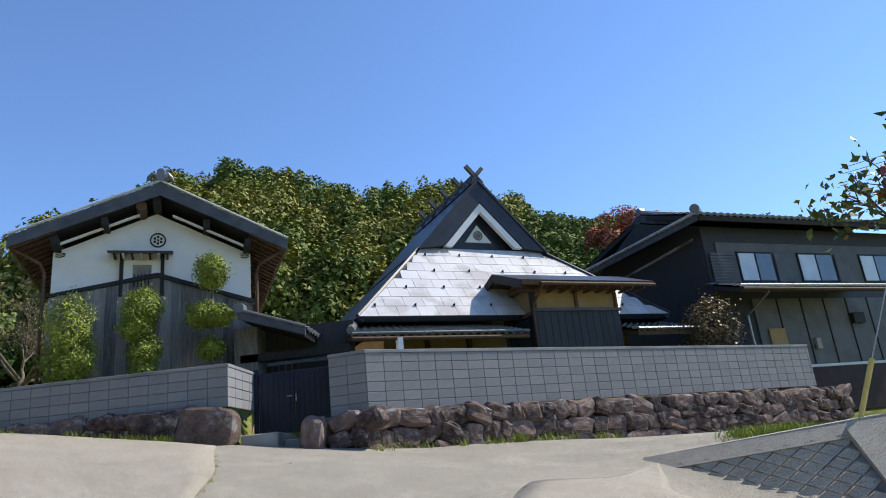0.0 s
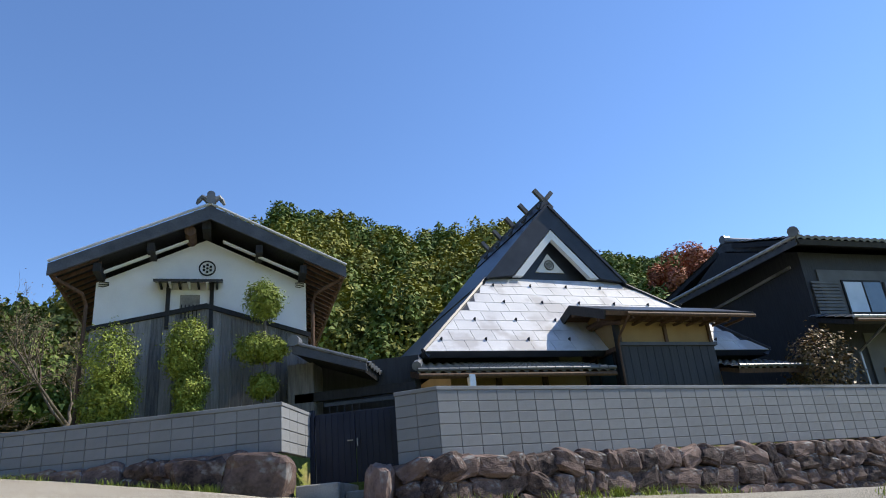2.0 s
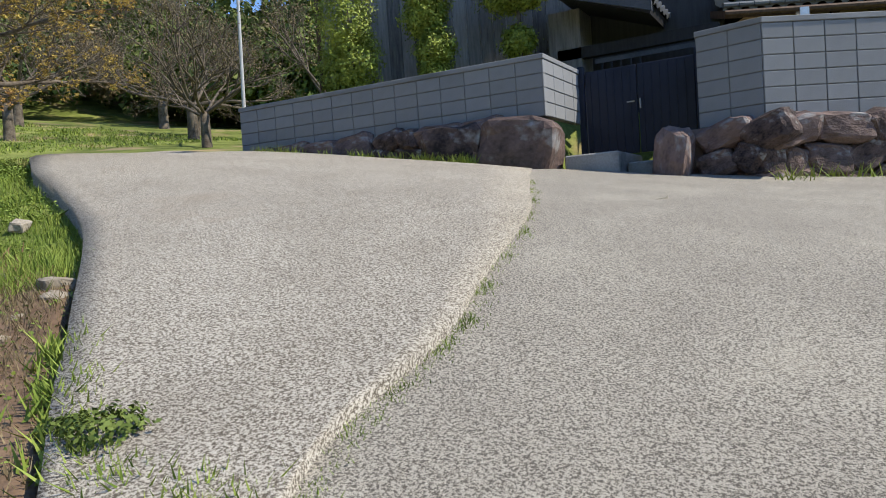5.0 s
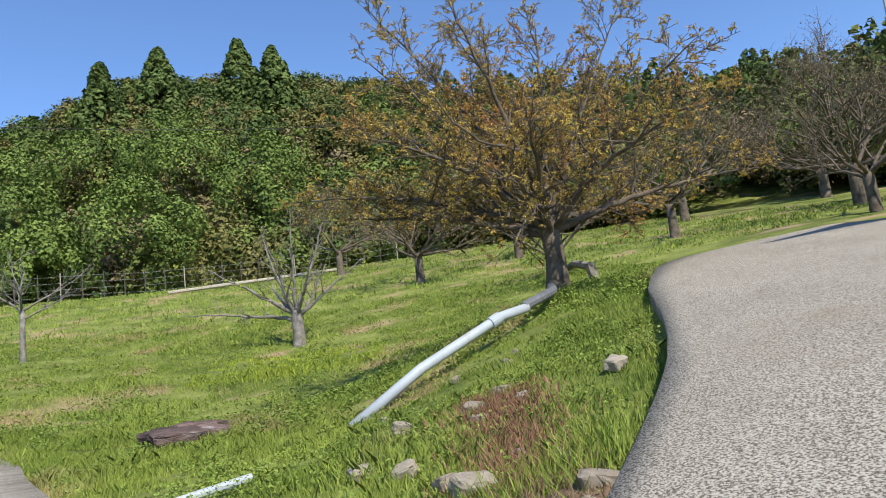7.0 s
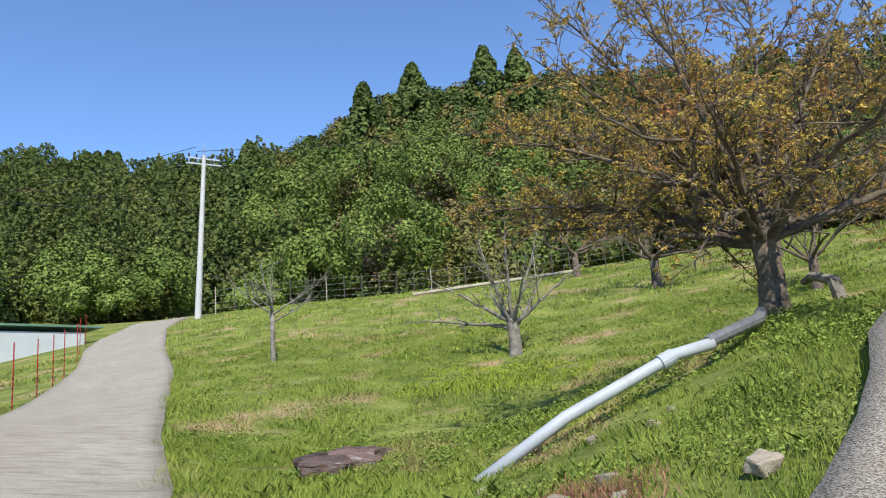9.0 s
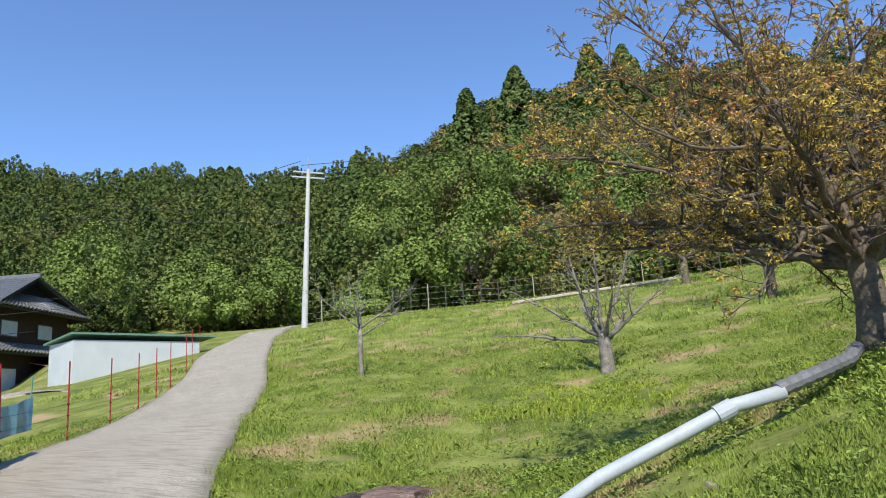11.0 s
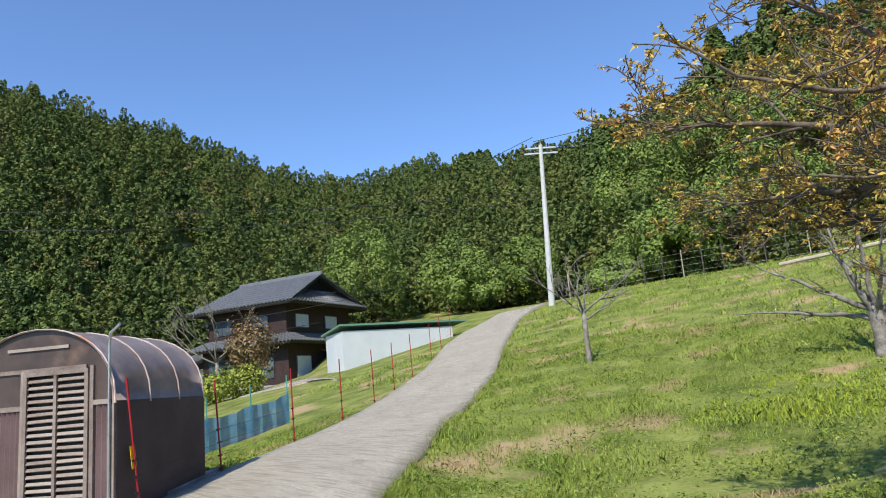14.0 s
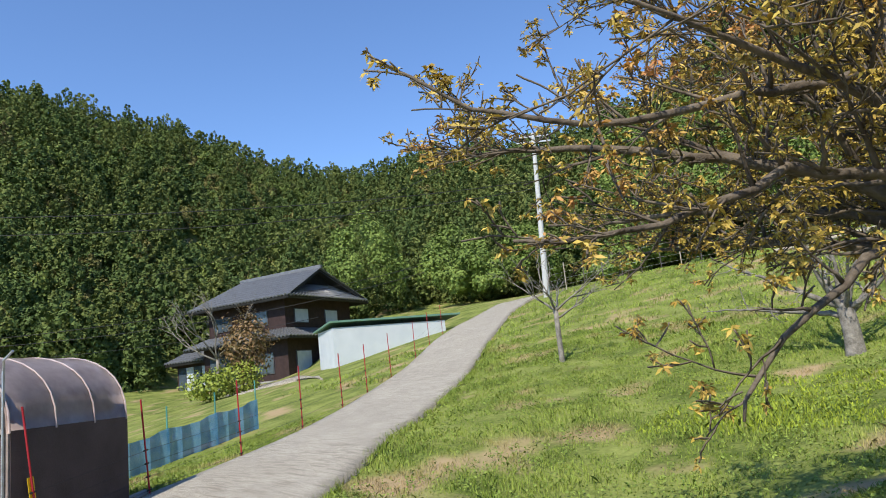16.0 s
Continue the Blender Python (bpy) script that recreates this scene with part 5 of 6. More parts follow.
for k, (x, y, s, leafy) in enumerate(((-33, 14, 1.6, 0), (-27, 18.5, 1.5, 0), (-30, 9, 1.4, 1), (-36, 24, 1.9, 1), (-24, 24, 1.7, 1), (-40, 6, 1.5, 1), (-20, 21, 1.3, 0), (-27, 27, 1.8, 0), (-22, 12, 1.0, 0), (-19, 27, 1.6, 1), (-33, 30, 2.0, 1))):
    broad_tree("bare_tree", x, y, "leafless grey tree at the meadow's edge", 0.9 * s, 6, 1.25 * s, 0.12 * s, 4, 40 + k, M_MIDBARK, M_DRYLEAF, 1500 + 3000 * leafy, 0.05, up=0.5, spread=0.95, cloud=0.2, limb_r=0.4)
broad_tree("bare_tree", -34.5, -45.5, "pale leafless tree behind the house", 3, 6, 2.6, 0.16, 3, 77, M_PALEBARK, up=1.0)
broad_tree("persimmon_tree", 4.6, 5.4, "branch with glossy leaves and red new growth", 3.0, 5, 0.9, 0.09, 3, 9, M_BARK, M_GLOSSY, 2600, 0.06, up=0.7, cloud=0.1)


def bush(name, x, y, z, clumps, label, mat, leaf=0.06, n=1600, trunk=None, seed=1, category="bush"):
    ob = thing(name, label, category, pose(x, y, z))
    g = np.random.default_rng(seed)
    if trunk:
        part("trunk", tube(bmesh.new(), [(0, 0, 0), (0.02, 0.01, trunk * 0.5), (0.03, 0, trunk)], [0.05, 0.04, 0.03], 7), M_BARK, ob)
    for cx, cz, rx, rz in clumps:
        d = g.normal(0, 1, (n, 3))
        d /= np.linalg.norm(d, axis=1)[:, None]
        lob = 1 + 0.22 * np.sin(d[:, 0] * 5 + seed) * np.cos(d[:, 2] * 6 + d[:, 1] * 4)
        P = d * (lob * g.uniform(0.3, 1.0, n) ** 0.5 * (1 + 0.16 * np.abs(g.normal(0, 1, n))))[:, None] * (rx * 1.1, rx * 1.1, rz * 1.06) + (cx, 0, cz)
        part("crown", leaf_cloud(P, d + (0, 0, 0.5), np.full(n, leaf), g, mat, "crown"), mat, ob)
    return ob


def at_kura(u, f):
    return -8.34 + u * 0.914 + f * 0.407, 16.65 + u * 0.407 - f * 0.914


for u, cl, tr, sd in ((-1.75, ((-0.05, 2.1, 0.45, 0.62), (0.14, 1.3, 0.38, 0.5), (-0.28, 1.15, 0.32, 0.5), (0.0, 0.6, 0.3, 0.4)), 2.3, 1),
                      (-0.25, ((0.02, 2.45, 0.4, 0.42), (-0.1, 2.0, 0.34, 0.3), (0.1, 1.4, 0.3, 0.36), (0.05, 0.85, 0.26, 0.34)), 2.5, 2),
                      (1.35, ((0.0, 3.4, 0.34, 0.36), (0.08, 3.2, 0.22, 0.24), (-0.16, 2.25, 0.4, 0.28), (0.2, 2.2, 0.28, 0.22), (0.0, 1.4, 0.25, 0.24)), 3.3, 3)):
    x, y = at_kura(u, 1.05)
    bush("topiary_tree", x, y, 4.0, cl, "clipped cloud-shaped evergreen before the storehouse", M_BUSH, 0.036, 4600, tr, sd, "tree")
bush("camellia_bush", 7.3, 22.6, 3.9, ((0, 1.5, 0.75, 0.95),), "rounded bush with reddish-cream leaves behind the wall", M_CAMELLIA, 0.07, 2600, 0.8, 6)

# ---- shed ----
shed = thing("garden_shed", "small arched shed of brown corrugated sheet and smoky film", "shed", frame_at(-8.12, -2.9, 2.36, -0.584, 0.812))
W, WH, TOPZ, DEP = 2.13, 1.36, 2.36, 2.25


def arch(u):
    """The arched outline: u from 0 to 1 across the width."""
    a = math.pi * u
    return W / 2 - math.cos(a) * W / 2, WH + (math.sin(a) ** 0.82) * (TOPZ - WH)


def corrugated(x0, x1, z0, z1, y, pitch=0.07, amp=0.018):
    bm = bmesh.new()
    n = max(2, int((x1 - x0) / pitch * 4))
    prev = None
    for i in range(n + 1):
        x = x0 + (x1 - x0) * i / n
        yy = y - amp * math.sin(i * math.pi / 2)
        cur = [bm.verts.new((x, yy, z0)), bm.verts.new((x, yy, z1)), bm.verts.new((x, yy + 0.004, z1)), bm.verts.new((x, yy + 0.004, z0))]
        if prev:
            bm.faces.new((prev[0], cur[0], cur[1], prev[1]))
            bm.faces.new((prev[3], prev[2], cur[2], cur[3]))
        prev = cur
    return bm


part("front_sheet", corrugated(0, 0.9, 0, WH, 0), M_SHEDSHEET, shed)
part("front_sheet", corrugated(1.8, W, 0, WH, 0), M_SHEDSHEET, shed)
for us in (np.linspace(0, 0.45, 9), np.linspace(0.74, 1, 9)):
    pts = [arch(u) for u in us]
    base = [(pts[-1][0], WH), (pts[0][0], WH)] if us[0] == 0 else [(pts[-1][0], WH), (pts[0][0], WH)]
    part("front_film", prism(pts + base[:1] if us[0] == 0 else pts + base[1:], 0.0, 0.012), M_SHEDFILM, shed)
part("front_film", prism([arch(u) for u in np.linspace(0.45, 0.74, 9)] + [(arch(0.74)[0], 1.84), (arch(0.45)[0], 1.84)], 0.0, 0.012), M_SHEDFILM, shed)
bm = bmesh.new()
N = 22
outer = [[bm.verts.new((arch(i / N)[0], y, arch(i / N)[1])) for i in range(N + 1)] for y in np.linspace(-0.06, DEP, 7)]
for a, b in zip(outer, outer[1:]):
    for i in range(N):
        bm.faces.new((a[i], b[i], b[i + 1], a[i + 1]))
bmesh.ops.solidify(bm, geom=bm.faces[:], thickness=0.012)
part("roof_film", bm, M_SHEDROOF, shed, "shiny smoky plastic film over the arch", smooth=True)
for y in (-0.03, 0.75, 1.5, 2.22):
    part("hoop", tube(bmesh.new(), [(arch(i / 16)[0] * 1.0 + (arch(i / 16)[0] - W / 2) * 0.02, y, arch(i / 16)[1] + 0.002) for i in range(17)], 0.012, 6), M_SHEDROOF, shed)
for x in (0, W):
    part("side_cloth", boxes((x - 0.012, 0.0, -0.1, x + 0.012, DEP, WH + 0.03)), M_SHEDDARK, shed, "dark shade cloth side")
part("back_cloth", boxes((0, DEP - 0.02, 0, W, DEP, WH)), M_SHEDDARK, shed)
part("back_film", prism([arch(u) for u in np.linspace(0, 1, 15)], DEP - 0.02, DEP - 0.005), M_SHEDFILM, shed)
part("interior_floor", boxes((0.05, 0.05, -0.05, W - 0.05, DEP - 0.05, 0.0)), M_SOIL, shed)
for x in (0.0, 0.85, 1.8, W - 0.05):
    part("corner_post", boxes((x, -0.03, -0.1, x + 0.05, 0.03, WH if x in (0.0, W - 0.05) else 1.85)), M_SLAT, shed)
part("cross_rail", boxes((0.1, -0.025, 1.36, 0.88, -0.002, 1.42)), M_SLAT, shed)
part("cross_rail", boxes((1.8, -0.025, 1.36, 2.08, -0.002, 1.42)), M_SLAT, shed)
part("cross_rail", boxes((0.4, -0.025, 1.82, 1.75, -0.002, 1.87)), M_SLAT, shed)
part("cross_rail", boxes((0.65, -0.025, 2.1, 1.5, -0.002, 2.14)), M_SLAT, shed)
part("lamp_pole", tube(bmesh.new(), [(W - 0.05, -0.05, -0.1), (W - 0.05, -0.05, 2.1), (W - 0.02, -0.08, 2.22), (W + 0.12, -0.1, 2.32)], 0.018, 6), M_METAL, shed)
door = part("door", boxes((0.9, -0.05, 0.03, 0.95, -0.01, 1.8), (1.74, -0.05, 0.03, 1.79, -0.01, 1.8), (1.32, -0.05, 0.03, 1.36, -0.01, 1.8), (0.9, -0.055, 1.77, 1.79, -0.008, 1.82), (0.9, -0.055, 0.03, 1.79, -0.008, 0.1)), M_SLAT, shed, "weathered louvred double door")
slat = mesh_from(boxes((0, -0.01, 0, 0.37, 0.01, 0.046), bevel=0.003), "slat")
slat.materials.append(M_SLAT)
for k in range(20):
    for x in (0.95, 1.365):
        ob = new("slat", slat)
        ob.parent = door
        ob.matrix_basis = pose(x, -0.03, 0.11 + k * 0.083, -38 + (k * 7 % 9), (k * 13 % 7 - 3) * 0.35, 0)
# Black sheet added behind the slats to stand for the interior's shade in the gaps.
part("door_back", boxes((0.92, 0.03, 0.03, 1.78, 0.035, 1.8)), M_BLACK, shed)
for x in (0.92, 1.3):
    part("foot", boxes((x, -0.06, -0.25, x + 0.06, 0.0, 0.03)), M_SLAT, shed)
for k in range(6):
    ob = tagged(part("stake", tube(bmesh.new(), [(0, 0, 0), (0.02, 0.0, 0.62)], 0.028, 7), M_STAKE, m=Matrix.Translation((-7.75 - k * 0.045, -2.95 + k * 0.06, 2.2)) @ pose(0, 0, 0, -14, 16 + k * 2, 30)), "short pale bamboo stake leaning on the shed", "stake", "bundle of stakes")
for k in range(4):
    ob = tagged(part("pipe_length", tube(bmesh.new(), [(0, 0, 0), (0.0, 0.0, 1.25)], 0.035, 7), M_POLE, m=Matrix.Translation((-7.7 + k * 0.06, -3.1 - k * 0.03, 2.15)) @ pose(0, 0, 0, 7, -6 - k, 0)), "pale grey pipe leaning on the shed", "pipe", "leaning pipes")

# ---- fence along the lane ----


def fence_rod(x, y, hgt, tag=False, tilt=3):
    z = h1(x, y)
    ob = thing("fence_rod", "red electric-fence rod with black clips" if not tag else "red electric-fence rod with a yellow warning plate", "fence rod", pose(x, y, z, 0, tilt, 30), "electric fence")
    part("rod", tube(bmesh.new(), [(0, 0, -0.2), (0, 0, hgt)], 0.014, 6), M_RED, ob)
    for k in range(4):
        part("clip", tube(bmesh.new(), [(-0.045, 0.0, 0.12 + k * 0.2), (0.045, 0.0, 0.12 + k * 0.2)], 0.014, 5), M_BLACK, ob)
    if tag:
        pl = part("warning_plate", boxes((-0.045, -0.02, 0.62, 0.045, -0.014, 0.9)), M_YELLOW, ob, "yellow warning plate with dark marks")
        for k in range(3):
            part("mark", boxes((-0.02, -0.024, 0.66 + k * 0.08, 0.025, -0.021, 0.71 + k * 0.08)), M_RED, pl)
    return ob


RODS = [(-9.72, -1.28), (-11.6, -2.72), (-13.9, -4.1), (-16.3, -5.65), (-18.5, -7.05), (-20.2, -8.1), (-22.7, -9.9), (-26, -12.2), (-29.5, -15), (-33, -17.6)]
for k, (x, y) in enumerate(RODS):
    fence_rod(x, y, 1.75 if k == 0 else 1.5, k == 0, (9, 6, 2, 1, 2, 1, 2, 1, 2, 1)[k])
wires = thing("fence_wire", "thin wires strung between the red rods", "wire")
for q in (0.12, 0.32, 0.52, 0.72):
    part("wire", tube(bmesh.new(), [(x, y, h1(x, y) + q) for x, y in RODS], 0.003, 3), M_CABLE, wires)
kerb = strip("kerb", [(-9.0, -1.5), (-9.9, -1.75), (-11.6, -2.95)], [(-9.0, -1.15), (-9.9, -1.55), (-11.6, -2.75)], 0.12, M_CONC, "pale concrete edging along the lane", "kerb", cols=3)

# blue net plot beyond the shed
net = thing("net_fence", "low blue net around a vegetable plot", "net")
NP = [(-13.0, -8.2), (-14.4, -8.6), (-15.8, -8.9), (-17.2, -9.3)]
for (x0, y0), (x1, y1) in zip(NP, NP[1:]):
    z0, z1 = h1(x0, y0), h1(x1, y1)
    bm = bmesh.new()
    n = 8
    rows_ = []
    for i in range(n + 1):
        u = i / n
        wv = 0.04 * math.sin(i * 2.1)
        rows_.append([bm.verts.new((x0 + (x1 - x0) * u + wv, y0 + (y1 - y0) * u - wv, z0 + (z1 - z0) * u + q)) for q in (-0.1, 0.25, 0.5, 0.78 - 0.08 * math.sin(u * math.pi))])
    for a, b in zip(rows_, rows_[1:]):
        for i in range(3):
            bm.faces.new((a[i], b[i], b[i + 1], a[i + 1]))
    bmesh.ops.solidify(bm, geom=bm.faces[:], thickness=0.006)
    part("net_panel", bm, M_BLUENET, net)
for x, y in NP:
    part("net_post", tube(bmesh.new(), [(x, y, h1(x, y) - 0.2), (x, y, h1(x, y) + 1.3)], 0.02, 6), M_GREENNET, net)

# ---- far farmhouse and garage ----
far = thing("house", "brown two-storey tiled farmhouse below the woods", "house", frame_at(-34.7, -48.3, 4.3, -0.302, 0.953) @ Matrix.Scale(1.2, 4))
part("ground_floor", boxes((0, 0, -0.3, 7.6, 8.2, 3.4)), M_BROWNWALL, far)
part("foundation", boxes((-0.03, -0.03, -0.4, 7.63, 8.23, 0.45)), M_CONC, far)
part("upper_floor", boxes((0.3, 0.3, 3.4, 7.3, 7.8, 5.9)), M_BROWNWALL, far)
for ye, yt in ((-0.7, 4.0), (8.8, 4.0)):
    part("roof_slope", slab([(-0.7, ye, 5.8), (8.4, ye, 5.8), (7.6, yt, 8.1), (0.2, yt, 8.1)], 0.16), M_DARKWOOD, far)
    tiles("roof_tiles", (-0.75, ye, 5.86), (8.45, ye, 5.86), (0.2, yt, 8.16), (7.7, yt, 8.16), far, 30, 10, r=0.1)
for xe, xt in ((8.4, 7.0), (-0.7, 0.6)):
    part("roof_slope", slab([(xe, -0.7, 5.8), (xe, 8.8, 5.8), (xt, 5.6, 7.0), (xt, 2.4, 7.0)], 0.16), M_DARKWOOD, far)
    tiles("roof_tiles", (xe, -0.7, 5.86), (xe, 8.8, 5.86), (xt, 2.4, 7.06), (xt, 5.6, 7.06), far, 26, 6, r=0.1)
bm = bmesh.new()
bm.faces.new([bm.verts.new(c) for c in ((7.25, 2.0, 6.6), (7.25, 6.0, 6.6), (7.25, 4.0, 8.0))])
bmesh.ops.solidify(bm, geom=bm.faces[:], thickness=0.05)
part("gable", bm, M_DARKWOOD, far)
part("ridge_tile", boxes((0.0, 3.85, 8.1, 7.8, 4.15, 8.4), bevel=0.05), M_TILE, far)
for a, b, c, d in (((-1.0, -1.0, 3.1), (8.6, -1.0, 3.1), (7.4, 0.3, 3.75), (0.2, 0.3, 3.75)), ((8.6, -1.0, 3.1), (8.6, 9.2, 3.1), (7.3, 7.9, 3.75), (7.3, 0.2, 3.75))):
    part("skirt_roof", slab([a, b, c, d], 0.12), M_DARKWOOD, far)
    tiles("roof_tiles", tuple(Vector(a) + Vector((0, 0, 0.05))), tuple(Vector(b) + Vector((0, 0, 0.05))), tuple(Vector(d) + Vector((0, 0, 0.05))), tuple(Vector(c) + Vector((0, 0, 0.05))), far, 30, 5, r=0.1)
for x0, z0, w, hh in ((0.9, 4.2, 1.6, 1.0), (4.4, 4.2, 1.4, 1.0), (0.6, 0.7, 2.4, 1.8), (4.6, 0.9, 1.8, 1.4)):
    f = 0.3 if z0 > 3 else 0.0
    wd = part("window", boxes((x0, f - 0.06, z0, x0 + w, f - 0.004, z0 + hh)), M_BARGE, far)
    part("pane", boxes((x0 + 0.05, f - 0.08, z0 + 0.06, x0 + w / 2 - 0.02, f - 0.064, z0 + hh - 0.06)), M_GLASS, wd)
    part("pane", boxes((x0 + w / 2 + 0.02, f - 0.08, z0 + 0.06, x0 + w - 0.05, f - 0.064, z0 + hh - 0.06)), M_GLASS, wd)
for y0, z0, w, hh, xx in ((1.2, 4.2, 1.5, 1.0, 7.3), (4.6, 4.2, 1.5, 1.0, 7.3), (0.8, 0.8, 1.6, 1.5, 7.6)):
    wd = part("window", boxes((xx + 0.004, y0, z0, xx + 0.06, y0 + w, z0 + hh)), M_BARGE, far)
    part("pane", boxes((xx + 0.064, y0 + 0.06, z0 + 0.06, xx + 0.08, y0 + w - 0.06, z0 + hh - 0.06)), M_CURTAIN, wd)
part("annex_wall", boxes((-3.4, 0.6, -0.3, -0.04, 6.0, 2.5)), M_BROWNWALL, far)
part("annex_roof", slab([(-3.9, -0.1, 2.4), (0.0, -0.1, 2.4), (0.0, 3.4, 3.7), (-3.9, 3.4, 3.7)], 0.14), M_DARKWOOD, far)
tiles("roof_tiles", (-3.95, -0.15, 2.46), (-0.02, -0.15, 2.46), (-3.95, 3.4, 3.76), (-0.02, 3.4, 3.76), far, 14, 7, r=0.1)
for k in range(4):
    part("shoji_panel", boxes((-3.2 + k * 0.78, 0.55, 0.3, -2.5 + k * 0.78, 0.598, 2.1)), M_CURTAIN if k % 2 else M_GLASS, far)
part("porch_awning", slab([(7.6, 3.6, 2.7), (7.6, 6.8, 2.7), (9.4, 6.8, 2.3), (9.4, 3.6, 2.3)], 0.05), M_RUST, far, "faded red awning")
for y0 in (3.7, 6.7):
    part("porch_post", boxes((9.25, y0, -0.2, 9.35, y0 + 0.1, 2.3)), M_DARKWOOD, far)
garage = thing("garage", "long white outbuilding with a green sheet roof edge", "garage", frame_at(-36.1, -22.29, 4.3, 6.6, -2.5))
part("wall", boxes((0, 0, -0.5, 6.5, 3.2, 2.6)), M_WHITEWALL, garage)
# Thin grey strip over the white wall imitates the shade along its top.
part("upper_band", boxes((-0.02, -0.02, 1.75, 6.52, -0.003, 2.58)), M_GREYPANEL, garage, "grey strip painted as shade on the wall's upper part")
part("roof", slab([(-0.9, -0.3, 2.72), (6.7, -0.3, 2.72), (6.7, 3.4, 2.95), (-0.9, 3.4, 2.95)], 0.1), M_GREENTRIM, garage)
bush("garden_tree", -30.5, -33.5, h1(-30.5, -33.5), ((0, 3.0, 1.3, 1.7),), "bronze-leaved tree before the house", M_CAMELLIA, 0.16, 2200, 2.0, 8, "tree")
bush("garden_bush", -29.5, -33.0, h1(-29.5, -33.0), ((0, 0.9, 1.3, 1.0), (2.0, 0.6, 1.2, 0.8)), "bright clipped green bush before the house", M_BUSH, 0.14, 1600, None, 9)
strip("yard", [(-26, -19), (-27, -27), (-30, -36)], [(-24.5, -16.5), (-29.3, -26.0), (-34.5, -38)], 0.03, M_CONC_LIGHT, "pale gravel yard before the farmhouse", "yard", cols=8)

# ---- poles and cables ----
upole = thing("utility_pole", "tall pale concrete utility pole with cross-arms", "utility pole", pose(-40.9, -16.4, h1(-40.9, -16.4), -2.0, -1.5, 0))
part("pole", tube(bmesh.new(), [(0, 0, -0.5), (0, 0, 10.1)], [0.2, 0.12], 12), M_POLE, upole)
part("lightning_rod", tube(bmesh.new(), [(0, 0, 10.1), (0, 0, 10.95)], 0.025, 5), M_METAL, upole)
for z, w in ((9.85, 0.95), (9.5, 1.05)):
    arm = part("cross_arm", boxes((-0.05, -w, z, 0.05, w, z + 0.09)), M_METAL, upole, m=pose(0, 0, 0, 0, 0, 38))
    for k in (-1, -0.5, 0.5, 1):
        part("insulator", tube(bmesh.new(), [(0, k * w * 0.95, z + 0.09), (0, k * w * 0.95, z + 0.32)], [0.07, 0.05], 6), M_BLACK, arm)
thin = thing("slim_pole", "slim pale metal pole beside the wall's end", "pole", pose(-17.13, 19.88, h1(-17.13, 19.88), -0.8, 0.8, 0))
part("pole", tube(bmesh.new(), [(0, 0, -0.3), (0, 0, 5.5)], [0.06, 0.045], 8), M_POLE, thin)
for k, (a, b, sag) in enumerate((((-40.9, -16.4, 18.6), (-36, -62, 17), 1.5), ((-40.9, -16.4, 18.3), (-60, 30, 24), 1.2), ((-15, -40, 8.6), (-44, -30, 12.4), 0.7), ((-15, -40, 8.2), (-44, -30, 11.8), 0.9), ((-15, -40, 7.4), (-38, -36, 9.2), 0.5), ((3, -30, 12.5), (-40.9, -16.4, 15.0), 1.2), ((3, -30, 12.0), (-40.9, -16.4, 14.5), 1.5))):
    a, b = Vector(a), Vector(b)
    pts = [a.lerp(b, u) - Vector((0, 0, sag * 4 * u * (1 - u))) for u in np.linspace(0, 1, 14)]
    tagged(part("cable", tube(bmesh.new(), pts, 0.018, 4), M_CABLE), "thin dark overhead cable", "cable", "overhead cables")
for k, z in enumerate((10.4, 10.2, 9.9)):
    pts = [Vector((13, 23, z + 0.1)).lerp(Vector((24, 22, z + 2.0 - k * 0.2)), u) for u in (0, 0.5, 1)]
    tagged(part("cable", tube(bmesh.new(), pts, 0.012, 4), M_CABLE), "service cable running to the house", "cable", "service cables")

# ---- meadow things ----
pipe = thing("drain_pipe", "long pale grey plastic pipe lying down the bank", "pipe")
pts = [(-8.96, 5.58, 2.07), (-9.27, 6.29, 2.51), (-9.56, 7.2, 2.93), (-9.68, 7.52, 3.0)]
part("pipe", tube(bmesh.new(), pts, 0.051, 14), M_PIPE, pipe, smooth=True)
part("collar", tube(bmesh.new(), [Vector(pts[1]).lerp(Vector(pts[2]), u) for u in (0.86, 0.98)], 0.064, 14), M_PIPE, pipe)
hose = thing("black_hose", "dark ribbed hose end running into the grass", "hose")
run = [Vector(p) for p in ((-9.67, 7.48, 3.01), (-9.95, 7.8, 3.12), (-10.4, 8.05, 3.2), (-10.9, 8.2, 3.3))]
line = [a.lerp(b, i / 8) for a, b in zip(run, run[1:]) for i in range(8)]
part("hose", tube(bmesh.new(), line, [0.06 if i % 2 else 0.05 for i in range(len(line))], 10), M_TILE, hose)
tagged(part("log", tube(bmesh.new(), [(-40.5, -3.0, h1(-40.5, -3) + 0.1), (-43.2, 5.8, h1(-43.2, 5.8) + 0.1)], 0.1, 8), M_STAKE), "long pale pole lying along the meadow's edge", "log")
tagged(part("stump", tube(bmesh.new(), [(-12.9, 9.6, 3.3), (-13.0, 9.55, 3.75), (-13.3, 9.4, 3.85), (-13.5, 9.35, 3.8)], [0.09, 0.08, 0.06, 0.05], 7), M_PALEBARK), "broken forked stump in the grass", "stump")
tagged(part("gutter_piece", tube(bmesh.new(), [(-6.98, 4.5, h1(-6.98, 4.5) + 0.01), (-7.18, 4.95, h1(-7.18, 4.95) + 0.01)], 0.028, 10), M_PIPE), "short pale broken pipe end in the grass", "pipe")
g = random.Random(3)
heap = thing("scrap_heap", "low heap of weathered dark sheeting in the grass", "scrap heap", pose(-10.75, 3.85, h1(-10.75, 3.85) + 0.02))
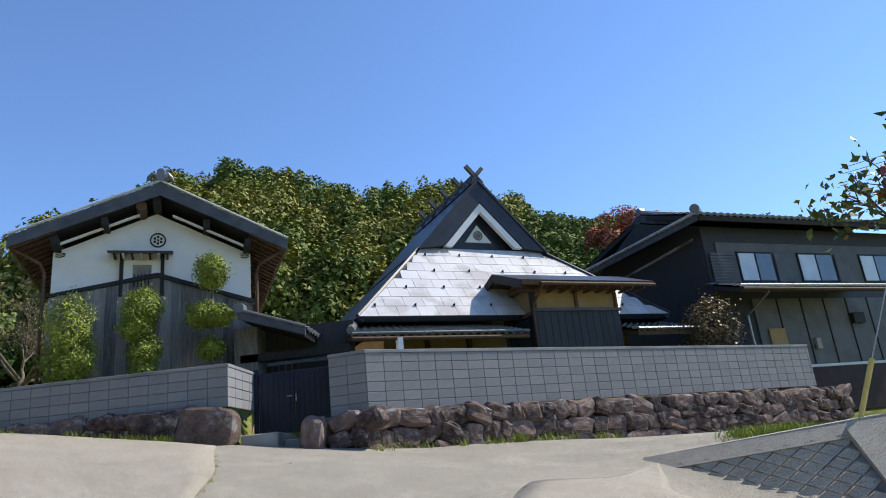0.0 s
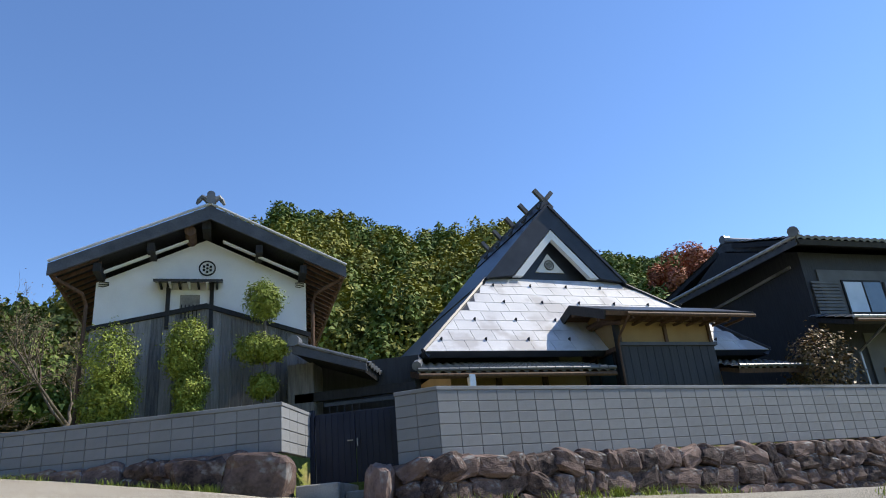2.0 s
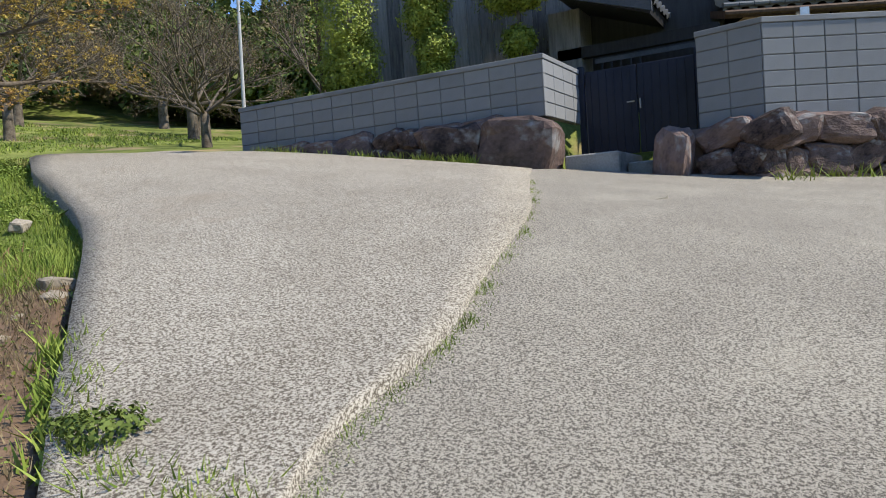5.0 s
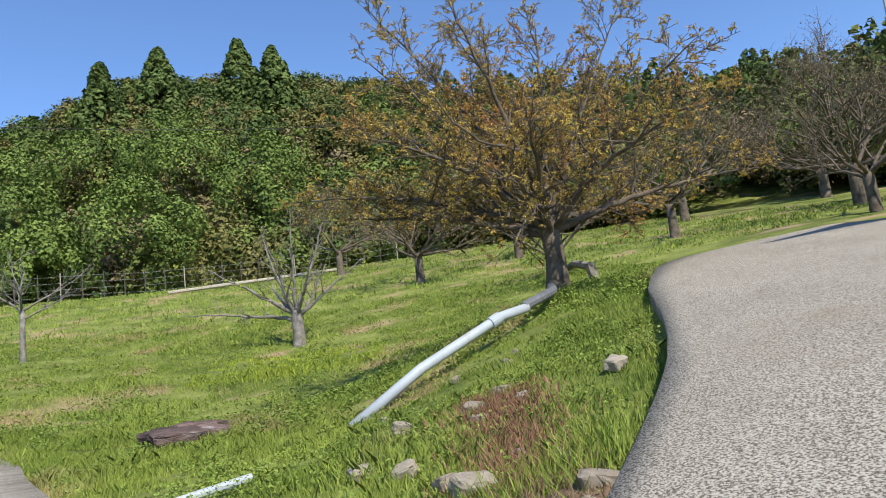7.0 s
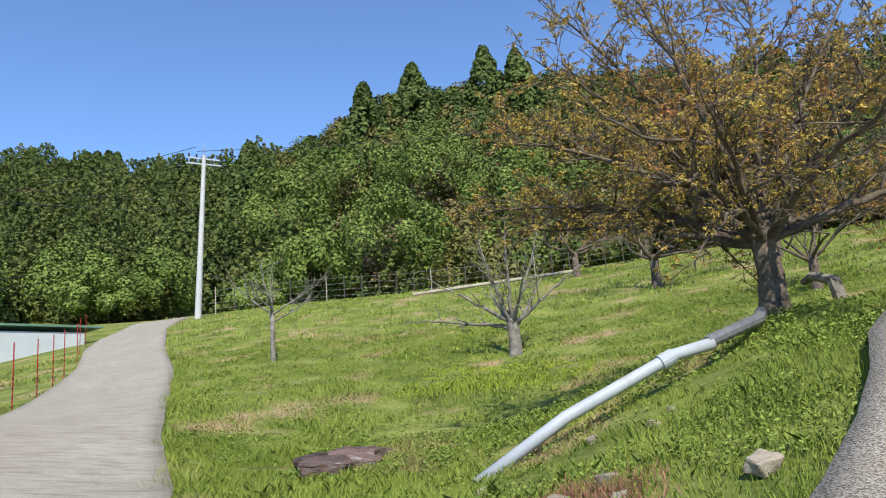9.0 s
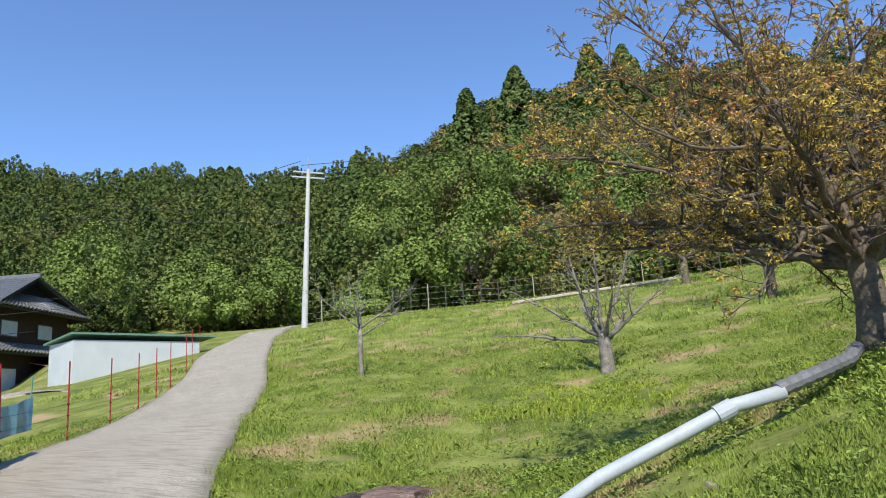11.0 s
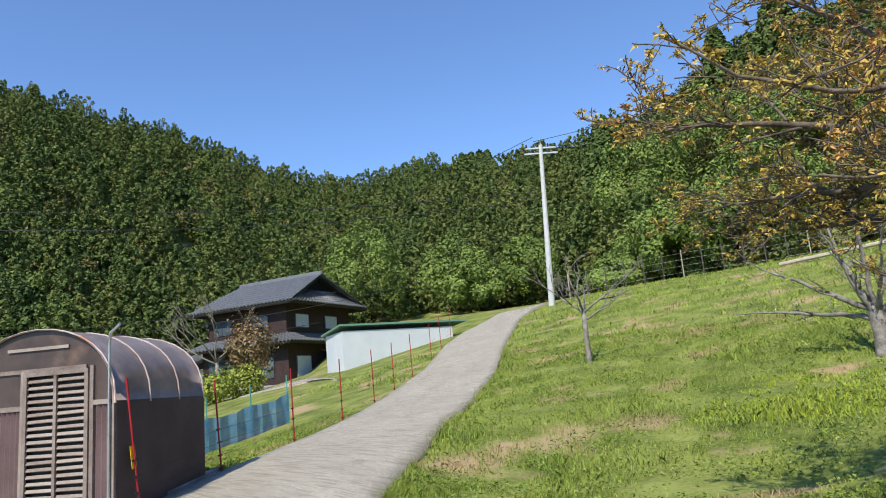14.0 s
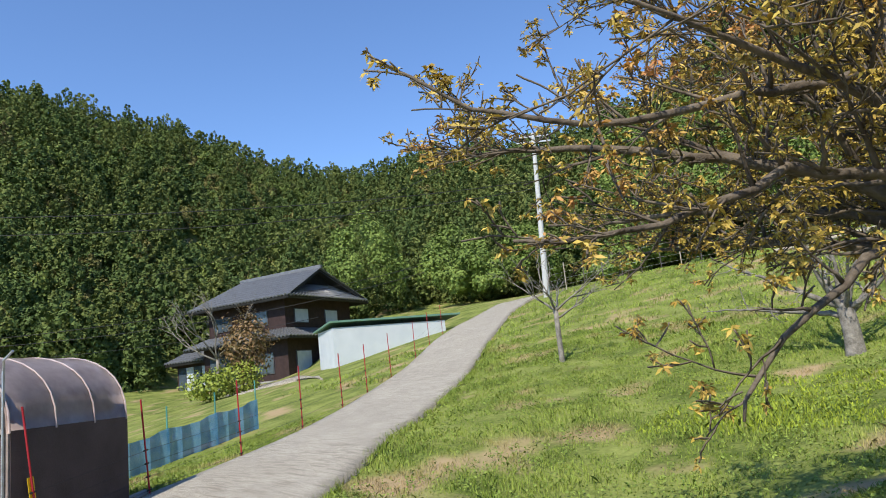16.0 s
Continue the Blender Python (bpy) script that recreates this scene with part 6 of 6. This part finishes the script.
for k in range(7):
    part("piece", STONES[k].copy(), M_TILE, heap, m=pose(g.uniform(-0.5, 0.5), g.uniform(-0.25, 0.25), 0.03, g.uniform(-15, 15), g.uniform(-15, 15), g.uniform(0, 180)) @ Matrix.Diagonal((0.5, 0.36, 0.16, 1)))
M_FIELDSTONE = material("field_stone", (0.2, 0.165, 0.12), (0.46, 0.4, 0.31), 5, 0.9, per_object=0.3, bump=0.4)
fs = [m.copy() for m in STONES[:4]]
for m in fs:
    m.materials.clear(); m.materials.append(M_FIELDSTONE)
BANK = [(-4.89, 6.3, 0.17), (-5.16, 5.81, 0.26), (-4.65, 5.86, 0.17), (-4.45, 5.64, 0.14), (-4.11, 5.52, 0.08), (-4.66, 5.57, 0.15), (-6.94, 6.33, 0.2), (-6.8, 6.6, 0.13), (-5.06, 6.41, 0.24), (-5.47, 6.03, 0.26), (-5.5, 6.42, 0.12)]
for k in range(36):
    if k < len(BANK):
        x, y, s = BANK[k]
        s *= 0.68
    else:
        x, y, s = g.uniform(-8.6, -4.3), g.uniform(5.2, 7.3), g.uniform(0.04, 0.14)
        if y > np.interp(-x, [4.2, 5.2, 6.2, 8.6], [5.9, 6.5, 7.1, 8.2]) - 0.1:
            y -= 1.2
    ob = tagged(new("field_stone", fs[k % 4]), "pale half-buried stone on the grassy bank", "stone", "stones on the bank")
    ob.matrix_basis = pose(x, y, h1(x, y) + s * 0.12, g.uniform(-20, 20), g.uniform(-20, 20), g.uniform(0, 360)) @ Matrix.Diagonal((s, s * 0.8, s * 0.6, 1))
# fence at the wood's foot
mesh_fence = thing("wire_fence", "thin post and mesh fence at the wood's foot", "fence")
for k in range(26):
    az = 86 + k * 1.5
    x, y = CENTRE[0] - math.sin(math.radians(az)) * 45, CENTRE[1] + math.cos(math.radians(az)) * 45
    part("fence_post", tube(bmesh.new(), [(x, y, h1(x, y) - 0.2), (x, y, h1(x, y) + 1.7)], 0.035, 5), M_BARK if k % 6 else M_STAKE, mesh_fence)
for q in (0.3, 0.7, 1.1, 1.5):
    part("fence_wire", tube(bmesh.new(), [(CENTRE[0] - math.sin(math.radians(a)) * 45, CENTRE[1] + math.cos(math.radians(a)) * 45, h1(CENTRE[0] - math.sin(math.radians(a)) * 45, CENTRE[1] + math.cos(math.radians(a)) * 45) + q) for a in np.arange(86, 124, 1.5)], 0.006, 3), M_POLE, mesh_fence)


# ---- grass ----
def paved(x, y):
    lane_l = np.interp(-x, [3, 6, 9, 11.6, 16, 23.8, 30, 36, 44], [-6, -2.6, -1.15, -2.75, -5.4, -10.4, -15.2, -19, -23])
    lane_r = np.interp(-x, [3.6, 6.4, 9.5, 12.2, 17.8, 21.6, 28, 36, 44], [5.1, 4.3, 2.65, 0.7, -2.9, -5.3, -9.9, -15.2, -19])
    drv = np.interp(-x, [3.3, 3.8, 4.45, 5.25, 6.2, 8.6, 9.9, 12.2, 14, 18], [5.2, 5.63, 6.1, 6.68, 7.3, 8.36, 9.2, 11.3, 12.3, 14])
    return ((y < lane_r) & (y > lane_l)) | (y > drv) & (x > -17) | (x > -3.4) | inside_yard(x, y)


def grass(name, n, x0, x1, y0, y1, hgt, width, mat, label, seed, test=None):
    g = np.random.default_rng(seed)
    x, y = g.uniform(x0, x1, n), g.uniform(y0, y1, n)
    keep = ~paved(x, y)
    if test:
        keep &= test(x, y)
    x, y = x[keep], y[keep]
    clump = np.array([0.7 * noise.noise((a * 0.6, b * 0.6, 1)) + 0.8 * noise.noise((a * 2.9, b * 2.9, 4)) for a, b in zip(x, y)])
    keep = clump > -0.32
    x, y, clump = x[keep], y[keep], clump[keep]
    z = height(x, y) - 0.04
    m = len(x)
    hh = hgt * g.uniform(0.4, 1.2, m) * (0.5 + 1.5 * np.clip(clump + 0.25, 0, 1) ** 1.3)
    a = g.uniform(0, 6.28, m)
    w = width * g.uniform(0.6, 1.3, m)
    lean = g.normal(0, 0.4, (m, 2)) * hh[:, None]
    B = np.stack((x, y, z), -1)
    side = np.stack((np.cos(a) * w, np.sin(a) * w, np.zeros(m)), -1)
    tip = B + np.c_[lean, hh]
    mid = B + np.c_[lean * 0.3, hh * 0.6]
    V = np.stack((B - side, B + side, mid + side * 0.7, tip, mid - side * 0.7), 1).reshape(-1, 3)
    me = bpy.data.meshes.new(name)
    me.vertices.add(m * 5)
    me.vertices.foreach_set("co", V.ravel())
    me.loops.add(m * 5)
    me.loops.foreach_set("vertex_index", np.arange(m * 5))
    me.polygons.add(m)
    me.polygons.foreach_set("loop_start", np.arange(m) * 5)
    me.update(); me.validate()
    me.materials.append(mat)
    return tagged(new(name, me), label, "grass", kind="stuff")


grass("grass", 300000, -13, -3.6, 0, 10.5, 0.075, 0.0028, M_BLADE, "uneven spring grass on the bank", 1)
grass("grass", 210000, -27, -9, -8, 14, 0.075, 0.007, M_BLADE, "patchy meadow grass", 2)
grass("grass", 60000, -48, -22, -16, 26, 0.1, 0.025, M_BLADE, "far meadow grass", 3)
grass("grass", 12000, -14, -8.6, -5.5, -1.0, 0.13, 0.008, M_BLADE, "grass beside the lane", 4, lambda x, y: (x + 8.12) * 0.812 + (y + 2.9) * 0.584 > 0.1)
grass("weeds", 14000, -18, -11.5, 8.4, 12.6, 0.12, 0.011, M_RAPE, "bright yellow-green weeds along the bank top", 5)
grass("weeds", 3600, -20.5, -17.0, 2.5, 6.5, 0.08, 0.012, M_RAPE, "bright yellow-green low weeds in the meadow", 6)


def ground_cover(name, n, x0, x1, y0, y1, leaf, mat, label, seed):
    """Low round-leaved weeds close to the soil."""
    g = np.random.default_rng(seed)
    x, y = g.uniform(x0, x1, n), g.uniform(y0, y1, n)
    keep = ~paved(x, y)
    x, y = x[keep], y[keep]
    patch = np.array([noise.noise((a * 0.9, b * 0.9, 7)) + 0.7 * noise.noise((a * 4, b * 4, 2)) for a, b in zip(x, y)])
    x, y = x[patch > 0.02], y[patch > 0.02]
    m = len(x)
    P = np.stack((x, y, height(x, y) + g.uniform(-0.02, 0.05, m)), -1)
    me = leaf_cloud(P, np.tile((0.0, 0.0, 1.0), (m, 1)), np.full(m, leaf), g, mat, name, 0.15)
    return tagged(new(name, me), label, "weeds", kind="stuff")


ground_cover("clover", 150000, -13, -3.6, 0, 10.5, 0.016, M_CLOVER, "low round-leaved weeds among the grass", 21)
ground_cover("clover", 110000, -27, -9, -8, 14, 0.03, M_CLOVER, "low round-leaved weeds in the meadow", 22)


def tufts(name, line, n, spread, hgt, label, seed, mat=M_BLADE, width=0.004, lift=0.04):
    """Small grass along a line of the paving."""
    g = np.random.default_rng(seed)
    L = np.array(line, float)
    t = g.uniform(0, len(L) - 1, n)
    keep = np.sin(t * 9.0) + np.sin(t * 23.0 + 1) > -0.2
    t = t[keep]; n = len(t)
    x = np.interp(t, np.arange(len(L)), L[:, 0]) + g.normal(0, spread, n)
    y = np.interp(t, np.arange(len(L)), L[:, 1]) + g.normal(0, spread, n)
    z = height(x, y) + lift
    hh = hgt * g.uniform(0.3, 1.2, n)
    a = g.uniform(0, 6.28, n)
    B = np.stack((x, y, z), -1)
    side = np.stack((np.cos(a), np.sin(a), np.zeros(n)), -1) * width
    tip = B + np.c_[g.normal(0, 0.5, (n, 2)) * hh[:, None], hh]
    V = np.stack((B - side, B + side, tip), 1).reshape(-1, 3)
    me = bpy.data.meshes.new(name)
    me.from_pydata(V.tolist(), [], np.arange(n * 3).reshape(-1, 3).tolist())
    me.materials.append(mat)
    return tagged(new(name, me), label, "grass", kind="stuff")


tufts("joint_grass", [(-2.9, 5.55), (-3.0, 5.97), (-3.01, 6.34), (-3.04, 6.7), (-3.18, 7.19), (-3.32, 7.91), (-3.55, 8.59), (-3.8, 9.3), (-4.5, 11.0)], 4200, 0.028, 0.026, "moss and grass in the paving joint", 11, M_CLOVER, 0.003)
tufts("joint_grass", [(-3.0, 5.5), (-3.4, 5.45), (-3.75, 5.6), (-4.3, 5.95)], 1800, 0.05, 0.08, "weeds at the driveway's foot", 12, M_BLADE, 0.008)
tufts("wall_weeds", [(-11, 13.85), (-8, 13.8), (-6.8, 13.8), (-6.6, 13.8)], 1200, 0.07, 0.16, "weeds at the wall's foot", 13, M_BUSH, 0.01)
tufts("wall_weeds", [(-2.4, 14.2), (0.5, 16.0), (0.6, 16.1), (3.2, 17.8)], 900, 0.07, 0.22, "weeds at the boulder base", 14, M_BUSH, 0.012)
tufts("lane_weeds", [(-9.5, 2.7), (-12.2, 0.75), (-17.8, -2.85), (-21.6, -5.2), (-28.0, -9.8)], 5000, 0.09, 0.12, "grass along the lane's edge", 15, M_BLADE, 0.008, 0.0)
strip("soil_bank", [(-3.35, 4.95), (-3.75, 5.1), (-4.2, 5.25), (-4.7, 5.5), (-5.0, 5.85), (-5.1, 6.3)], [(-3.35, 5.2), (-3.6, 5.42), (-3.95, 5.72), (-4.3, 5.97), (-4.7, 6.25), (-5.0, 6.45)], 0.035, M_SOIL, "bare reddish soil along the driveway's edge", "soil", cols=8, step=0.15)
tufts("dry_stalks", [(-3.6, 5.2), (-4.1, 5.5), (-4.5, 5.75), (-4.8, 6.05), (-5.1, 6.3)], 5000, 0.13, 0.05, "matted dry stalks on the soil", 17, M_DRYLEAF, 0.003, 0.03)
tufts("dry_stalks", [(-5.3, 6.15), (-5.6, 6.3), (-6.4, 6.35), (-6.8, 6.5), (-7.1, 6.4)], 7000, 0.15, 0.06, "dead brown stalks and litter on the bank", 27, M_LITTER, 0.004, 0.01)
tufts("bank_grass", [(-4.2, 5.2), (-4.8, 5.5), (-5.2, 5.9), (-5.3, 6.4), (-5.6, 6.7)], 6000, 0.12, 0.1, "grass growing over the soil's edge", 18, M_BLADE, 0.004, 0.0)
bush("weed_plant", -3.55, 5.58, h1(-3.55, 5.58) + 0.06, ((0, 0.04, 0.09, 0.05), (-0.14, 0.03, 0.06, 0.035)), "leafy dark green weed at the driveway's foot", M_BROAD, 0.014, 700, None, 31)

# ---- retaining wall below the upper road ----
rw = tagged(part("retaining_wall", slab([(-0.1, 0.06, 0.02), (2.85, 0.06, 0.02), (3.0, -1.36, -1.46), (-0.1, -1.36, -1.46)], 0.3), M_CONC, m=frame_at(2.8, 12.2, 1.78, 2.8, -0.35) @ pose(0, 0, 0, 0, -4, 0)), "sloping concrete block revetment beside the upper road", "retaining wall", kind="structure")
part("coping", prism([(-0.25, -0.02), (-0.25, 0.1), (3.6, 0.12), (3.6, -0.02)], 0.0, 0.75), M_REVET, rw)
part("coping_face", slab([(-0.35, 0.0, 0.1), (3.6, 0.0, 0.1), (3.6, -0.2, -0.14), (-0.35, -0.2, -0.14)], 0.12), M_REVET, rw)
part("end_beam", slab([(2.85, -0.18, 0.02), (3.6, -0.18, 0.02), (3.75, -1.4, -1.4), (3.0, -1.4, -1.4)], 0.14), M_REVET, rw)
bm = bmesh.new()
lo = [bm.verts.new(c) for c in ((-0.208, 0, 0.0), (0, -0.14, 0.0), (0.208, 0, 0.0), (0, 0.14, 0.0))]
hi = [bm.verts.new(c) for c in ((-0.185, -0.01, 0.04), (0, -0.122, 0.015), (0.185, -0.01, 0.04), (0, 0.07, 0.085))]
bm.faces.new(hi)
for i in range(4):
    j = (i + 1) % 4
    bm.faces.new((lo[i], lo[j], hi[j], hi[i]))
bmesh.ops.recalc_face_normals(bm, faces=bm.faces)
block = mesh_from(bm, "revetment_block")
block.materials.append(M_REVET)
for r in range(13):
    for k in range(7):
        x = 0.2 + k * 0.42 + (0.21 if r % 2 else 0.0)
        if x > 2.75:
            continue
        u = 0.3 + r * 0.142
        ob = new("revetment_block", block)
        ob.parent = rw
        ob.matrix_basis = pose(x, 0.06 - u * 0.692, 0.03 - u * 0.722, 46, 0, 0)
strip("ramp", [(-0.1, 7.0), (0.15, 7.97), (0.41, 8.93), (1.29, 10.2), (2.2, 11.6)], [(2.2, 7.0), (2.25, 8.2), (2.35, 9.4), (2.5, 10.8), (2.7, 12.2)], 0.062, M_CONC_LIGHT, "pale smooth concrete patch before the revetment", "pavement", cols=8, step=0.3)
stay = thing("pole_stay", "yellow-sleeved stay wire at the road's edge", "stay wire")
part("sleeve", tube(bmesh.new(), [(6.0, 12.1, 1.95), (6.45, 11.95, 3.05)], 0.045, 8), M_STAYGUARD, stay)
part("stay_wire", tube(bmesh.new(), [(6.45, 11.95, 3.05), (8.2, 11.4, 7.2)], 0.012, 5), M_METAL, stay)
tufts("verge_grass", [(4.4, 13.1), (5.4, 13.0), (7.5, 12.9)], 3500, 0.22, 0.16, "bright grass on the road's verge", 16, M_BUSH, 0.01)

grate = thing("drain_grate", "galvanised steel drain grate at the driveway's foot", "drain grate", pose(-3.12, 5.3, h1(-3.12, 5.3) + 0.085, 9, 5, 38))
part("frame", boxes((-0.3, -0.16, -0.03, 0.3, -0.13, 0.0), (-0.3, 0.13, -0.03, 0.3, 0.16, 0.0), (-0.3, -0.13, -0.03, -0.27, 0.13, 0.0), (0.27, -0.13, -0.03, 0.3, 0.13, 0.0)), M_METAL, grate)
# Flat black plate stands for the darkness of the hollow under the bars.
part("pit", boxes((-0.27, -0.13, -0.03, 0.27, 0.13, -0.02)), M_BLACK, grate)
for k in range(5):
    part("bar", boxes((-0.18 + k * 0.09, -0.13, -0.018, -0.165 + k * 0.09, 0.13, -0.002)), M_METAL, grate)
